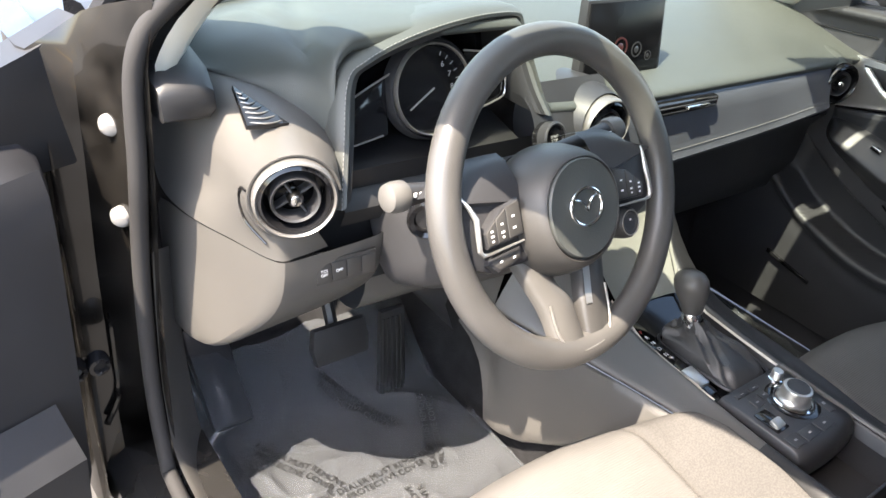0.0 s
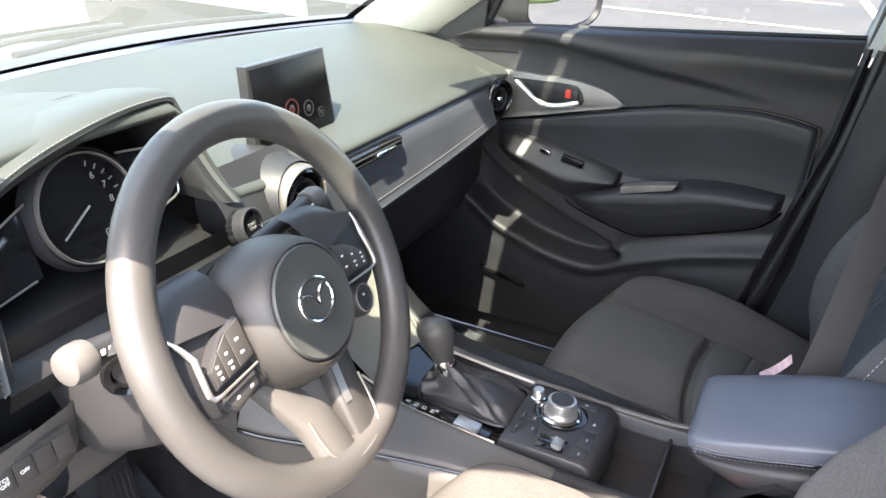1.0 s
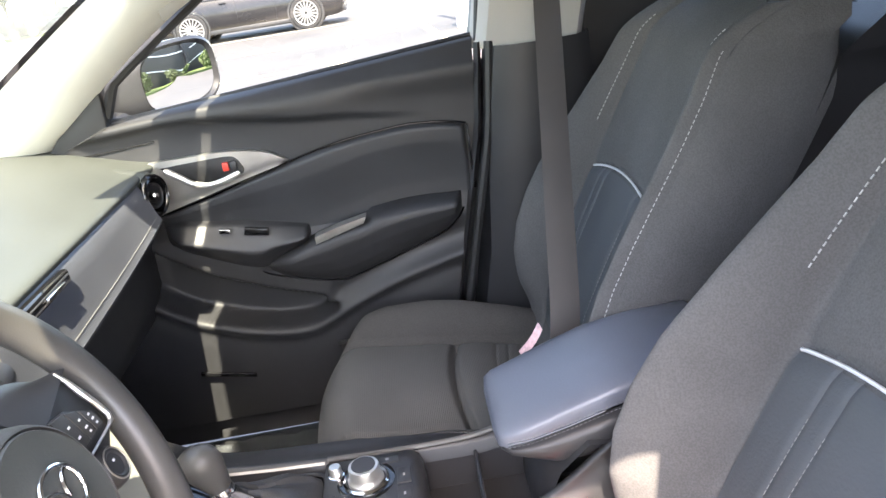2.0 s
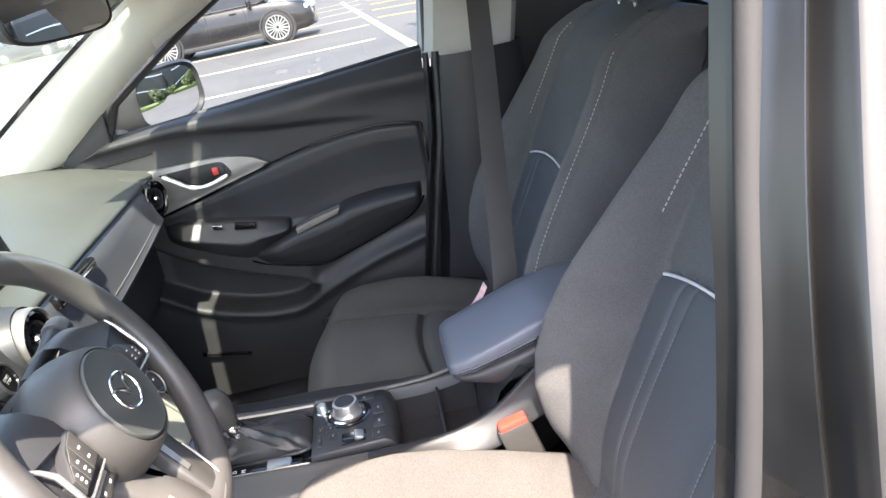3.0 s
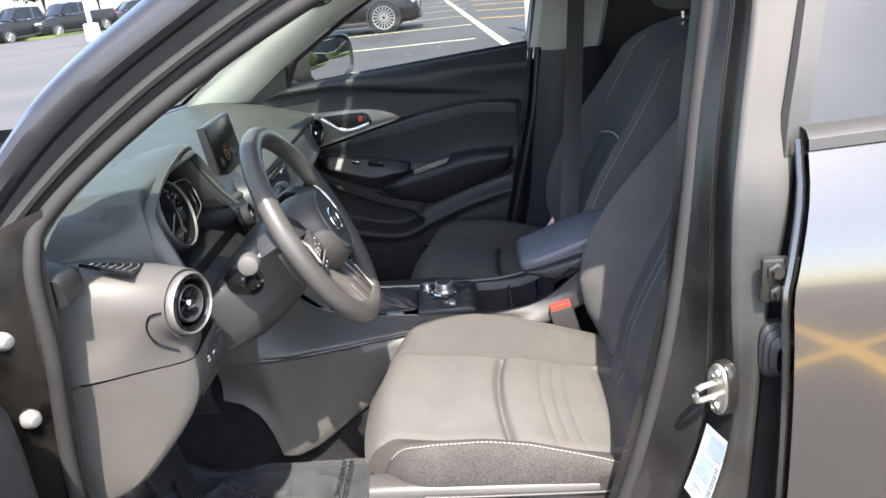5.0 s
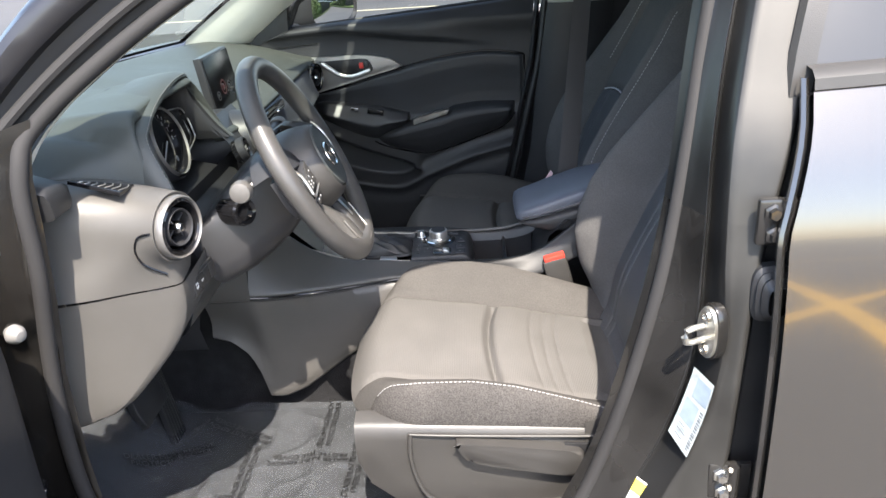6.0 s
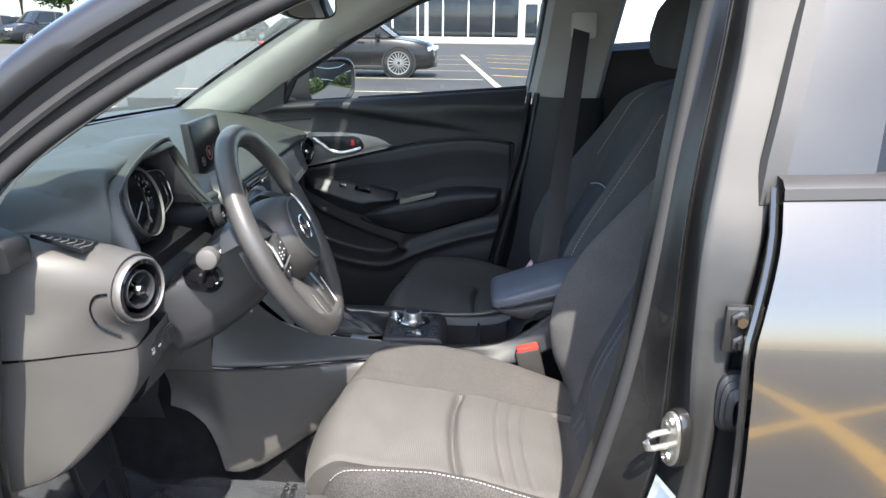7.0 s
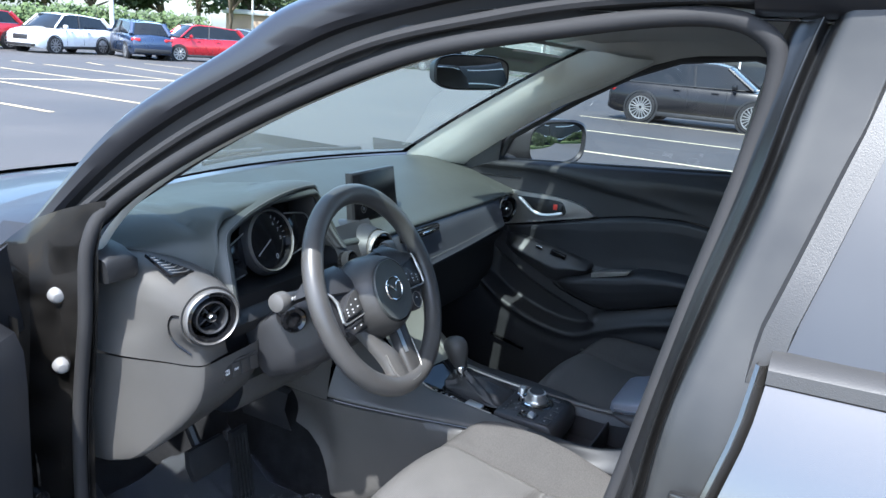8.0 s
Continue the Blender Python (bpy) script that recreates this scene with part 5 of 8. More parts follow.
# sunken shifter bay
part("bay_floor", loft([[(-0.080, y, z), (0.090, y, z)] for y, z in ((0.13, 0.640), (0.05, 0.596), (-0.11, 0.590))]), GLOSSBLACK, cons, "gloss black shifter bay")
for x_ in (-0.079, 0.090):
    part("bay_rim", loft([[(x_ - 0.003, y, z), (x_, y, z + 0.003), (x_ + 0.003, y, z)] for y, z in ((0.12, 0.648), (0.04, 0.618), (-0.03, 0.612), (-0.105, 0.608))]), SATIN_D, cons, "satin bay edge")
rows = []
for k, (s, h) in enumerate(((1.0, 0.0), (0.97, 0.012), (0.84, 0.022), (0.62, 0.027), (0.44, 0.033), (0.32, 0.041), (0.25, 0.052))):
    r = []
    for i in range(56):
        q = 2 * math.pi * i / 56
        c, sn = math.cos(q), math.sin(q)
        e = 0.35 if k < 3 else 0.8
        on_ = 1 if 0 < k < 6 else 0
        wob = 1 + 0.075 * math.sin(5 * q + 1.3 * k + 1.6 * math.sin(2 * q)) * on_
        lift = 0.0055 * math.sin(4 * q + 2.1 * k) * on_ + 0.004 * math.sin(9 * q - 1.1 * k) * on_
        r.append((0.022 - 0.010 * (k / 6) + 0.052 * s * wob * math.copysign(abs(c) ** e, c), -0.028 + 0.050 * (k / 6) ** 0.8 + 0.076 * s * wob * math.copysign(abs(sn) ** e, sn), 0.600 + h + lift))
    rows.append(r)
BOOT = surf("black_boot_leather", (0.030, 0.029, 0.029), 0.42, grain=300, bump=0.4, mottle=25, amount=0.2)
shift = thing("gear_selector", "black leather gear selector with a chrome collar", "gear lever")
subsurf(part("shift_boot", loft(rows, True), BOOT, shift, "creased black leather boot"), 1)
part("boot_frame", tube([(0.022 + 0.056 * math.copysign(abs(math.cos(q)) ** 0.3, math.cos(q)), -0.028 + 0.080 * math.copysign(abs(math.sin(q)) ** 0.3, math.sin(q)), 0.602) for q in (2 * math.pi * k / 40 for k in range(40))], 0.003, 6, ring=True), PLASTIC_D, shift, "dark boot frame")
base = Vector((0.012, 0.020, 0.640))
axis = Vector((-0.06, 0.25, 1)).normalized()
AM = Matrix.Translation(base) @ axis.to_track_quat("Z", "Y").to_matrix().to_4x4()
part("shift_collar", lathe([(0.0130, -0.010), (0.0165, -0.006), (0.0172, 0.002), (0.0172, 0.016), (0.0160, 0.020), (0.0140, 0.021)], 28, AM), CHROME, shift, "chrome shift collar")
part("shift_knob", loft([[AM @ Vector((sx_ * math.cos(q), oy + sy_ * math.sin(q), h)) for q in (2 * math.pi * k / 28 for k in range(28))] for h, sx_, sy_, oy in ((0.014, 0.0150, 0.0150, 0), (0.022, 0.0165, 0.0170, 0), (0.036, 0.0190, 0.0215, -0.001), (0.052, 0.0225, 0.0265, -0.002), (0.066, 0.0245, 0.0290, -0.003), (0.076, 0.0240, 0.0285, -0.004), (0.085, 0.0200, 0.0240, -0.005), (0.091, 0.0120, 0.0150, -0.005), (0.093, 0.002, 0.003, -0.005))], True, True), RIM_M, shift, "black leather shift knob")
part("shift_button", prism(super_ring(0.012, 0.0075, 0.0075, 18), 0.003, AM @ Matrix.Translation((-0.0165, -0.010, 0.0800)) @ Matrix.Rotation(-0.85, 4, "Y"), 0.001), CHROME, shift, "bright shift button")
ind = part("gear_indicator", prism([(-0.016, -0.092), (0.016, -0.092), (0.016, 0.085), (-0.016, 0.085)], 0.003, Matrix.Translation((-0.058, 0.004, 0.604)) @ Matrix.Rotation(0.10, 4, "X"), 0.001), GLOSSBLACK, cons, "gloss black gear indicator strip")
for i, ch in enumerate("PRNDM"):
    lettering("gear_letter", ch, Matrix.Translation((-0.058, 0.062 - i * 0.014, 0.6138 - i * 0.0014)) @ Matrix.Rotation(0.10, 4, "X"), 0.010, RED if i == 0 else WHITE, ind)
part("mode_switch", rbox((-0.056, -0.052, 0.604), (0.026, 0.040, 0.008), 0.003, m=Matrix.Rotation(0.10, 4, "X")), SATIN, cons, "bright drive mode switch")

# rotary control panel with a rounded rear lip
CPT = 0.614
rows = []
for y, dz in ((-0.106, -0.012), (-0.108, -0.002), (-0.112, 0.0), (-0.17, 0.0), (-0.228, 0.001), (-0.238, -0.002), (-0.246, -0.010), (-0.250, -0.024), (-0.250, -0.045)):
    bow_ = 0.006 * (1 if y < -0.2 else 0)
    rows.append([(x, y - bow_ * (1 - ((x - 0.006) / 0.076) ** 2), CPT + dz + ez) for x, ez in ((-0.070, -0.020), (-0.070, -0.003), (-0.067, 0.0), (-0.03, 0.0), (0.006, 0.0), (0.05, 0.0), (0.080, 0.0), (0.083, -0.003), (0.083, -0.020))])
cp = part("control_panel", loft(rows), PLASTIC_D, cons, "dark control panel", smooth=50)
KM = Matrix.Translation((0.027, -0.170, CPT))
knob = part("command_knob", lathe([(0.026, 0.0), (0.026, 0.006), (0.0235, 0.008), (0.0222, 0.012), (0.0222, 0.024), (0.0212, 0.0265), (0.018, 0.0272), (0.0, 0.0262)], 40, KM), SATIN, cons, "silver rotary command knob")
part("knob_ring", lathe([(0.032, -0.002), (0.033, 0.003), (0.030, 0.005), (0.028, 0.002)], 40, KM), CHROME, knob, "chrome knob ring")
part("knob_top", lathe([(0.0175, 0.0274), (0.017, 0.0287), (0.0, 0.0290)], 32, KM), PLASTIC_D, knob, "dark knob top")
part("knob_well", lathe([(0.042, 0.0004), (0.040, 0.0014), (0.033, 0.0008)], 40, KM), GLOSSBLACK, knob, "gloss black ring round the knob")
VM = Matrix.Translation((0.048, -0.126, CPT))
vk = part("volume_knob", lathe([(0.0105, -0.002), (0.0100, 0.004), (0.0090, 0.006), (0.0090, 0.015), (0.0078, 0.017), (0, 0.017)], 24, VM), SATIN, cons, "small silver volume knob")
part("volume_base", lathe([(0.0125, 0.0), (0.0120, 0.003), (0.0095, 0.004)], 24, VM), CHROME, vk, "chrome volume knob base")
for x, y, w, d in ((-0.036, -0.122, 0.030, 0.008), (-0.006, -0.122, 0.022, 0.008), (-0.030, -0.145, 0.020, 0.016), (-0.006, -0.140, 0.016, 0.014), (-0.050, -0.222, 0.026, 0.022), (-0.016, -0.224, 0.034, 0.020), (0.024, -0.224, 0.034, 0.020), (0.064, -0.200, 0.016, 0.034)):
    k = part("panel_button", rbox((x, y, CPT + 0.0008), (w, d, 0.003), 0.001), PLASTIC_D, cp)
    part("button_symbol", rbox((x, y, CPT + 0.0026), (min(w, 0.02) * 0.28, d * 0.14, 0.0006), 0), GREYMARK, cp)
part("brake_recess", rbox((-0.046, -0.180, CPT + 0.0006), (0.030, 0.042, 0.003), 0.002), GLOSSBLACK, cp, "gloss black recess")
part("brake_switch", rbox((-0.046, -0.189, CPT + 0.004), (0.022, 0.016, 0.008), 0.003, m=Matrix.Rotation(0.3, 4, "X")), SATIN, cp, "bright parking brake switch")

# storage tray behind it
part("tray", loft([[(-0.078, y, 0.600), (-0.074, y, 0.53), (0.086, y, 0.53), (0.090, y, 0.600)] for y in (-0.245, -0.40)]), PLASTIC_D, cons, "deep dark storage tray")
part("tray_divider", rbox((0.006, -0.330, 0.562), (0.158, 0.005, 0.058), 0.002), PLASTIC_D, cons, "tray divider")
part("tray_back", loft([[(-0.078, y, z), (0.09, y, z)] for y, z in ((-0.40, 0.53), (-0.405, 0.60), (-0.43, 0.655), (-0.47, 0.69), (-0.75, 0.66))]), PLASTIC_D, cons, "dark tray back wall")
part("tray_rail", tube(catmull([(0.092, -0.11, 0.612), (0.091, -0.25, 0.609), (0.090, -0.34, 0.614), (0.090, -0.40, 0.635), (0.088, -0.46, 0.68)], 20), 0.0045, 8), PLASTIC, cons, "slim rail along the tray")

# armrest lid
ARMLEA = surf("armrest_leatherette", (0.105, 0.115, 0.142), 0.36, grain=350, bump=0.25, mottle=10, amount=0.10)
ar = thing("armrest", "blue-grey leatherette armrest lid with a double sewn seam", "armrest")


def arm_ring(y, w, z0, z1, e=0.45, cx=0.030):
    out = []
    for k in range(40):
        q = 2 * math.pi * k / 40
        c, s = math.cos(q), math.sin(q)
        out.append((cx + w * math.copysign(abs(c) ** e, c), y + 0.10 * (z1 - z0) * (1 if s < 0 else -1) * abs(s), (z0 + z1) / 2 + (z1 - z0) / 2 * math.copysign(abs(s) ** e, s)))
    return out


PADR = ((-0.357, 0.060, 0.688, 0.700), (-0.360, 0.076, 0.683, 0.706), (-0.370, 0.083, 0.680, 0.712), (-0.40, 0.086, 0.684, 0.722), (-0.45, 0.088, 0.697, 0.740), (-0.51, 0.089, 0.715, 0.759), (-0.58, 0.089, 0.727, 0.770), (-0.66, 0.088, 0.730, 0.772), (-0.672, 0.074, 0.738, 0.764))
part("armrest_pad", loft([arm_ring(*r) for r in PADR], True, True), ARMLEA, ar, "blue-grey padded lid", smooth=60)
part("armrest_base", loft([arm_ring(y, w, z0, z1, 0.5) for y, w, z0, z1 in ((-0.362, 0.072, 0.677, 0.686), (-0.375, 0.085, 0.672, 0.686), (-0.40, 0.091, 0.664, 0.692), (-0.432, 0.096, 0.652, 0.704), (-0.47, 0.097, 0.652, 0.714), (-0.52, 0.098, 0.665, 0.726), (-0.66, 0.098, 0.66, 0.736))], True, True), PLASTIC_D, ar, "dark armrest base", smooth=60)
SEWN = surf("dark_thread", (0.20, 0.20, 0.21), 0.7, mottle=200, amount=0.15)
for dz in (0.0075, 0.0165):
    stitches("armrest_stitching", [(0.030 - w - 0.0006, y, z0 + dz) for y, w, z0, z1 in PADR[2:8]], ar, 0.006, 0.0005, mat=SEWN)
part("armrest_seam", tube([(0.030 - w + 0.0002, y, z0 + 0.012) for y, w, z0, z1 in PADR[2:8]], 0.0014, 6), GLOSSBLACK, ar, "dark double seam")

# ---- seats ----
BUMP_V = ((0.0, 0.012), (0.08, 0.022), (0.25, 0.048), (0.45, 0.064), (0.6, 0.064), (0.8, 0.050), (0.9, 0.040), (1.0, 0.030))
CUSH_E = 0.965                                            # the sewn upper edge of the bolsters


def cushion_z(u, v):
    """Height of the cushion; u across -1..1, v from front 0 to rear 1."""
    a = abs(u)
    z = 0.598 - 0.088 * v
    z += float(np.interp(v, [b[0] for b in BUMP_V], [b[1] for b in BUMP_V])) * math.exp(-((a - 0.97) / 0.21) ** 2)
    z -= 0.009 * math.exp(-((a - 0.64) / 0.025) ** 2) * smooth_step((v - 0.02) / 0.08)
    z += 0.010 * math.cos(min(1.0, a / 0.64) * math.pi / 2)
    if a < 0.64:
        crease = 0.525 + 0.030 * (a / 0.64) ** 2
        k = 1 - max(0.0, a - 0.58) / 0.06
        z -= 0.017 * math.exp(-((v - crease) / 0.016) ** 2) * k
        z += 0.014 * math.exp(-((v - crease - 0.09) / 0.085) ** 2) * (1 - (a / 0.64) ** 2 * 0.5) * k
        z += 0.009 * math.exp(-((v - crease + 0.09) / 0.08) ** 2) * (1 - (a / 0.64) ** 2 * 0.5) * k
        if v > crease + 0.02:
            for q in (0.165, 0.215, 0.265):
                z -= 0.0030 * math.exp(-((v - crease - q) / 0.007) ** 2) * k
        if a < 0.56 and v > 0.90:
            z -= 0.012 * smooth_step((v - 0.90) / 0.08)
    if v < 0.16:
        z -= 0.075 * ((0.16 - v) / 0.16) ** 2.2
    return z


def cushion_x(u, v):
    return 0.250 * u * (1 - 0.16 * (max(0.0, 0.26 - v) / 0.26) ** 2 * abs(u) ** 2)


def cushion_y(u, v):
    return -0.008 - 0.512 * v - 0.055 * abs(u) ** 3.2 * (1 - v) ** 3


def cushion_pt(u, v, up=0.0):
    return Vector((cushion_x(u, v), cushion_y(u, v), cushion_z(u, v) + up))


def cushion_patch(u0, u1, v0, v1, nu, nv):
    return loft([[cushion_pt(u, v) for u in np.linspace(u0, u1, nu)] for v in np.linspace(v0, v1, nv)])


def seam_u(w):
    """Half width of the sewn insert: narrow above, wider at the seat."""
    return 0.70 - 0.03 * w + 0.02 * w * w


def pipe_w(u):
    return 0.520 + 0.040 * (1 - (u / 0.66) ** 2)


RIDGE = ((0.50, 0.0), (0.55, 0.030), (0.60, 0.058), (0.68, 0.096), (0.74, 0.112), (0.80, 0.115), (0.86, 0.107), (0.92, 0.090), (0.98, 0.072), (1.05, 0.052), (1.13, 0.040), (1.18, 0.034))


def back_y(u, w, k=1.0):
    """The backrest's face along the car; w up 0..1, k: how far the bolster stands out."""
    a = abs(u)
    z = 0.535 + 0.625 * w
    y = -0.672 - 0.45 * (z - 0.86)
    y -= 0.020 * math.exp(-(w / 0.10) ** 2)
    y += 0.010 * math.sin(min(1.0, w / 0.5) * math.pi) * (1 - min(1.0, a / 0.7) ** 2)
    y += k * float(np.interp(z, [r[0] for r in RIDGE], [r[1] for r in RIDGE])) * smooth_step((a - seam_u(w) + 0.05) / 0.30) ** 0.8
    y -= 0.009 * math.exp(-((a - seam_u(w)) / 0.030) ** 2)
    if a > 0.93:
        y -= 0.030 * ((a - 0.93) / 0.07) ** 2
    f = max(0.0, min(1.0, (seam_u(w) - a) / 0.04))
    y -= 0.007 * math.exp(-((w - pipe_w(a)) / 0.018) ** 2) * f
    if w < pipe_w(a):
        y += 0.004 * f
        for q in (0.30, 0.42):
            y -= 0.003 * math.exp(-((a - q) / 0.012) ** 2) * f
    if w > 0.90:
        y -= 0.07 * ((w - 0.90) / 0.10) ** 2
    return y


def back_x(u, w):
    half = 0.258 * (1 + 0.03 * math.sin(min(1.0, w / 0.6) * math.pi) - 0.04 * w - 0.26 * max(0.0, (w - 0.50) / 0.50) ** 1.6)
    return half * u


BOLSTER = surf("cushion_bolster_cloth", (0.064, 0.060, 0.056), 0.93, grain=420, bump=0.5, mottle=10, amount=0.12, spec=0.2, speck=0.12)
LUMBAR = surf("lumbar_leatherette", (0.060, 0.063, 0.068), 0.62, grain=260, bump=0.4, mottle=10, amount=0.1)
VAL_PATH = ((-0.040, 0.556, 0.470), (-0.06, 0.556, 0.42), (-0.10, 0.554, 0.385), (-0.16, 0.551, 0.355), (-0.26, 0.545, 0.340), (-0.36, 0.540, 0.345), (-0.44, 0.534, 0.37), (-0.50, 0.530, 0.40))


def build_seat(name, label, slide=(0.0, 0.0), lift=(0.0, 0.0), ridge=(1.0, 1.0)):
    """slide: how far cushion and backrest are set along the car; lift: the same upwards; ridge: left and right bolster."""
    s = thing(name, label, "car seat", "front seats")
    low, high = Vector((0, slide[0], lift[0])), Vector((0, slide[1], lift[1]))

    def put(nm, bm, mat, lab="", by=low, smooth=35):
        for v in bm.verts:
            v.co += by
        return part(nm, bm, mat, s, lab, smooth=smooth)

    def back(u, w, f=0.0):
        return Vector((back_x(u, w), back_y(u, w, ridge[0] if u < 0 else ridge[1]) + f, 0.535 + 0.625 * w))

    def back_patch(u0, u1, w0, w1, nu, nw):
        return loft([[back(u, w) for u in np.linspace(u0, u1, nu)] for w in np.linspace(w0, w1, nw)])

    put("seat_cushion", cushion_patch(-0.64, 0.64, 0, 1.08, 40, 180), INSERT, "ribbed grey cushion insert")
    for k in (-1, 1):
        put("cushion_bolster", cushion_patch(0.64 * k, CUSH_E * k, 0, 1.08, 16, 74), BOLSTER, "dark cloth cushion bolster")
        put("cushion_seam", tube([cushion_pt(0.64 * k, v, 0.0004) for v in np.linspace(0.03, 0.98, 60)], 0.0006, 6), SIDECLOTH, "dark sewn insert seam")
        side = [cushion_pt(k * CUSH_E, v) for v in np.linspace(0, 1.08, 36)]
        rows = [side] + [[Vector((p.x + dx * k * min(1.0, 0.3 + 5 * i / 35), p.y + 0.006 * math.sin(f * math.pi) * max(0.0, 1 - i / 5), p.z + (0.525 - 0.022 * i / 35 - p.z) * f)) for i, p in enumerate(side)] for dx, f in ((0.007, 0.05), (0.013, 0.2), (0.017, 0.45), (0.017, 0.7), (0.011, 0.92), (0.0, 1.0))]
        put("cushion_side", loft(rows), SIDECLOTH, "dark textured cushion side", smooth=70)
        if k < 0:
            stitches("cushion_stitching", [p + low + Vector((0.003 * k, 0, 0.0006)) for p in side[2:]], s, 0.0075, 0.0008, mat=THREAD)
        rows = [[(0.225 * k, y, zt + 0.004), (0.252 * k, y, zt), (0.262 * k, y, zt - 0.006), (0.266 * k, y, zt - 0.03), (0.268 * k, y, (zt + zb) / 2), (0.263 * k, y, zb + 0.012), (0.245 * k, y, zb)] for y, zt, zb in VAL_PATH]
        put("seat_valance", loft(rows), VALANCE, "grey plastic seat valance", smooth=50)
        put("seat_rail", rbox((0.20 * k, -0.26, 0.295), (0.035, 0.56, 0.035), 0.004), STEEL, "steel seat rail")
    front = [[cushion_pt(u, 0) for u in np.linspace(-CUSH_E, CUSH_E, 24)]] + [[Vector((0.212 * u * (1 - 0.03 * k), -0.012 - 0.058 * abs(u) ** 3.2 - d, z)) for u in np.linspace(-1, 1, 24)] for k, d, z in ((0, -0.004, 0.505), (0, 0.004, 0.47), (1, 0.02, 0.43), (2, 0.07, 0.40))]
    put("cushion_front", loft(front), BOLSTER, "dark cloth cushion front", smooth=60)
    lever = [(p.x, p.y) for p in catmull([(0.213, 0.524, 0), (0.222, 0.528, 0), (0.30, 0.520, 0), (0.40, 0.507, 0), (0.424, 0.499, 0), (0.427, 0.480, 0), (0.425, 0.462, 0), (0.405, 0.455, 0), (0.33, 0.468, 0), (0.25, 0.486, 0), (0.228, 0.497, 0), (0.213, 0.524, 0)], 44)][:-1]
    part("height_lever", prism(lever, 0.022, frame_axes(Vector((-0.266, 0, 0)) + low, (0, -1, 0), (0, 0, 1)), 0.007, seg=4), VALANCE, s, "grey height lever paddle", smooth=60)
    # thin dark plate paints the shade behind the lever's end
    part("lever_shade", prism([(0.395, 0.512), (0.436, 0.508), (0.436, 0.436), (0.40, 0.440)], 0.0045, frame_axes(Vector((-0.268, 0, 0)) + low, (0, -1, 0), (0, 0, 1)), 0.001), DOORBLACK, s, "dark plate standing in for shade behind the lever")
    recess = catmull([(-0.267, -0.135, 0.537), (-0.2715, -0.133, 0.50), (-0.2725, -0.140, 0.45), (-0.271, -0.160, 0.405), (-0.267, -0.20, 0.385), (-0.267, -0.30, 0.378), (-0.268, -0.42, 0.392)], 40)
    put("valance_ridge", tube([Vector(p) for p in recess], 0.0045, 8, flat=0.8), VALANCE, "raised moulding line on the valance", smooth=60)
    put("valance_ridge", tube(catmull([(-0.267, -0.135, 0.537), (-0.2695, -0.20, 0.534), (-0.2695, -0.32, 0.528), (-0.268, -0.47, 0.520)], 20), 0.0035, 8, flat=0.8), VALANCE, "raised moulding line on the valance", smooth=60)
    put("valance_tail", loft([[(-0.262, y, zt), (-0.275, y - 0.002, (zt + zb) / 2), (-0.262, y, zb)] for y, zt, zb in ((-0.43, 0.545, 0.40), (-0.47, 0.556, 0.41), (-0.50, 0.558, 0.43), (-0.525, 0.548, 0.45))]), VALANCE, "grey recliner cover", smooth=60)

    put("backrest", back_patch(-0.74, 0.74, -0.08, 1, 130, 118), FABRIC, "dark cloth backrest", high)
    q_w = lambda q, r: r * (pipe_w(q * 0.62) - 0.010)
    put("lumbar_panel", loft([[back(q * (seam_u(q_w(q, r)) - 0.035), q_w(q, r), 0.0025) for q in np.linspace(-1, 1, 90)] for r in np.linspace(0.03, 1, 60)]), LUMBAR, "smooth leatherette lumbar panel", high)
    put("back_piping", tube([back(u, pipe_w(u), 0.0065) for u in np.linspace(-0.655, 0.655, 60)], 0.0023, 6), PIPING, "silver piping across the backrest", high)
    for k in (-1, 1):
        put("back_bolster", back_patch(0.74 * k, 1.0 * k, -0.08, 1, 26, 118), FABRIC, "dark cloth side bolster", high)
        edge = [back(k, w) for w in np.linspace(-0.08, 1, 34)]
        put("back_flank", loft([edge] + [[Vector((p.x + dx * k, max(p.y - dy, -0.80 - 0.2 * (p.z - 0.86) - 0.10), p.z - dz)) for p in edge] for dx, dy, dz in ((0.010, 0.018, 0.0), (0.012, 0.06, 0.005), (0.008, 0.13, 0.01), (-0.02, 0.19, 0.02))]), FABRIC, "dark cloth backrest flank", high, 60)
        stitches("back_stitching", [back(u * k, w, 0.0018) + high for u, w in ((seam_u(w_) + 0.045 + 0.02 * (w_ - 0.66), w_) for w_ in np.linspace(0.66, 0.955, 50))], s, 0.0085, 0.0010)
        stitches("bolster_stitching", [back(0.985 * k, w, 0.0012) + high + Vector((0.001 * k, 0, 0)) for w in np.linspace(0.03, 0.93, 90)], s, 0.0085, 0.0009)
        for q in (0.30, 0.42):
            stitches("lumbar_stitching", [back(q * k, w, 0.0032) + high for w in np.linspace(0.06, 0.46, 20)], s, 0.0075, 0.0006, mat=THREAD_D)
    put("back_shell", loft([[(back_x(u, w), min(back_y(1, w) - 0.19, back_y(0, w) - 0.05), 0.535 + 0.625 * w - 0.01) for u in np.linspace(-0.95, 0.95, 8)] for w in np.linspace(0, 1, 10)]), PLASTIC_D, "dark backrest shell", high)
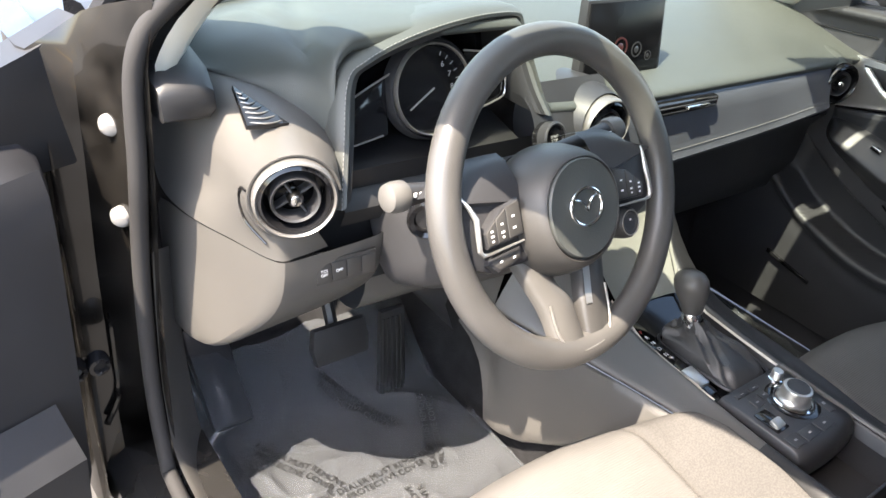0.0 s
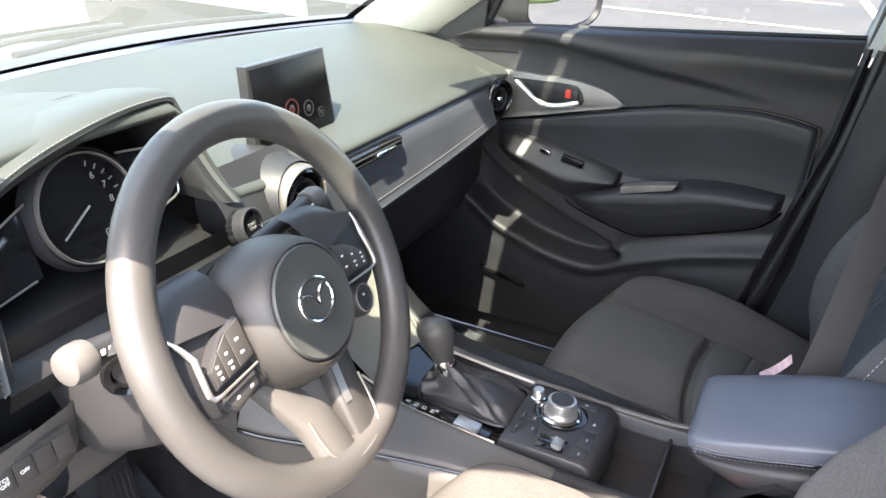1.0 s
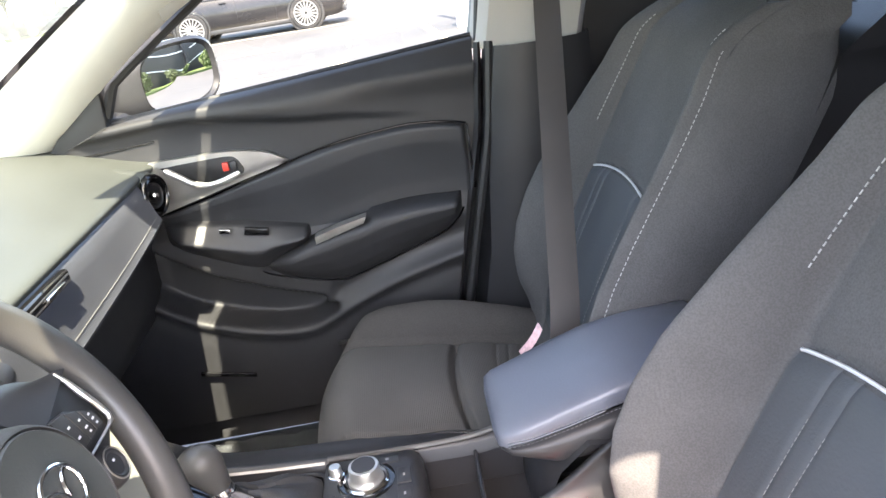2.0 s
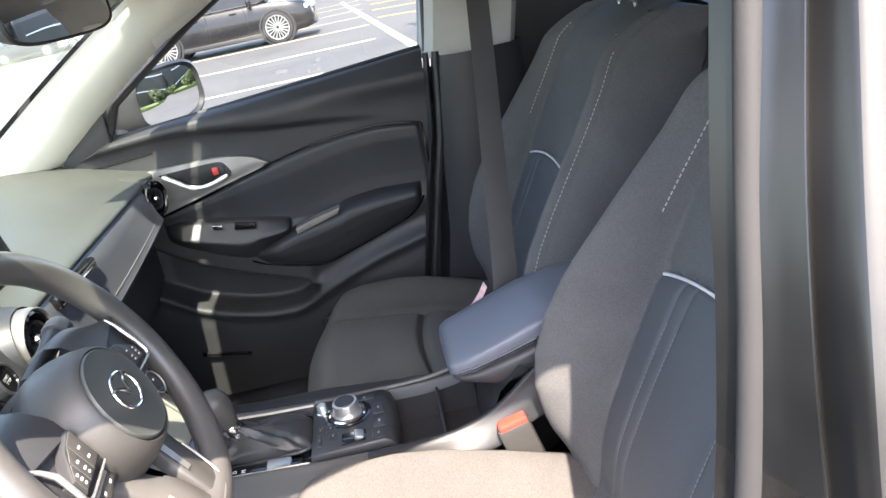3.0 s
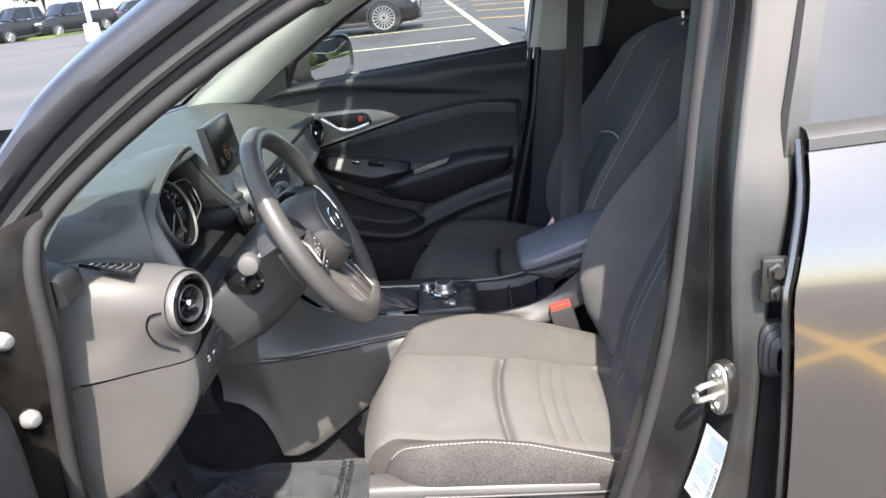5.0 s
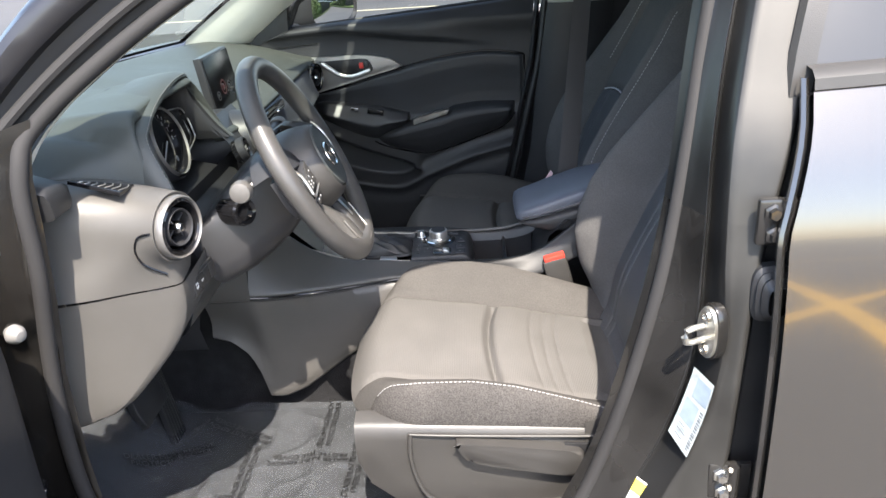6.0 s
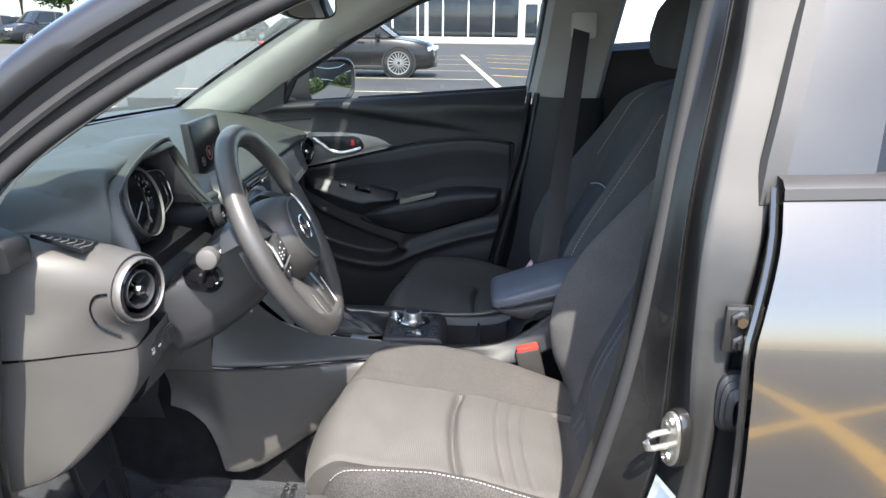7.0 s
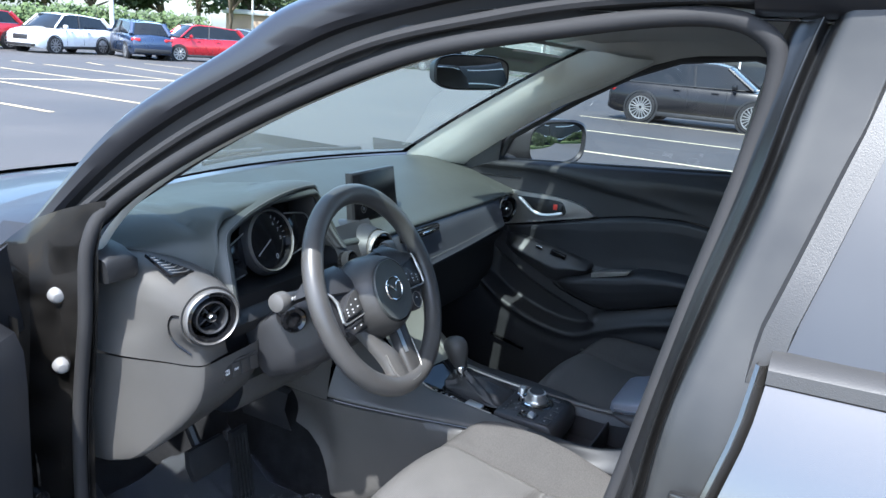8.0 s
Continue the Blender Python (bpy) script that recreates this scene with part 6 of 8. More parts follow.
    put("back_top", loft([[back(u, 1.0) for u in np.linspace(-1, 1, 16)], [(back_x(u, 1.0) * 0.97, back_y(u, 1.0) - 0.03, 1.168) for u in np.linspace(-1, 1, 16)], [(back_x(u, 1.0) * 0.94, back_y(u, 1.0) - 0.06, 1.168) for u in np.linspace(-1, 1, 16)], [(back_x(u, 1.0) * 0.9, -0.985, 1.14) for u in np.linspace(-1, 1, 16)]]), FABRIC, "dark backrest top", high, 60)
    rows = []
    for z, w, d, y in ((1.205, 0.085, 0.035, -0.860), (1.213, 0.118, 0.055, -0.857), (1.245, 0.132, 0.067, -0.852), (1.29, 0.136, 0.070, -0.852), (1.35, 0.132, 0.064, -0.86), (1.395, 0.112, 0.048, -0.875), (1.405, 0.08, 0.03, -0.88)):
        rows.append([(w * math.copysign(abs(math.cos(q)) ** 0.6, math.cos(q)), y + d * math.copysign(abs(math.sin(q)) ** 0.7, math.sin(q)), z) for q in (2 * math.pi * i / 28 for i in range(28))])
    put("head_restraint", loft(rows, True, True), FABRIC, "dark cloth head restraint", high)
    for k in (-1, 1):
        put("restraint_post", tube([(0.045 * k, -0.878, 1.11), (0.045 * k, -0.872, 1.23)], 0.006, 10), CHROME, "chrome head restraint post", high)
        put("post_collar", lathe([(0.014, 0), (0.013, 0.008), (0.008, 0.010)], 14, Matrix.Translation((0.045 * k, -0.876, 1.166))), PLASTIC_D, "dark post collar", high)
    return s


seat = build_seat("driver_seat", "sunlit grey cloth driver's seat with dark bolsters", ridge=(0.95, 1.15))
seat.location.x = -0.368
seat2 = build_seat("passenger_seat", "shaded dark cloth front passenger seat with silver piping", (-0.045, 0.012), (-0.036, -0.010), (0.72, 0.9))
seat2.location.x = 0.385
# ---- passenger door ----
pdoor = thing("passenger_door", "closed black passenger door with padded armrest and satin spear", "car door")
PM = frame_axes((0.70, 0, 0), (0, -1, 0), (0, 0, 1))      # local x runs rearwards, y up, z into the cabin


def dpt(y, z, d=0.0):
    return (0.70 - d, y, z)


def line_z(pts):
    c = catmull([(a, b, 0) for a, b in pts], 80)
    ys, zs = [-p.x for p in c], [p.y for p in c]
    return lambda y: float(np.interp(-y, ys, zs))


lip_z = line_z(((0.46, 0.78), (0.36, 0.705), (0.29, 0.655), (0.219, 0.606), (0.14, 0.574), (0.061, 0.552), (-0.024, 0.545), (-0.083, 0.566), (-0.108, 0.580), (-0.238, 0.630), (-0.358, 0.662), (-0.44, 0.680)))
scoop_z = line_z(((0.46, 0.86), (0.36, 0.83), (0.286, 0.785), (0.17, 0.712), (0.058, 0.660), (-0.06, 0.617), (-0.106, 0.592), (-0.44, 0.592)))
crease_z = line_z(((0.46, 1.02), (0.306, 1.028), (0.148, 1.036), (0.051, 1.026), (-0.077, 1.006), (-0.155, 0.998), (-0.233, 0.988), (-0.342, 0.972), (-0.47, 0.96)))


def door_x(y, z):
    """How far the panel stands into the cabin: belt roll, upper fold, scooped pocket and the sweeping lip below it."""
    d = 0.010 * math.exp(-((z - 1.05) / 0.03) ** 2) - 0.02 * max(0.0, (z - 1.06) / 0.06)
    zc = crease_z(y)
    d += 0.014 * smooth_step((z - zc + 0.004) / 0.014) * (1 - 0.9 * smooth_step((z - zc - 0.01) / 0.06)) * (1 - smooth_step((-y - 0.10) / 0.28))
    zl, zs = lip_z(y), scoop_z(y)
    d += 0.014 * smooth_step((0.80 - z) / 0.06)
    inside = smooth_step((y + 0.108) / 0.035) * (1 - smooth_step((y - 0.26) / 0.10))
    if zs > zl:
        d -= 0.062 * inside * smooth_step((z - zl) / 0.018) * smooth_step((zs - z) / 0.022)
    d += 0.014 * math.exp(-((z - zl + 0.008) / 0.016) ** 2)
    d += 0.004 * smooth_step((zl - 0.02 - z) / 0.05)
    d -= 0.010 * (1 - inside) * math.exp(-((z - zl - 0.04) / 0.025) ** 2)
    return d


def sill_z(y):
    return 1.048 + (0.29 - y) * 0.078 if y < 0.29 else 1.048 - (y - 0.29) * 0.35


def rear_y(z):
    return -0.350 - 0.24 * max(0.0, z - 0.50) ** 1.0 if z < 0.92 else -0.4508 - 0.12 * (z - 0.92)


rows = []
for f in np.linspace(0, 1, 150):
    row = []
    for g_ in np.linspace(0, 1, 130):
        y = 0.46 + (rear_y(0.35 + 0.73 * f) - 0.46) * g_
        z = 0.34 + (sill_z(y) - 0.34) * f
        row.append(dpt(y, z, door_x(y, z)))
    rows.append(row)
rows.append([(p[0] + 0.05, p[1], p[2] + 0.006) for p in rows[-1]])
PANELBLACK = surf("black_door_vinyl", (0.027, 0.027, 0.029), 0.45, spec=0.32, grain=600, bump=0.25, mottle=9, amount=0.12)
part("door_panel", loft(rows), PANELBLACK, pdoor, "black moulded door panel", smooth=80)
part("rear_edge", loft([[(0.70, rear_y(z) + 0.002, z), (0.69, rear_y(z) - 0.006, z), (0.70, rear_y(z) - 0.014, z), (0.74, rear_y(z) - 0.016, z)] for z in np.linspace(0.34, 1.10, 20)]), PLASTIC_D, pdoor, "dark door edge")


def pad(name, yz, d0, d1, mat, label, parent=pdoor, b=0.006):
    poly = [(-y, z) for y, z in yz]
    return part(name, prism(poly, d1 - d0, PM @ Matrix.Translation((0, 0, d0)), b, seg=6 if b > 0.01 else 3), mat, parent, label, smooth=50)


def curve2(pts, n):
    return [(p.x, p.y) for p in catmull([(a, b, 0) for a, b in pts], n)]


DOORPAD = surf("black_door_leatherette", (0.025, 0.026, 0.029), 0.45, spec=0.32, grain=350, bump=0.3, mottle=10, amount=0.12)
# satin spear with the inner handle
spear = curve2([(0.44, 0.972), (0.326, 0.969), (0.202, 0.968), (0.091, 0.968), (0.030, 0.963), (-0.022, 0.950), (-0.058, 0.928)], 24) + curve2([(-0.058, 0.926), (0.030, 0.906), (0.133, 0.880), (0.232, 0.856)], 10)[1:] + [(0.44, 0.82)]
sp = pad("door_spear", spear, 0.004, 0.018, SATIN, "satin silver spear trim")
well = curve2([(0.200, 0.955), (0.143, 0.957), (0.071, 0.958), (0.046, 0.952), (0.034, 0.930)], 12) + curve2([(0.034, 0.930), (0.040, 0.916), (0.087, 0.903), (0.135, 0.905), (0.168, 0.926)], 10)[1:]
pad("handle_well", well, 0.016, 0.0205, DOORBLACK, "black handle recess", sp, 0.001)
hp = catmull([(0.192, 0.951, 0), (0.165, 0.932, 0), (0.140, 0.914, 0), (0.110, 0.906, 0), (0.075, 0.911, 0), (0.042, 0.923, 0)], 18)
part("inner_handle", tube([dpt(p.x, p.y, 0.027) for p in hp], [0.004] + [0.0085] * 5 + [0.0075] * 11 + [0.0066, 0.005], 10, up=(1, 0, 0), flat=0.8), SATIN, sp, "bright satin inner door handle")
part("lock_tab", rbox(dpt(0.068, 0.938, 0.0225), (0.008, 0.013, 0.018), 0.002), RED, sp, "red lock tab")
part("lock_lever", rbox(dpt(0.052, 0.938, 0.0225), (0.009, 0.014, 0.020), 0.002), PLASTIC_D, sp, "dark lock lever")


# middle pad, switch plate and armrest: swelling surfaces between an upper and a lower line
def swell(name, top, low, y0, y1, profile, mat, label, ends=(0.03, 0.03)):
    tz, lz = line_z(top), line_z(low)
    rows = []
    fs, ds = [p[0] for p in profile], [p[1] for p in profile]
    for f in np.linspace(0, 1, 30):
        row = []
        for y in np.linspace(y0, y1, 90):
            zt, zb = tz(y), lz(y)
            edge = smooth_step(abs(y - y0) / ends[0]) ** 0.5 * smooth_step(abs(y - y1) / ends[1]) ** 0.5
            row.append(dpt(y, zt + (zb - zt) * f, -0.004 + (float(np.interp(f, fs, ds)) + 0.004) * edge))
        rows.append(row)
    return part(name, loft(rows), mat, pdoor, label, smooth=70)


PADTOP = [(0.24, 0.848), (0.222, 0.852), (0.122, 0.874), (0.034, 0.898), (-0.071, 0.925), (-0.174, 0.946), (-0.290, 0.957), (-0.347, 0.956), (-0.40, 0.949), (-0.438, 0.940)]
swell("middle_pad", PADTOP, [(0.24, 0.825), (0.18, 0.815), (0.076, 0.795), (-0.065, 0.762), (-0.12, 0.765), (-0.19, 0.780), (-0.213, 0.795), (-0.299, 0.803), (-0.438, 0.797)], 0.236, -0.432,
      ((0, 0.0), (0.03, 0.0085), (0.07, 0.0115), (0.25, 0.012), (0.55, 0.007), (0.8, 0.005), (1.0, 0.006)), DOORPAD, "dark padded middle panel", (0.02, 0.008))
part("pad_gap", tube([dpt(y, line_z(PADTOP)(y) + 0.001, 0.004) for y in np.linspace(0.23, -0.434, 40)], 0.0024, 6, up=(1, 0, 0)), GLOSSBLACK, pdoor, "dark seam round the middle panel")
part("pad_gap", tube([dpt(-0.435, z, 0.004) for z in np.linspace(0.94, 0.80, 8)], 0.0024, 6, up=(1, 0, 0)), GLOSSBLACK, pdoor, "dark seam round the middle panel")
A = swell("door_armrest", [(0.053, 0.706), (0.0, 0.728), (-0.046, 0.747), (-0.08, 0.760), (-0.14, 0.776), (-0.195, 0.788), (-0.213, 0.796), (-0.299, 0.804), (-0.405, 0.798)], [(0.053, 0.698), (0.028, 0.683), (-0.035, 0.662), (-0.109, 0.646), (-0.154, 0.650), (-0.276, 0.688), (-0.361, 0.720), (-0.397, 0.752), (-0.407, 0.775)], 0.052, -0.404,
          ((0, 0.008), (0.03, 0.036), (0.08, 0.052), (0.15, 0.060), (0.28, 0.062), (0.5, 0.054), (0.75, 0.038), (0.93, 0.022), (1.0, 0.010)), PANELBLACK, "dark moulded armrest", (0.09, 0.02))
S = swell("switch_plate", [(0.235, 0.826), (0.186, 0.831), (0.076, 0.815), (0.0, 0.800), (-0.068, 0.782)], [(0.235, 0.785), (0.21, 0.776), (0.133, 0.738), (0.05, 0.706), (0.0, 0.724), (-0.046, 0.742), (-0.07, 0.758)], 0.234, -0.072,
          ((0, 0.004), (0.05, 0.020), (0.12, 0.026), (0.45, 0.046), (0.54, 0.050), (0.60, 0.049), (0.8, 0.036), (1.0, 0.020)), PLASTIC_D, "grained switch plate", (0.05, 0.012))
pad("window_switch", [(0.060, 0.806), (0.012, 0.796), (0.014, 0.782), (0.064, 0.791)], 0.028, 0.040, GLOSSBLACK, "black window switch", S, 0.002)
pad("lock_knob", [(0.112, 0.812), (0.090, 0.808), (0.091, 0.800), (0.114, 0.804)], 0.028, 0.040, CHROME, "small bright knob", S, 0.001)
pad("pull_cup", curve2([(-0.082, 0.766), (-0.14, 0.782), (-0.196, 0.793)], 8) + [(-0.188, 0.779), (-0.082, 0.750)], 0.030, 0.0585, SATIN_D, "pale pull cup liner", A, 0.001)
part("arm_gap", tube([dpt(y, line_z([(0.053, 0.698), (0.028, 0.683), (-0.035, 0.662), (-0.109, 0.646), (-0.154, 0.650), (-0.276, 0.688), (-0.361, 0.720), (-0.397, 0.752), (-0.407, 0.775)])(y) - 0.001, 0.016) for y in np.linspace(0.05, -0.404, 40)], 0.0022, 6, up=(1, 0, 0)), GLOSSBLACK, pdoor, "dark seam below the armrest")
pad("pocket_slot", [(0.24, 0.475), (0.12, 0.450), (0.12, 0.458), (0.24, 0.484)], 0.030, 0.036, GLOSSBLACK, "dark pocket slot", b=0.0005)
part("crease_gap", tube([dpt(y, crease_z(y) - 0.026, 0.002) for y in np.linspace(0.44, 0.20, 14)], 0.0020, 6, up=(1, 0, 0)), GLOSSBLACK, pdoor, "dark seam")
# window: glass, sail cover, frame
g2 = part("door_glass", loft([[(0.745, y, sill_z(y) - 0.02), (0.66, y, 1.42)] for y in np.linspace(0.33, -0.52, 10)]), SIDEGLASS, pdoor, "clear side window")
g2.visible_shadow = False
part("sail_cover", prism([(-0.45, 0.975), (-0.285, 1.035), (-0.275, 1.145), (-0.30, 1.13), (-0.37, 1.06)], 0.03, PM @ Matrix.Translation((0, 0, -0.028)), 0.006), DOORBLACK, pdoor, "black sail cover")
part("window_frame", tube([(0.715, -0.485, 1.10), (0.69, -0.50, 1.22), (0.66, -0.515, 1.36), (0.648, -0.50, 1.41), (0.648, -0.44, 1.427), (0.645, -0.25, 1.405), (0.653, -0.12, 1.355), (0.672, 0.02, 1.278), (0.695, 0.14, 1.205), (0.712, 0.25, 1.135), (0.722, 0.285, 1.07)], 0.012, 8, up=(1, 0, 0)), RUBBER, pdoor, "black window frame seal")
part("belt_strip", tube([(0.735, 0.29, 1.053), (0.735, 0.0, 1.075), (0.735, -0.47, 1.112)], 0.006, 6), RUBBER, pdoor, "black belt strip")

# ---- passenger side mirror ----
MIRSHELL = surf("dark_mirror_shell", (0.022, 0.022, 0.024), 0.35, mottle=10, amount=0.1)
mir = thing("side_mirror", "grey door mirror with a silvered glass", "mirror")
MM = frame_axes((0.912, 0.172, 1.105), Vector((0.874, -0.486, 0)), (0.024, 0.044, 1))


def mring(sx, sy, z, e=0.62):
    out = []
    for k in range(32):
        q = 2 * math.pi * k / 32
        c, s = math.cos(q), math.sin(q)
        out.append(MM @ Vector((1.2 * sx * math.copysign(abs(c) ** e, c) + 0.012 * s + 0.95 * min(0.0, z), sy * math.copysign(abs(s) ** e, s), z)))
    return out


part("mirror_shell", loft([mring(0.050, 0.030, -0.150), mring(0.092, 0.055, -0.135), mring(0.110, 0.072, -0.095), mring(0.114, 0.080, -0.04), mring(0.108, 0.079, 0.0), mring(0.100, 0.072, 0.006), mring(0.094, 0.066, -0.004)], True, True), MIRSHELL, mir, "grey mirror shell")
part("mirror_glass", loft([mring(0.092, 0.064, -0.001), mring(0.05, 0.035, 0.0005), mring(0.001, 0.001, 0.001)], True), MIRROR, mir, "silvered mirror glass")
part("mirror_arm", tube([(0.745, 0.33, 1.05), (0.82, 0.28, 1.055), (0.92, 0.22, 1.07)], [0.035, 0.030, 0.030], 12, flat=0.5), PLASTIC_D, mir, "dark mirror arm")

# ---- right centre pillar and belt ----
bp = thing("centre_pillar", "right centre pillar with pale upper and dark lower trim", "pillar")
rows = []
for z, x, y0, y1 in ((1.085, 0.698, -0.480, -0.690), (1.15, 0.682, -0.492, -0.70), (1.25, 0.660, -0.508, -0.715), (1.36, 0.638, -0.520, -0.735), (1.44, 0.612, -0.53, -0.75)):
    rows.append([(x + 0.06, y0 + 0.02, z), (x + 0.01, y0 + 0.006, z), (x - 0.012, y0 - 0.012, z), (x - 0.018, (y0 + y1) / 2, z), (x - 0.012, y1 + 0.012, z), (x + 0.01, y1 - 0.004, z), (x + 0.06, y1 - 0.01, z)])
# headliner grey instead of the pale trim colour puts its shade in
part("upper_trim", loft(rows), HEADLINER, bp, "upper pillar trim greyed for shade")
rows = []
for z, x, y0, y1 in ((0.34, 0.70, -0.385, -0.72), (0.50, 0.695, -0.425, -0.70), (0.65, 0.69, -0.455, -0.70), (0.80, 0.685, -0.47, -0.70), (0.95, 0.680, -0.49, -0.70), (1.09, 0.672, -0.512, -0.695)):
    rows.append([(x + 0.06, y0 + 0.02, z), (x + 0.0, y0 + 0.004, z), (x - 0.022, y0 - 0.03, z), (x - 0.028, (y0 + y1) / 2, z), (x - 0.02, y1 + 0.02, z), (x + 0.0, y1 - 0.004, z), (x + 0.06, y1 - 0.01, z)])
part("lower_trim", loft(rows), PLASTIC_D, bp, "dark lower pillar trim")
part("pillar_seal", tube([(0.688, rear_y(z) - 0.028, z) for z in np.linspace(0.36, 1.1, 12)], 0.010, 8), RUBBER, bp, "dark pillar seal")
TAG = surf("pink_white_tag", (0.65, 0.42, 0.42), 0.6, mottle=120, amount=0.3)
belt = thing("seat_belt", "grey seat belt fastened across the passenger seat", "seat belt")


def ribbon(pts, w, wd, n=30, t=0.0012):
    c = catmull(pts, n)
    wd = Vector(wd).normalized() * w / 2
    return loft([[p - wd, p + wd, p + wd + Vector((-t, t, 0)), p - wd + Vector((-t, t, 0)), p - wd] for p in c])


part("belt_webbing", ribbon([(0.622, -0.615, 1.29), (0.47, -0.577, 1.085), (0.309, -0.537, 0.892), (0.177, -0.502, 0.714), (0.14, -0.47, 0.60)], 0.048, (0.12, -1, -0.1)), BELT, belt, "grey-brown belt webbing")
part("belt_tag", ribbon([(0.19, -0.465, 0.72), (0.185, -0.450, 0.70), (0.19, -0.43, 0.675)], 0.018, (1, 0.2, 0.3), 8), TAG, belt, "small pink and white tag")
part("belt_guide", rbox((0.628, -0.62, 1.30), (0.022, 0.075, 0.075), 0.009), PILLAR, belt, "pale belt guide")
part("belt_tongue", rbox((0.145, -0.472, 0.60), (0.012, 0.055, 0.03), 0.004), PLASTIC_D, belt, "dark belt tongue")

# driver's buckle
bk = thing("belt_buckle", "black belt buckle with a red release button", "buckle")
BKM = Matrix.Rotation(radians(-14), 4, "X")
part("buckle_body", rbox((-0.108, -0.446, 0.572), (0.026, 0.056, 0.085), 0.007, m=BKM), VALANCE, bk, "grained buckle body")
part("release_button", rbox((-0.108, -0.437, 0.614), (0.022, 0.048, 0.014), 0.003, m=BKM), RED, bk, "red release button")
part("buckle_stalk", tube([(-0.108, -0.453, 0.54), (-0.112, -0.47, 0.46)], 0.010, 8), PLASTIC_D, bk, "dark buckle stalk")
bk2 = copy_thing(bk, pose(0.24, -0.03, -0.02))
bk2.name = "belt_buckle"

# ---- rear view mirror, stickers, wiper ----
rv = thing("rear_view_mirror", "black framed interior mirror below the roof", "mirror")
RM = frame_axes((-0.018, 0.040, 1.347), Vector((0.965, -0.26, 0)), (0, 0.05, 1))


def rring(sx, sy, z, e=0.55):
    return [RM @ Vector((sx * math.copysign(abs(math.cos(q)) ** e, math.cos(q)), sy * math.copysign(abs(math.sin(q)) ** e, math.sin(q)), z)) for q in (2 * math.pi * k / 36 for k in range(36))]


part("mirror_case", loft([rring(0.065, 0.018, -0.034), rring(0.108, 0.030, -0.024), rring(0.119, 0.037, 0.0), rring(0.117, 0.036, 0.004), rring(0.113, 0.033, 0.002)], True, True), PLASTIC_D, rv, "black mirror case")
part("mirror_face", loft([rring(0.113, 0.033, 0.0025), rring(0.05, 0.012, 0.003), rring(0.001, 0.001, 0.003)], True), MIRROR, rv, "silvered interior mirror")
part("mirror_stem", tube([(-0.012, 0.065, 1.352), (-0.008, 0.09, 1.385), (0.0, 0.115, 1.405)], 0.010, 10), PLASTIC_D, rv, "dark mirror stem")
st = thing("windscreen_sticker", "pale windscreen sticker with unreadable white marks", "sticker")
STK = surf("green_grey_sticker", (0.20, 0.25, 0.21), 0.5, mottle=8, amount=0.15)
part("sticker_sheet", loft([[ws(u, v) - Vector((0, 0.005, 0.005)) for u in np.linspace(0.36, 0.95, 10)] for v in (0.77, 0.85, 0.925)]), STK, st, "green-grey sticker film")
part("sticker_edge", loft([[ws(u, v) - Vector((0, 0.006, 0.006)) for u in np.linspace(0.55, 0.94, 8)] for v in (0.912, 0.928)]), WHITE, st, "white sticker edge")
for i in range(9):
    u = 0.44 + i * 0.042
    part("sticker_mark", loft([[ws(u + du, v) - Vector((0, 0.007, 0.007)) for du in (0.0, 0.026 + 0.004 * (i % 3))] for v in (0.845, 0.865)]), GREYMARK, st)
wp = thing("windscreen_wiper", "black wiper resting on the windscreen", "wiper")
part("wiper_blade", tube(catmull([(-0.12, 0.735, 1.062), (0.08, 0.755, 1.064), (0.30, 0.735, 1.062), (0.50, 0.685, 1.058)], 20), 0.006, 8), RUBBER, wp, "black wiper blade")
part("wiper_arm", tube(catmull([(-0.30, 0.80, 1.04), (-0.1, 0.775, 1.075), (0.12, 0.76, 1.075)], 12), [0.009] * 6 + [0.006] * 7, 8), PLASTIC_D, wp, "black wiper arm")

# ---- pedals and floor ----
ped = thing("pedals", "black rubber pedals in the driver's footwell", "pedals")
m = frame_axes((-0.285, 0.455, 0.355), (1, 0, 0), (-0.12, 0.12, 1))
acc = part("accelerator", prism([(-0.028, -0.115), (0.038, -0.115), (0.030, 0.12), (-0.024, 0.12)], 0.012, m, 0.004), RUBBER, ped, "tall ribbed accelerator pedal")
for i in range(5):
    part("pedal_rib", prism([(-0.020 + i * 0.0115, -0.10), (-0.015 + i * 0.0115, -0.10), (-0.0165 + i * 0.0098, 0.105), (-0.021 + i * 0.0098, 0.105)], 0.003, m @ Matrix.Translation((0, 0, 0.012)), 0.001), RUBBER_L, acc)
m = frame_axes((-0.425, 0.42, 0.482), (1, 0, 0), (0, 0.35, 1))
part("brake_pedal", prism([(-0.052, -0.034), (0.052, -0.034), (0.058, 0.0), (0.050, 0.034), (-0.050, 0.034), (-0.058, 0.0)], 0.016, m, 0.005), RUBBER, ped, "wide brake pedal")
part("pedal_arm", tube([(-0.425, 0.44, 0.49), (-0.42, 0.50, 0.58), (-0.41, 0.52, 0.72)], 0.012, 8), DOORBLACK, ped, "dark pedal arm")
part("foot_rest", rbox((-0.60, 0.56, 0.36), (0.08, 0.20, 0.03), 0.01, m=Matrix.Rotation(0.7, 4, "X")), PLASTIC_D, ped, "dark foot rest")

FILM = surf("crumpled_clear_film", (0.100, 0.107, 0.116), 0.16, mottle=5, amount=0.25, coat=0.6)
FILM.node_tree.nodes["Principled BSDF"].inputs["Alpha"].default_value = 0.46
matt = thing("floor_mat", "black carpet floor mat in the footwell", "floor mat")
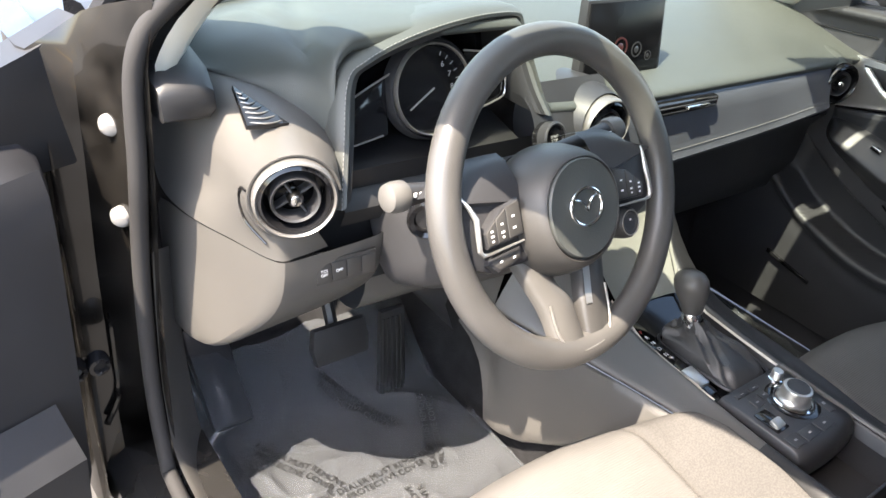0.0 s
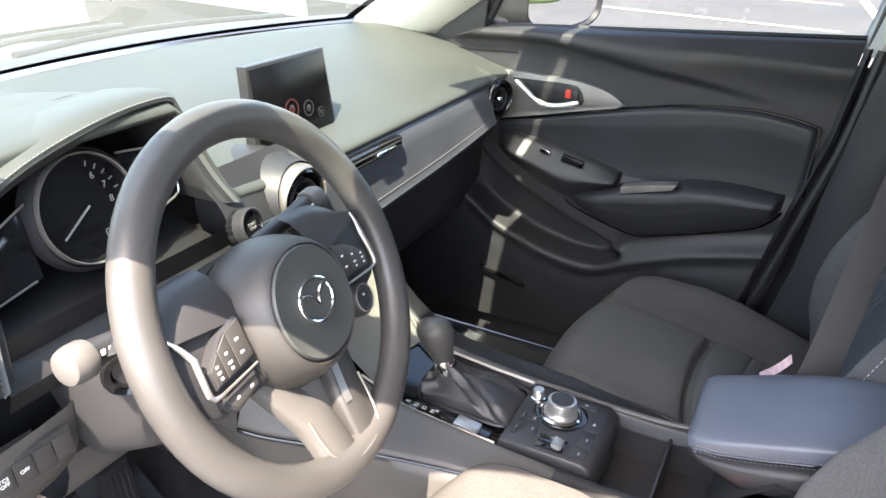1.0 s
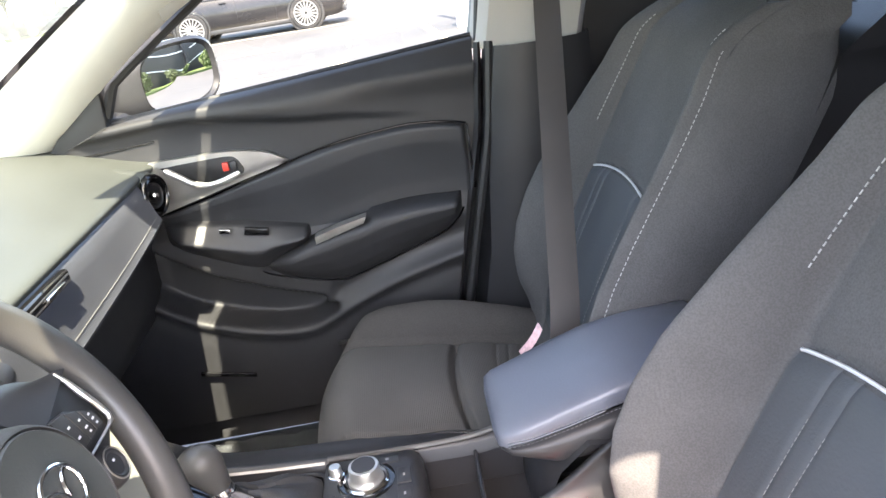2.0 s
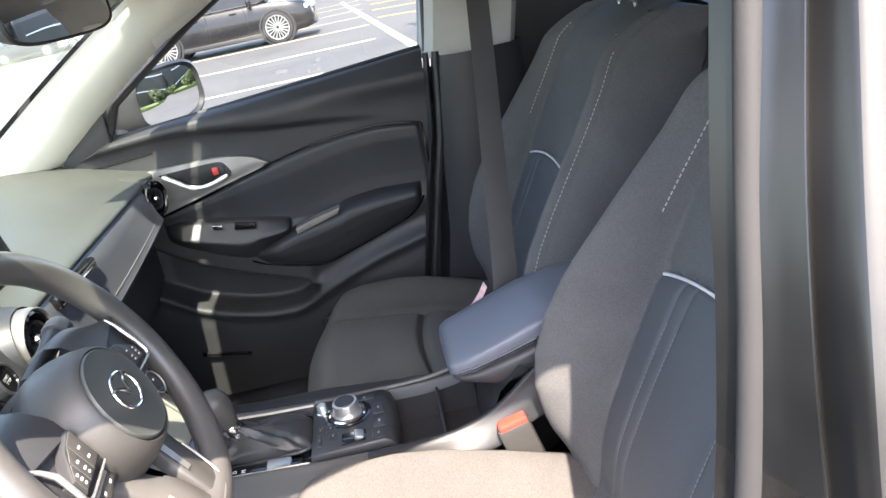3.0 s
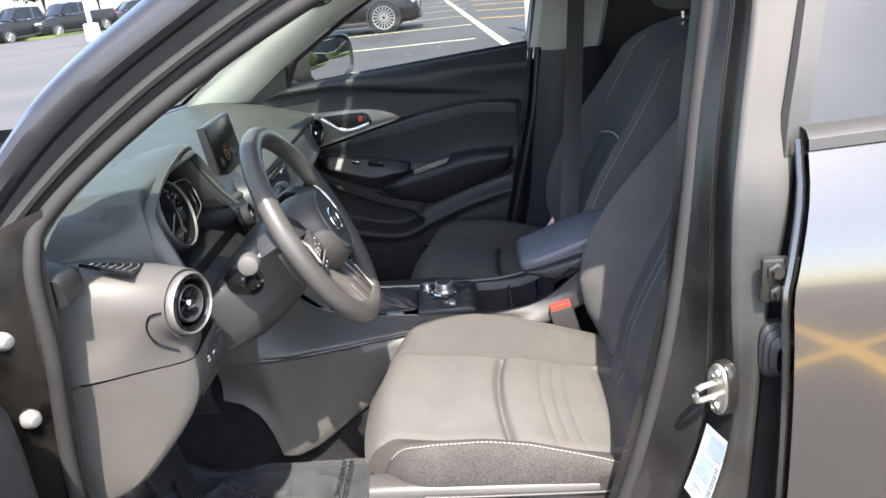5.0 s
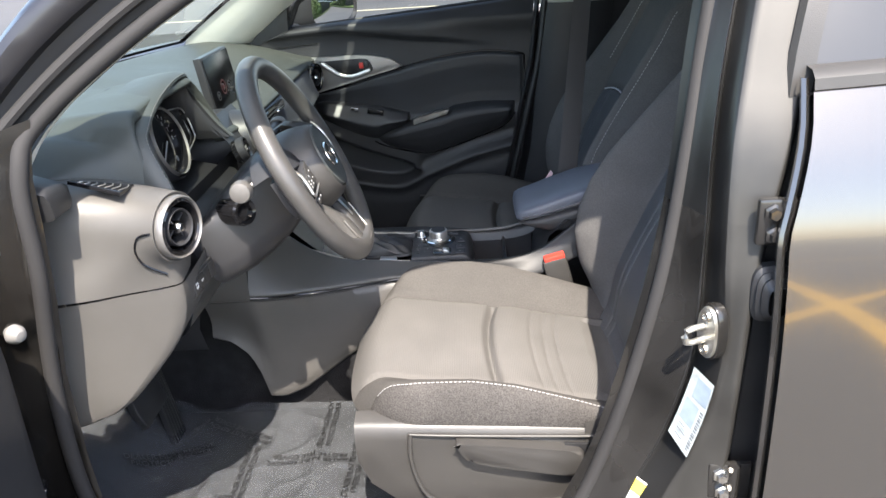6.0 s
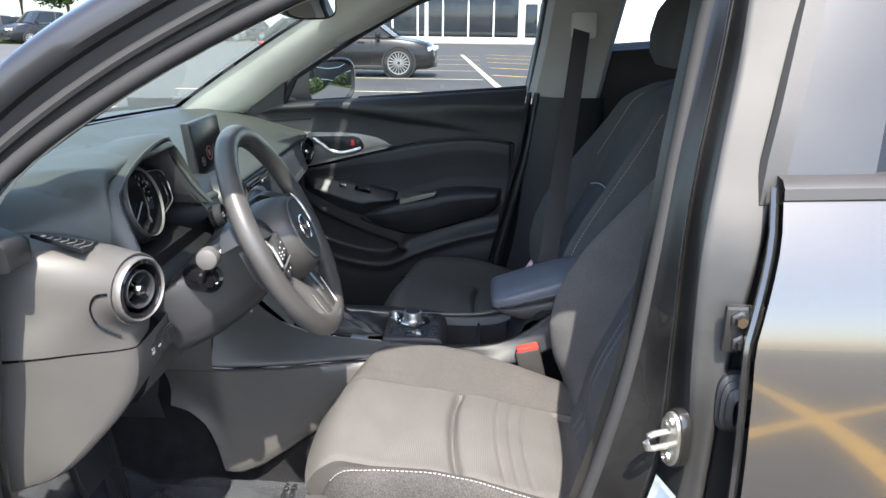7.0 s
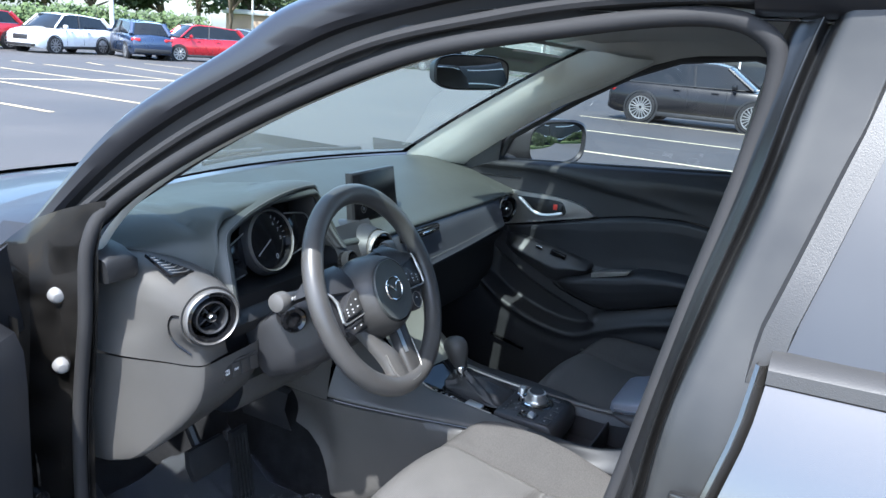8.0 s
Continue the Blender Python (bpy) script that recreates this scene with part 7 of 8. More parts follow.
part("mat_carpet", loft([[(x, y, z) for x in np.linspace(-0.66, -0.19, 8)] for y, z in ((-0.06, 0.279), (0.10, 0.278), (0.40, 0.278), (0.50, 0.30), (0.60, 0.385))]), CARPET, matt, "black mat carpet")
cov = thing("protective_cover", "crumpled clear plastic cover with printed black warnings", "plastic film")


def film_z(x, y):
    """The crumpled height of the film over the mat."""
    base_z = 0.291 if y < 0.42 else 0.291 + 0.62 * (y - 0.42)
    w = noise.noise(Vector((x * 5, y * 5, 1.0))) * 0.008
    for k, a in ((4.0, 0.012), (8.0, 0.006)):
        w += (1 - abs(noise.noise(Vector((x * k + y * k * 0.7, y * k - x * k * 0.4, 4.0 + k))))) ** 12 * a
    side = smooth_step((-x - 0.57) / 0.07) * smooth_step((y - 0.20) / 0.1)
    w += side * (0.010 + 0.016 * (1 - abs(noise.noise(Vector((x * 22, y * 14, 9.0))))) ** 5)
    return base_z + max(-0.004, w)


part("cover_film", loft([[(x, y, film_z(x, y)) for x in np.linspace(-0.68, -0.185, 100)] for y in np.linspace(-0.08, 0.58, 130)]), FILM, cov, "crumpled clear film", smooth=40)
cov2 = thing("protective_cover", "shiny crumpled clear plastic cover on the passenger's floor", "plastic film")
part("cover_film", loft([[(x, y, film_z(x - 0.9, y) + 0.004 + 0.010 * (1 - abs(noise.noise(Vector((x * 18, y * 12, 2.0))))) ** 6) for x in np.linspace(0.20, 0.64, 70)] for y in np.linspace(-0.10, 0.40, 80)]), FILM, cov2, "crumpled clear film", smooth=40)
INK = surf("black_print", (0.012, 0.012, 0.012), 0.5, mottle=60, amount=0.2)


def cover_text(x, y, rot, size=0.0175):
    ob = lettering("cover_print", "DEALER MUST REMOVE\nPROTECTIVE COVER", Matrix.Translation((x, y, 0.304)) @ Matrix.Rotation(radians(rot), 4, "Z"), size, INK, cov, "black printed warning")
    for v in ob.data.vertices:
        v.co.z = film_z(v.co.x, v.co.y) + 0.004


for x, y, r in ((-0.555, 0.125, -90), (-0.39, 0.115, 90), (-0.43, 0.012, 0), (-0.42, 0.245, 0), (-0.285, 0.292, 65), (-0.546, 0.336, -60), (-0.381, 0.415, -60), (-0.60, 0.22, 20), (-0.27, 0.09, 0)):
    cover_text(x, y, r)

# ---- striker, labels, hinges on the jambs ----
sk = thing("door_striker", "zinc door striker loop on the jamb", "striker")
SKM = frame_axes((-0.787, -0.570, 0.803), (-0.93, -0.36, 0), (0, 0, 1))
ZINC = surf("bright_zinc", (0.46, 0.445, 0.40), 0.36, metal=0.85, mottle=60, amount=0.25)
part("striker_gasket", prism(super_ring(0.021, 0.041, 0.041, 28, 0.8), 0.014, SKM @ Matrix.Translation((0, 0, -0.012)), 0.002), PAINT_D, sk, "dark gasket behind the plate")
part("striker_plate", prism(super_ring(0.018, 0.038, 0.038, 32, 0.85), 0.005, SKM @ Matrix.Translation((0, 0, 0.002)), 0.002), ZINC, sk, "zinc striker plate")
part("striker_loop", tube([SKM @ Vector((x, y, z)) for x, y, z in ((-0.002, 0.0105, 0.005), (-0.002, 0.0105, 0.028), (-0.002, 0.0085, 0.036), (-0.002, 0.0, 0.039), (-0.002, -0.0085, 0.036), (-0.002, -0.0105, 0.028), (-0.002, -0.0105, 0.005))], 0.0045, 10), ZINC, sk, "bright striker loop")
for dz in (-0.025, 0.025):
    part("striker_screw", lathe([(0.0085, 0), (0.0075, 0.004), (0.004, 0.004), (0.0035, 0.002), (0, 0.002)], 12, SKM @ Matrix.Translation((0, dz, 0.007))), STEEL, sk, "striker screw")
PALELAB = surf("pale_label", (0.24, 0.265, 0.27), 0.5, mottle=90, amount=0.25)
BLUEG = surf("pale_blue_print", (0.16, 0.20, 0.24), 0.6, mottle=50, amount=0.15)
INKG = surf("grey_print", (0.10, 0.11, 0.12), 0.6, mottle=80, amount=0.2)
lb = thing("tyre_label", "white printed information label on the jamb", "label")


def on_label(u, v, lift=0.003):
    """u across 0..1, v up 0..1, along the sloping face of the jamb."""
    l_ = Vector((-0.772, -0.532 - 0.030 * v - 0.008 * v * (1 - v), 0.635 + 0.107 * v))
    r_ = Vector((-0.797, -0.553 - 0.030 * v - 0.012 * v * (1 - v), 0.606 + 0.120 * v))
    return l_.lerp(r_, u) + Vector((-0.64, 0.77, 0)) * (lift + 0.004)


def label_patch(u0, u1, v0, v1, lift, n=4):
    return loft([[on_label(u, v, lift) for u in np.linspace(u0, u1, 3)] for v in np.linspace(v0, v1, n)])


part("label_sheet", label_patch(0, 1, 0, 1, 0.003, 12), PALELAB, lb, "pale printed label sheet")
part("print_panel", label_patch(0.30, 0.95, 0.66, 0.93, 0.0036), BLUEG, lb, "pale blue printed panel")
part("print_panel", label_patch(0.12, 0.72, 0.30, 0.60, 0.0036), BLUEG, lb, "pale blue printed panel")
for i in range(15):
    part("print_bar", label_patch(0.80, 0.94, 0.06 + i * 0.036, 0.075 + i * 0.036 + 0.006 * (i % 3), 0.0036, 2), INKG, lb)
for i in range(6):
    part("print_bar", label_patch(0.16 + 0.05 * (i % 2), 0.62 - 0.07 * (i % 3), 0.05 + i * 0.038, 0.062 + i * 0.038, 0.0037, 2), INKG if i % 2 else BLUEG, lb)
l2 = thing("warning_label", "yellow and white warning label low on the jamb", "label")
YEL = surf("yellow_print", (0.75, 0.65, 0.08), 0.6, mottle=40, amount=0.06)
LM2 = frame_axes((-0.762, -0.470, 0.500), (-0.55, -0.75, -0.35), (0.03, -0.42, 1))
part("label_sheet", prism([(-0.018, -0.045), (0.018, -0.045), (0.018, 0.045), (-0.018, 0.045)], 0.0012, LM2), WHITE, l2, "white label sheet")
part("label_band", prism([(-0.018, 0.020), (0.018, 0.020), (0.018, 0.043), (-0.018, 0.043)], 0.0016, LM2), YEL, l2, "yellow label band")


def door_hinge(y, z, lab):
    h = thing("hinge_assembly", lab, "hinge", "rear door hinges")
    part("hinge_plate", rbox((-0.802, y, z), (0.012, 0.062, 0.062), 0.005), PAINT_D, h, "painted hinge plate")
    for dy, dz in ((0.014, 0.014), (0.010, -0.016)):
        part("hinge_bolt", lathe([(0.0, 0.012), (0.007, 0.012), (0.0085, 0.006), (0.012, 0.004), (0.012, 0.0)], 6, Matrix.Translation((-0.808, y + dy, z + dz)) @ Matrix.Rotation(-math.pi / 2, 4, "Y")), STEEL if z < 0.7 else PAINT_D, h, "hinge bolt")
    part("hinge_knuckle", tube([(-0.808, y - 0.004, z - 0.035), (-0.808, y - 0.004, z + 0.03)], 0.009, 10), PAINT_D, h, "hinge knuckle")


door_hinge(-0.640, 0.965, "dark painted upper rear door hinge")
door_hinge(-0.610, 0.565, "dark painted lower rear door hinge with steel bolts")
gb = thing("cable_boot", "black rubber cable boot in the door gap", "cable boot")
part("boot_bellows", loft([[(-0.80 - d, -0.638 + 0.026 * s * math.copysign(abs(math.cos(q)) ** 0.6, math.cos(q)), 0.865 + 0.040 * s * math.copysign(abs(math.sin(q)) ** 0.6, math.sin(q))) for q in (2 * math.pi * k / 24 for k in range(24))] for d, s in ((-0.01, 1.0), (0.004, 1.0), (0.008, 0.85), (0.012, 0.88), (0.016, 0.7), (0.02, 0.72), (0.03, 0.5))], True), RUBBER, gb, "black rubber bellows")

for z in (0.963, 0.838):
    b_ = thing("rubber_stop", "domed grey rubber stop on the hinge jamb", "rubber stop", "jamb stops")
    part("bolt_dome", lathe([(0.0, 0.016), (0.008, 0.014), (0.013, 0.008), (0.015, 0.0), (0.010, -0.01)], 20, Matrix.Translation((-0.772, 0.388, z)) @ Matrix.Rotation(radians(100), 4, "X") @ Matrix.Rotation(radians(-25), 4, "Y")), STOPGREY, b_, "domed grey rubber head")

# ---- the open driver's door ----
od = thing("driver_door", "open driver's door seen edge-on, dark inside", "car door")
DM = frame_axes((-0.822, 0.425, 0.0), Vector((-0.95, -0.31, 0)), (0, 0, 1)) @ Matrix.Diagonal((1, 1, -1, 1))     # local x out along the door, z towards its inside


def dloft(rows_):
    return loft([[DM @ Vector(p) for p in r] for r in rows_])


rows = []
for z, t0, t1 in ((0.33, -0.02, 0.02), (0.45, -0.05, 0.05), (0.70, -0.07, 0.055), (0.84, -0.07, 0.06), (0.90, -0.06, 0.058), (0.93, -0.05, 0.045), (0.95, -0.045, 0.0)):
    f = 0.02 + 0.05 * max(0, 0.55 - z)
    rows.append([(0.02 + f, z, t1 - 0.03), (0.035 + f, z, t1), (0.12, z, t1 + 0.012), (0.45, z, t1 + 0.015), (0.95, z, t1 + 0.01), (1.02, z, t1 - 0.02)])
part("inner_panel", dloft(rows), PLASTIC_D, od, "dark moulded inner door panel")
part("door_shell", dloft([[(0.0, z, x - 0.075), (0.0, z, x), (0.03, z, 0.03)] for z, x in ((0.33, -0.04), (0.6, -0.05), (0.85, -0.05), (0.94, -0.045))]), PAINT_D, od, "painted door end")
part("outer_skin", dloft([[(-0.03, z, x), (0.3, z, x - 0.01), (0.7, z, x - 0.01), (1.03, z, x)] for z, x in ((0.30, -0.09), (0.5, -0.115), (0.8, -0.125), (0.95, -0.10))]), PAINT, od, "grey outer door skin")
part("pull_handle", tube([DM @ Vector(p) for p in ((0.30, 0.70, 0.075), (0.45, 0.76, 0.12), (0.75, 0.74, 0.12))], 0.03, 10), DOORBLACK, od, "dark pull handle")
part("pocket_bulge", dloft([[(x, z, d) for x in (0.10, 0.25, 0.5, 0.8)] for z, d in ((0.36, 0.06), (0.42, 0.115), (0.56, 0.125), (0.62, 0.07))]), DOORBLACK, od, "dark door pocket")
strap = part("check_strap", rbox((-0.862, 0.402, 0.606), (0.075, 0.016, 0.020), 0.004), PLASTIC_D, od, "dark door check strap")
for dx in (0.018, -0.012):
    part("check_roller", lathe([(0.016, -0.012), (0.017, 0.0), (0.014, 0.009), (0.009, 0.010), (0.007, 0.006), (0.0, 0.006)], 20, Matrix.Translation((-0.845 + dx, 0.392, 0.610)) @ Matrix.Rotation(radians(90), 4, "X")), GLOSSBLACK, strap, "black check roller")
part("door_sail", prism([(-0.045, 0.90), (-0.045, 1.075), (0.03, 1.045), (0.12, 1.01), (0.35, 0.965), (0.35, 0.90)], 0.05, DM @ Matrix.Translation((0, 0, -0.045)), 0.006), DOORBLACK, od, "black sail at the door's front corner")
# ---- far surroundings ----
def ahead(ux, uy, d):
    """A place d metres from near the camera's last standpoint, along a sight line."""
    return (-1.5 + ux * d, -0.5 + uy * d)


CARGLASS = surf("far_car_glass", (0.012, 0.014, 0.016), 0.12, mottle=2, amount=0.2, spec=0.35)
TYRE = surf("tyre_rubber", (0.018, 0.018, 0.019), 0.85, mottle=12, amount=0.2)
ALLOY = surf("alloy_wheel", (0.45, 0.44, 0.43), 0.35, metal=0.9, mottle=8, amount=0.1)
LAMP_R = surf("red_lamp", (0.45, 0.02, 0.02), 0.2, mottle=10, amount=0.1)
LAMP_W = surf("clear_lamp", (0.75, 0.77, 0.80), 0.12, mottle=10, amount=0.1)
BLACKTRIM = surf("black_trim", (0.02, 0.02, 0.021), 0.5, mottle=5, amount=0.15)


def car_paint(name, col, metal=0.3):
    return surf(name, col, 0.28, metal=metal, mottle=1.5, amount=0.04, coat=1.0 if max(col) > 0.03 else 0.3, spec=0.5 if max(col) > 0.03 else 0.3)


def far_car(name, label, paint, x, y, turn, L=4.55, W=1.84, H=1.66, spokes=10, coupe=0.0, pickup=False):
    """A parked car, nose along local +y, built about the middle of its wheelbase."""
    e = thing(name, label, "car", "parked cars")
    h, wb, r = W / 2, L * 0.60, 0.395 if coupe else 0.36
    f, b = L / 2, -L / 2
    hood, belt = 0.655 * H, 0.64 * H
    st = [(b, 0.38, 0.50 * H, 0.80), (b + 0.06, 0.30, 0.58 * H, 0.90), (b + 0.25, 0.24, belt, 0.96), (-wb / 2 - r, 0.22, belt, 1.0), (-wb / 2 + r, 0.22, belt, 1.0), (0, 0.22, belt * 0.985, 1.0), (wb / 2 - r, 0.22, belt * 0.975, 1.0), (wb / 2 - 0.05, 0.22, hood * 0.955, 0.99), (wb / 2 + r, 0.22, hood * 0.90, 0.97), (f - 0.22, 0.24, hood * 0.82, 0.92), (f - 0.05, 0.28, hood * 0.70, 0.83), (f, 0.34, hood * 0.58, 0.74)]
    rows = []
    for yy, z0, z1, w in st:
        hw = h * w
        rows.append([(-hw * 0.90, yy, z0), (-hw * 0.985, yy, z0 + 0.12), (-hw, yy, z0 + (z1 - z0) * 0.55), (-hw * 0.965, yy, z1 - 0.06), (-hw * 0.90, yy, z1), (0, yy, z1 + 0.035), (hw * 0.90, yy, z1), (hw * 0.965, yy, z1 - 0.06), (hw, yy, z0 + (z1 - z0) * 0.55), (hw * 0.985, yy, z0 + 0.12), (hw * 0.90, yy, z0)])
    part("body", loft(rows, True, True), paint, e, smooth=40)
    # cabin: glass house with roof and pillars
    if pickup:
        cab = [(-0.75, belt, 0.90), (-0.62, H * 0.97, 0.76), (0.40, H, 0.77), (0.72, H * 0.97, 0.76), (1.30, hood, 0.88)]
    else:
        cab = [(b + 0.10, belt + 0.03, 0.82), (b + 0.80, H * 0.84, 0.71), (-0.45, H * 0.965, 0.745), (0.25, H, 0.76), (0.62, H * 0.965, 0.755), (wb / 2 - 0.12, hood * 0.985, 0.88)] if coupe > 0.5 else [(b + 0.22, belt, 0.88), (b + 0.62 + 0.35 * coupe, H * (0.93 - 0.03 * coupe), 0.72), (-0.35, H * 0.995, 0.755), (0.30, H, 0.765), (0.62, H * 0.965, 0.755), (wb / 2 - 0.12, hood * 0.985, 0.88)]
    low = [(yy, belt + (hood - belt) * (yy - cab[0][0]) / (cab[-1][0] - cab[0][0])) for yy, z, w in cab]
    rows = [[(-h * 0.90, yy, zl), (-h * w, yy, z - 0.03), (-h * w * 0.9, yy, z), (0, yy, z + 0.03), (h * w * 0.9, yy, z), (h * w, yy, z - 0.03), (h * 0.90, yy, zl)] for (yy, z, w), (_, zl) in zip(cab, low)]
    part("glass_house", loft(rows), CARGLASS, e, "dark windows", smooth=30)
    top = [(yy, z + 0.008, w) for yy, z, w in cab[1:-1]]
    part("roof", loft([[(-h * w, yy, z - 0.045), (-h * w * 0.94, yy, z + 0.002), (0, yy, z + 0.032), (h * w * 0.94, yy, z + 0.002), (h * w, yy, z - 0.045)] for yy, z, w in top]), paint, e)
    for s in (-1, 1):
        for a, c, rr in ((cab[-1], cab[-2], 0.035), (cab[0], cab[1], 0.10)):
            zl = low[-1][1] if a is cab[-1] else low[0][1]
            part("pillar", tube([(s * h * 0.90, a[0], zl), (s * h * c[2], c[0], c[1] - 0.02)], rr, 6), paint, e)
        part("pillar", tube([(s * h * 0.905, -0.12, belt), (s * h * 0.775, -0.20, H * 0.96)], 0.035, 6), BLACKTRIM, e, "black door pillar")
        part("window_trim", tube([(s * h * 0.93, cab[0][0] + 0.15, belt + 0.01), (s * h * 0.945, 0.2, belt + 0.005), (s * h * 0.945, wb / 2 - 0.30, belt + 0.01)], 0.010, 6), BLACKTRIM if coupe else CHROME, e, "thin window line")
        part("sill_trim", rbox((s * h * 0.95, 0, 0.27), (0.10, wb - 2 * r, 0.12), 0.03), BLACKTRIM, e, "black sill trim")
        part("headlight", rbox((s * h * 0.66, f - 0.14, hood * 0.70), (h * 0.42, 0.22, 0.12), 0.04, m=Matrix.Rotation(-s * 0.5, 4, "Z")), LAMP_W, e, "clear headlight")
        part("tail_light", rbox((s * h * 0.74, b + 0.09, 0.52 * H), (h * 0.42, 0.16, 0.13), 0.04, m=Matrix.Rotation(s * 0.4, 4, "Z")), LAMP_R, e, "red tail light")
        m_ = part("door_mirror", rbox((s * (h + 0.06), wb / 2 - 0.55, belt + 0.08), (0.20, 0.12, 0.14), 0.04), paint, e, "door mirror")
        for yy in (0.42, -0.55):
            part("door_handle", rbox((s * h * 0.99, yy, belt - 0.12), (0.03, 0.18, 0.025), 0.01), paint, e)
            part("door_seam", tube([(s * h * 0.998, yy + 0.28, 0.36), (s * h * 1.0, yy + 0.30, 0.6), (s * h * 0.97, yy + 0.28, belt - 0.06)], 0.006, 4), BLACKTRIM, e)
        for yy in (-wb / 2, wb / 2):
            WMx = Matrix.Translation((s * (h - 0.10), yy, r)) @ Matrix.Rotation(s * math.pi / 2, 4, "Y")
            part("wheel_arch", lathe([(r * 1.16, 0.0), (r * 1.16, 0.108), (r * 1.05, 0.112), (r * 1.03, 0.0)], 28, WMx), BLACKTRIM, e, "dark wheel arch")
            part("arch_well", lathe([(r * 1.12, 0.085), (0, 0.085)], 24, WMx), BLACKTRIM, e)
            wl = part("wheel", lathe([(r * 0.74, -0.1), (r * 0.94, -0.1), (r, -0.06), (r, 0.085), (r * 0.95, 0.118), (r * 0.78, 0.122), (r * 0.74, 0.10), (r * 0.72, 0.05)], 32, WMx), TYRE, e, "black tyre")
            part("rim_dish", lathe([(r * 0.76, 0.110), (r * 0.70, 0.118), (r * 0.68, 0.09), (0, 0.088)], 28, WMx), BLACKTRIM, wl, "dark rim dish")
            part("rim_lip", lathe([(r * 0.77, 0.108), (r * 0.76, 0.124), (r * 0.70, 0.122), (r * 0.69, 0.10)], 32, WMx), ALLOY, wl, "alloy rim lip")
            bm = bmesh.new()
            for k in range(spokes):
                t = rbox((r * 0.40, 0, 0.112), (r * 0.62, r * 1.25 / spokes, 0.02), 0.004, 1)
                bmesh.ops.transform(t, matrix=WMx @ Matrix.Rotation(2 * math.pi * k / spokes, 4, "Z"), verts=t.verts)
                me = bpy.data.meshes.new("t")
                t.to_mesh(me)
                t.free()
                bm.from_mesh(me)
                bpy.data.meshes.remove(me)
            part("spokes", bm, ALLOY, wl, "alloy spokes")
    part("grille", rbox((0, f - 0.015, hood * 0.60), (W * 0.42, 0.06, 0.22), 0.05), BLACKTRIM, e, "black grille")
    part("lower_bumper", rbox((0, f - 0.10, 0.36), (W * 0.78, 0.22, 0.16), 0.06), BLACKTRIM, e, "black lower bumper")
    part("bumper_blade", rbox((0, f - 0.0, 0.30), (W * 0.62, 0.06, 0.035), 0.012), BLACKTRIM, e, "dark bumper blade")
    part("rear_bumper", rbox((0, b + 0.10, 0.42), (W * 0.84, 0.22, 0.22), 0.06), BLACKTRIM, e, "black rear bumper")
    if pickup:
        part("load_bed", rbox((0, b + 0.95, belt + 0.02), (W * 0.80, 1.7, 0.03), 0.01), BLACKTRIM, e, "black load bed")
    e.location = (x, y, gz(x))
    e.rotation_euler = (0, 0, radians(turn))
    return e


GREY = car_paint("graphite_paint", (0.012, 0.012, 0.014), 0.05)
WHITEP = car_paint("white_paint", (0.78, 0.78, 0.77), 0.0)
NAVY = car_paint("navy_paint", (0.022, 0.040, 0.085), 0.4)
REDP = car_paint("red_paint", (0.42, 0.012, 0.020), 0.3)
SILVER = car_paint("silver_paint", (0.36, 0.38, 0.40), 0.7)
BLACKP = car_paint("black_paint", (0.015, 0.016, 0.018), 0.2)

far_car("parked_suv", "graphite sport utility car parked across the bays", GREY, 19.85, 3.08, 180, L=4.75, W=1.90, H=1.63, spokes=18, coupe=0.4)
far_car("parked_hatchback", "white crossover parked by the hedge", WHITEP, 20.4, 30.6, 101)
far_car("parked_hatchback", "dark blue crossover seen from behind", NAVY, 22.8, 28.7, -24)
far_car("parked_hatchback", "bright red crossover by the hedge", REDP, 25.2, 27.4, 72)
far_car("parked_hatchback", "dark red car at the end of the row", REDP, 17.3, 32.6, 95)
far_car("parked_hatchback", "silver crossover seen from behind", SILVER, 29.0, 27.6, -22)
for ux, uy, d, lab, pnt, pk, tn in ((0.872, 0.489, 54, "black pickup truck by the verge", BLACKP, True, 60), (0.895, 0.446, 55, "black pickup truck parked at the verge", BLACKP, True, 60), (0.925, 0.380, 58, "black car in the row by the verge", BLACKP, False, 40), (0.936, 0.352, 60, "white car in the row by the verge", WHITEP, False, 40), (0.947, 0.321, 62, "silver car in the row by the verge", SILVER, False, 40), (0.957, 0.290, 64, "grey car in the row by the verge", GREY, False, 40), (0.845, 0.535, 55, "black car beside the verge", BLACKP, False, 60)):
    X, Y = ahead(ux, uy, d)
    far_car("parked_pickup" if pk else "parked_hatchback", lab, pnt, X, Y, tn, L=5.6 if pk else 4.5, W=1.98 if pk else 1.84, H=1.90 if pk else 1.62, pickup=pk)

# bay lines
for x in (10.6, 14.4, 18.5, 22.4, 26.4, 30.4, 34.4):
    paint_line((x, 6.0), (x, -0.6), 0.11, LINE_W if x > 20 else LINE_P)
for a, b in (((11.31, 20.42), (11.27, 13.69)),
             ((8.59, 15.96), (8.46, 11.09)),
             ((6.09, 11.89), (6.07, 10.50)),
             ((13.93, 22.37), (13.85, 15.99)),
             ((16.89, 22.73), (16.01, 18.03)),
             ((19.42, 24.26), (19.42, 21.06)),
             ((13.70, 23.69), (13.69, 22.53)),
             ((16.59, 23.91), (16.28, 22.57))):
    paint_line(a, b, 0.11)
paint_line((9.04, 16.70), (14.23, 16.36), 0.12, LINE_P)
paint_line((36.0, 0.2), (11.0, -1.2), 0.16, LINE_P)
for k in range(5):
    paint_line((17.0 + 4 * k, -6.0), (20.5 + 4 * k, -0.9), 0.12, LINE_Y)
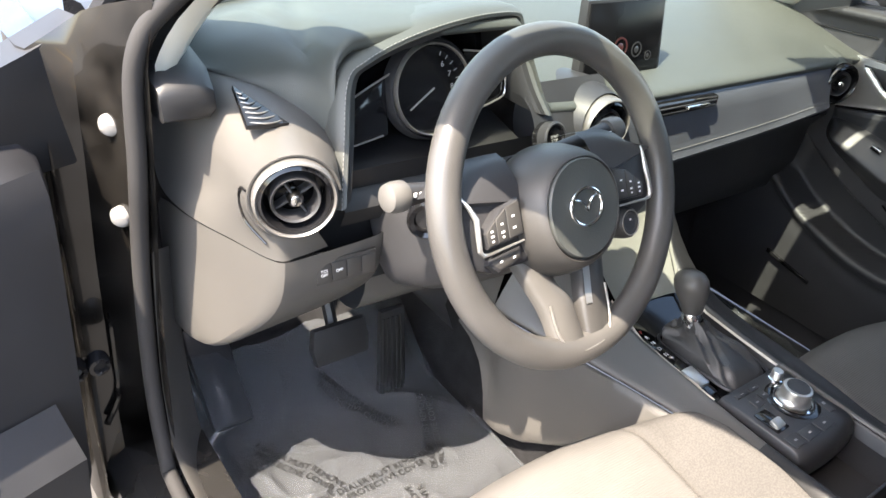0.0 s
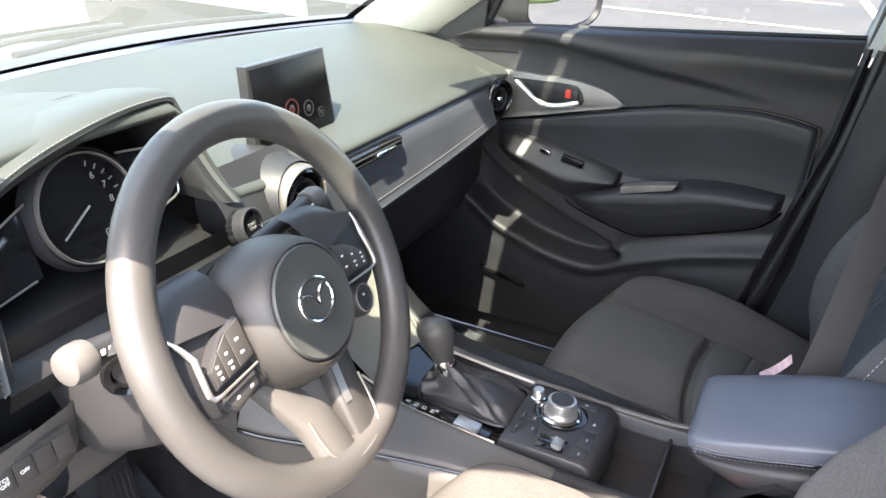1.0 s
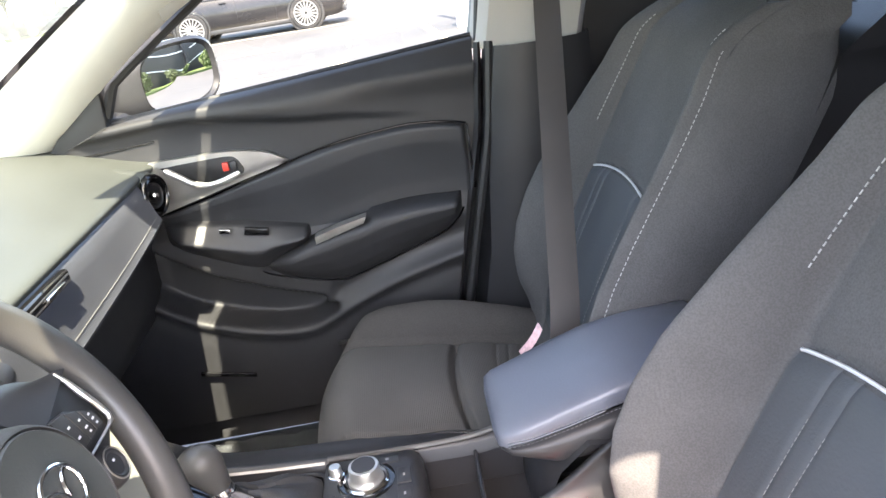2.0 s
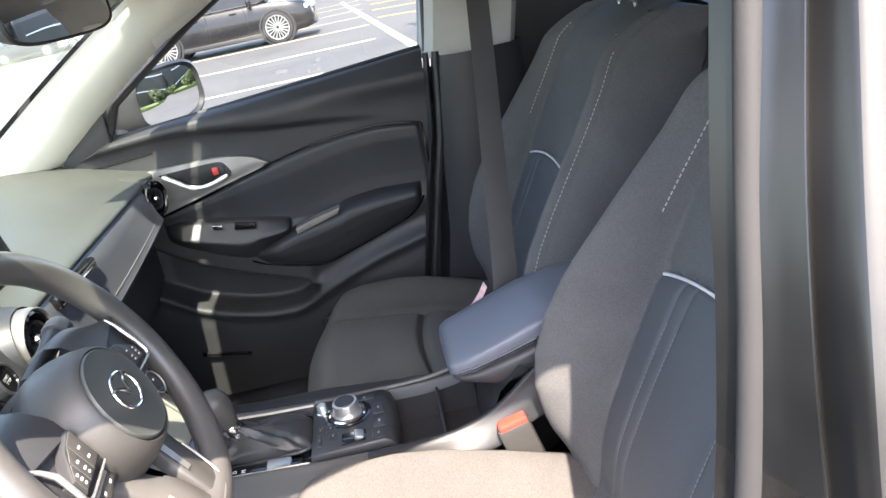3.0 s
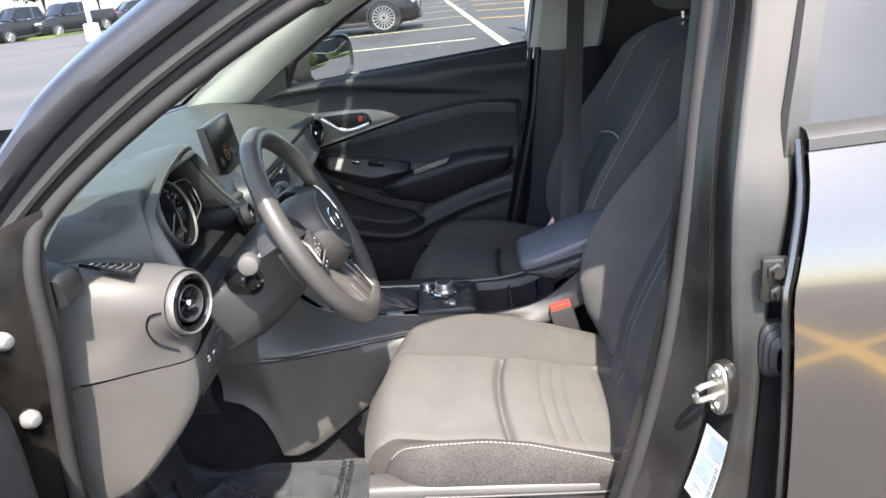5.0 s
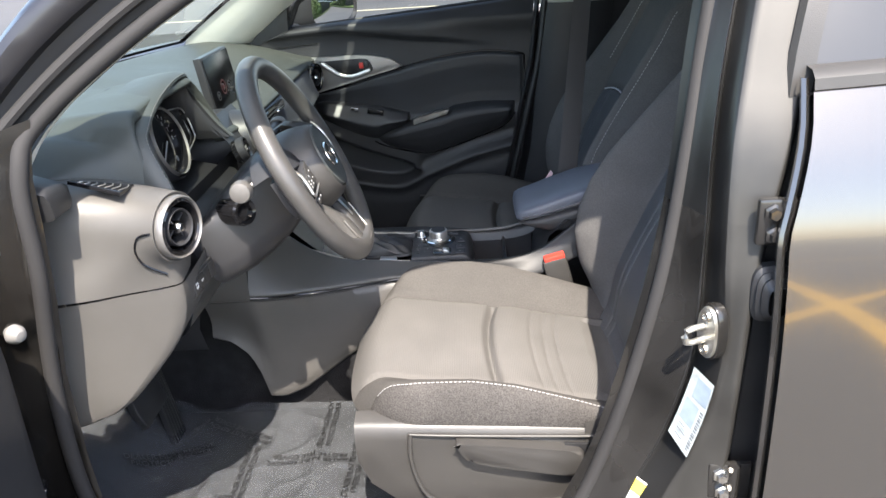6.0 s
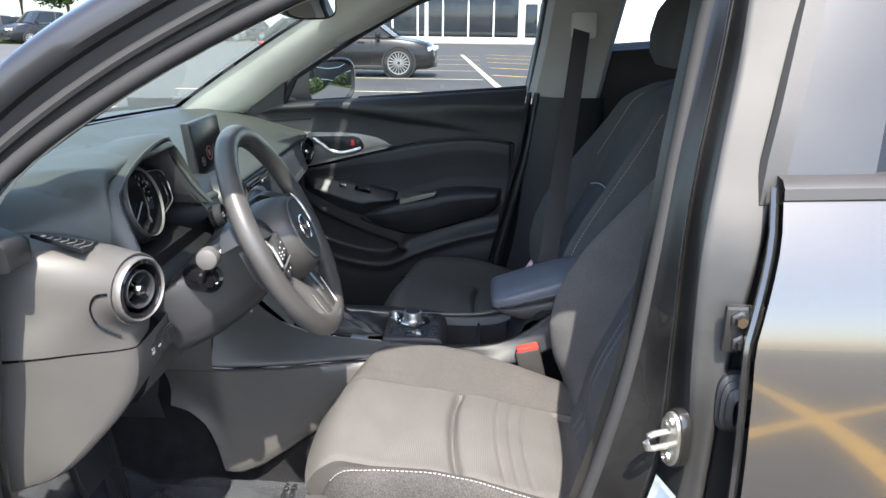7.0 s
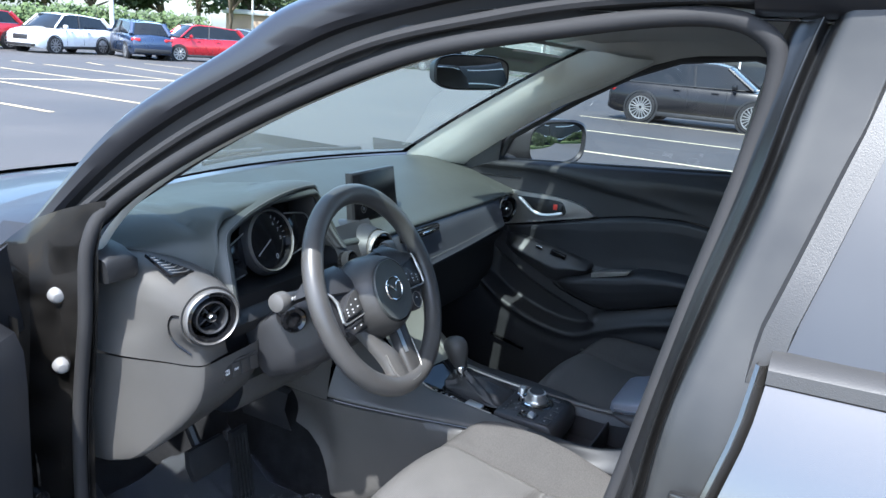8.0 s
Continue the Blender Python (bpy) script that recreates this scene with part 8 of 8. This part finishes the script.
# yellow hatching on the near side, mirrored in the rear door
for a, b in (((-8.2, -3.2), (-1.9, -1.66)), ((-6.6, -4.75), (-2.7, -1.05)), ((-9.5, -6.0), (-9.5, 6.0))):
    paint_line(a, b, 0.12, LINE_Y)

# kerb base of a lamp, bollard block
def lamp_post(x, y, h=7.5, r=0.07, base=True, label="pale lamp post on a concrete base"):
    e = thing("lamp_post", label, "lamp post", "lamp posts", at=(x, y, gz(x)))
    part("mast", tube([(x, y, gz(x)), (x, y, gz(x) + h)], [r, r * 0.75], 10), POLE_M, e, "pale mast")
    if base:
        part("footing", lathe([(0.0, 0.75), (0.30, 0.75), (0.34, 0.70), (0.36, 0.0)], 24, Matrix.Translation((x, y, gz(x)))), POLE_M, e, "concrete footing")
    part("lamp_head", rbox((x, y, gz(x) + h), (0.5, 0.9, 0.12), 0.04), SATIN, e, "flat lamp head")


for ux, uy, d, h, r in ((0.7904, 0.6127, 38, 8, 0.11), (0.8149, 0.5796, 62, 9, 0.10), (0.7843, 0.6204, 66, 9, 0.09), (0.9023, 0.4311, 40, 8, 0.11), (0.618, 0.786, 44, 8, 0.12), (0.675, 0.738, 60, 9, 0.1), (0.93, 0.37, 75, 9, 0.1), (0.735, 0.678, 70, 9, 0.1), (0.70, 0.714, 80, 9, 0.1), (0.998, 0.065, 36, 8, 0.10)):
    lamp_post(*ahead(ux, uy, d), h=h, r=r)
bl = thing("concrete_block", "white painted concrete block beside the bays", "bollard")
part("block", lathe([(0.0, 0.80), (0.36, 0.80), (0.40, 0.74), (0.42, 0.0)], 28, Matrix.Translation((13.2, -1.95, gz(13.2)))), WALLWHITE, bl, "white concrete block")
part("post", tube([(13.2, -1.95, gz(13.2) + 0.8), (13.2, -1.95, gz(13.2) + 5.0)], 0.07, 12), WALLWHITE, bl, "white post")

# verge with grass
def verge(name, pts, label):
    bm = bmesh.new()
    n = len(pts)
    top = [bm.verts.new((x, y, gz(x) + 0.13)) for x, y in pts]
    low = [bm.verts.new((x, y, gz(x) - 0.05)) for x, y in pts]
    bm.faces.new(top)
    for i in range(n):
        bm.faces.new((top[i], top[(i + 1) % n], low[(i + 1) % n], low[i]))
    tagged(part(name, bm, GRASS, smooth=0), label, "grass", kind="structure")


verge("grass_verge", [(-30, 37), (22, 35.0), (34, 35.5), (42, 34), (45, 24), (60, 18), (140, 30), (140, 140), (-30, 140)], "mown green verge along the car park")


def leaf_cloud(centres, seed, size, count, flat=0.75):
    """Many small leaf clumps scattered in overlapping balls: one mesh with an uneven outline."""
    rd_ = random.Random(seed)
    verts, faces = [], []
    for (cx, cy, cz), r in centres:
        for _ in range(count):
            d = Vector((rd_.gauss(0, 1), rd_.gauss(0, 1), rd_.gauss(0, 1))).normalized() * r * (0.55 + 0.5 * rd_.random())
            p = Vector((cx + d.x, cy + d.y, cz + d.z * flat))
            s = size * (0.6 + 0.8 * rd_.random())
            a = Vector((rd_.uniform(-1, 1), rd_.uniform(-1, 1), rd_.uniform(-1, 1))).normalized() * s
            b_ = a.orthogonal().normalized() * s * 0.7
            i = len(verts)
            verts += [p - a, p + b_, p + a, p - b_]
            faces.append((i, i + 1, i + 2, i + 3))
    me = bpy.data.meshes.new("leaves")
    me.from_pydata([tuple(v) for v in verts], [], faces)
    me.materials.append(LEAF)
    return me


def tree(x, y, h, spread, seed, lab="leafy green tree behind the car park"):
    e = thing("tree", lab, "tree", "trees", at=(x, y, gz(x)))
    rd_ = random.Random(seed)
    z0 = gz(x)
    part("trunk", tube([(x, y, z0), (x + 0.1, y, z0 + h * 0.3), (x - 0.1, y + 0.1, z0 + h * 0.7)], [0.25, 0.18, 0.07], 8), BARK, e, "brown trunk")
    cs = []
    for k in range(9):
        a = rd_.uniform(0, 6.28)
        q = Vector((x + math.cos(a) * spread * rd_.uniform(0.2, 0.8), y + math.sin(a) * spread * rd_.uniform(0.2, 0.8), z0 + h * rd_.uniform(0.45, 0.9)))
        cs.append((tuple(q), spread * rd_.uniform(0.35, 0.55)))
        part("limb", tube([(x, y, z0 + h * 0.32), tuple(q)], [0.10, 0.03], 6), BARK, e)
    ob = new("crown", leaf_cloud(cs, seed, 0.24, 420))
    ob.parent = e
    ob.location = -Vector(e.location)


for i, (ux, uy, d, h, s) in enumerate(((0.812, 0.584, 70, 10, 3.6), (0.795, 0.606, 78, 11, 4.0), (0.83, 0.557, 74, 10, 3.6), (0.848, 0.53, 80, 10, 3.8), (0.862, 0.507, 84, 11, 4.2), (0.755, 0.655, 84, 9, 3.6), (0.717, 0.697, 62, 9, 3.4), (0.69, 0.724, 68, 9, 3.6), (0.735, 0.678, 74, 10, 3.8), (0.66, 0.751, 78, 8, 3.4), (0.60, 0.80, 74, 8, 4.2), (0.56, 0.828, 72, 8, 4.2), (0.52, 0.854, 72, 8, 4.0), (0.885, 0.466, 90, 9, 4), (0.91, 0.415, 95, 8, 4), (0.93, 0.368, 98, 8, 4), (0.48, 0.877, 70, 9, 4))):
    X, Y = ahead(ux, uy, d)
    tree(X, Y, h, s, 20 + i)
for i, (ux, uy, d) in enumerate(((0.55, 0.835, 48), (0.575, 0.818, 49), (0.60, 0.80, 49), (0.622, 0.783, 49), (0.645, 0.764, 50), (0.667, 0.745, 51), (0.525, 0.851, 48))):
    X, Y = ahead(ux, uy, d)
    hd = thing("hedge", "clipped dense green shrub behind the cars", "hedge", "hedges", at=(X, Y, gz(X)))
    ob = new("hedge_leaves", leaf_cloud([((X + dx, Y - dx * 0.8, gz(X) + 1.0 + 0.2 * (i % 3)), 1.35) for dx in (-1.0, 0, 1.0)], 60 + i, 0.13, 700))
    ob.parent = hd
    ob.location = -Vector(hd.location)

# showroom: glass front, grey fascia, white side block
sr = thing("showroom_building", "white and grey showroom with a tall glass front", "building")
BX0, B0 = 62.0, gz(62.0)
FASCIA = surf("grey_metal_fascia", (0.50, 0.51, 0.53), 0.45, metal=0.3, mottle=0.6, amount=0.05)
part("front_wall", rbox((BX0 + 4, -4, B0 + 2.9), (8, 44, 5.8), 0.05), WALLWHITE, sr, "white cladding")
part("fascia", rbox((BX0 - 0.3, 6.0, B0 + 4.9), (0.8, 19, 1.9), 0.05), FASCIA, sr, "grey metal fascia")
for k in range(9):
    y = -3.0 + 2.05 * k
    w_ = part("shop_window", rbox((BX0 - 0.02, y, B0 + 2.0), (0.10, 1.9, 3.7), 0.01), DARKGLASS, sr, "dark shop window")
    part("mullion", rbox((BX0 - 0.12, y - 1.02, B0 + 2.0), (0.14, 0.12, 3.9), 0.01), WALLWHITE, w_, "white mullion")
for k in range(3):
    part("entrance_door", rbox((BX0 - 0.10, -5.0 - 1.15 * k, B0 + 1.6), (0.10, 0.95, 3.0), 0.01), DARKGLASS, sr, "glazed entrance door")
for k in range(7):
    part("fascia_mark", rbox((BX0 - 0.75, 10.5 - 1.2 * k, B0 + 5.0), (0.1, 0.75, 0.9), 0.02), BLACKTRIM, sr, "plain dark fascia bar")
part("planter", rbox((BX0 - 1.2, -1.0, B0 + 0.25), (1.0, 30, 0.5), 0.05), POLE_M, sr, "low pale kerb wall")
# the building behind the camera, seen only in the door mirror, with round shrubs before it
rb = thing("rear_building", "dark glazed building across the drive", "building")
part("wall", rbox((4.0, -30.0, 2.4), (40, 6, 5.2), 0.05), BLACKTRIM, rb, "dark glazed wall")
for k in range(3):
    part("band", rbox((4.0, -26.95, 1.0 + 1.5 * k), (40, 0.12, 0.10), 0.01), WALLWHITE, rb, "white band")
for k in range(10):
    part("column", rbox((-12.0 + 3.6 * k, -26.9, 2.3), (0.5, 0.3, 4.6), 0.02), BLACKTRIM, rb, "dark column")
verge("planting_strip", [(-20, -24.0), (30, -24.0), (30, -26.6), (-20, -26.6)], "narrow green planting strip before the building")
for k in range(7):
    X = 2.0 + 1.7 * k + 0.5 * (k % 2)
    hd = thing("round_shrub", "round yellow-green clipped shrub", "shrub", "shrubs", at=(X, -25.0, gz(X)))
    ob = new("shrub_leaves", leaf_cloud([((X, -25.0, gz(X) + 0.7), 0.62)], 90 + k, 0.07, 900, 1.0))
    ob.parent = hd
    ob.location = -Vector(hd.location)

# signs
BLUE = surf("sign_blue", (0.02, 0.09, 0.42), 0.35, mottle=4, amount=0.05)
X, Y = ahead(0.8566, 0.5159, 66)
sg = thing("oval_sign", "blue oval sign with a white border on a tall pole", "sign", at=(X, Y, gz(X)))
SGM = frame_axes((X, Y, gz(X) + 6.1), (0.516, -0.857, 0), (0, 0, 1))
part("sign_border", prism([(2.25 * math.cos(q), 0.95 * math.sin(q)) for q in (2 * math.pi * k / 48 for k in range(48))], 0.3, SGM, 0.03), WALLWHITE, sg, "white oval border")
part("sign_face", prism([(2.05 * math.cos(q), 0.80 * math.sin(q)) for q in (2 * math.pi * k / 48 for k in range(48))], 0.04, SGM @ Matrix.Translation((0, 0, 0.3)), 0.01), BLUE, sg, "blue oval face")
for i, (x0, w_) in enumerate(((-0.95, 0.5), (-0.2, 0.45), (0.45, 0.45), (1.05, 0.3))):
    part("sign_stroke", prism(super_ring(w_ * 0.55, 0.22, 0.30 if i else 0.42, 20), 0.02, SGM @ Matrix.Translation((x0, -0.02, 0.34)), 0), WALLWHITE, sg, "white stroke")
part("sign_pole", tube([(X, Y, gz(X)), (X, Y, gz(X) + 5.3)], 0.16, 12), WALLWHITE, sg, "white pole")
X, Y = ahead(0.7929, 0.6093, 58)
s2 = thing("blue_sign", "blue and white upright sign board", "sign", at=(X, Y, gz(X)))
S2M = frame_axes((X, Y, gz(X)), (0.61, -0.79, 0), (0, 0, 1))
part("sign_base", prism([(-0.8, 0.0), (0.8, 0.0), (0.8, 2.0), (-0.8, 2.0)], 0.4, S2M, 0.02), WALLWHITE, s2, "white lower board")
part("sign_board", prism([(-0.8, 2.0), (0.8, 2.0), (0.8, 4.0), (-0.8, 4.0)], 0.4, S2M, 0.02), BLUE, s2, "blue upper board")
part("sign_panel", prism([(0.05, 2.5), (0.6, 2.5), (0.6, 3.5), (0.05, 3.5)], 0.02, S2M @ Matrix.Translation((0, 0, 0.4))), WALLWHITE, s2, "white panel")
X, Y = ahead(0.77, 0.638, 78)
lo = thing("low_building", "low tan brick building beyond the verge", "building", at=(X, Y, gz(X)))
TAN = surf("tan_brick", (0.34, 0.26, 0.19), 0.85, mottle=1.5, amount=0.12)
part("wall", rbox((X, Y, gz(X) + 1.6), (12, 12, 3.2), 0.05, m=Matrix.Rotation(-0.9, 4, "Z")), TAN, lo, "tan wall")
part("roof", rbox((X, Y, gz(X) + 3.4), (12.6, 12.6, 0.4), 0.05, m=Matrix.Rotation(-0.9, 4, "Z")), FASCIA, lo, "flat roof")
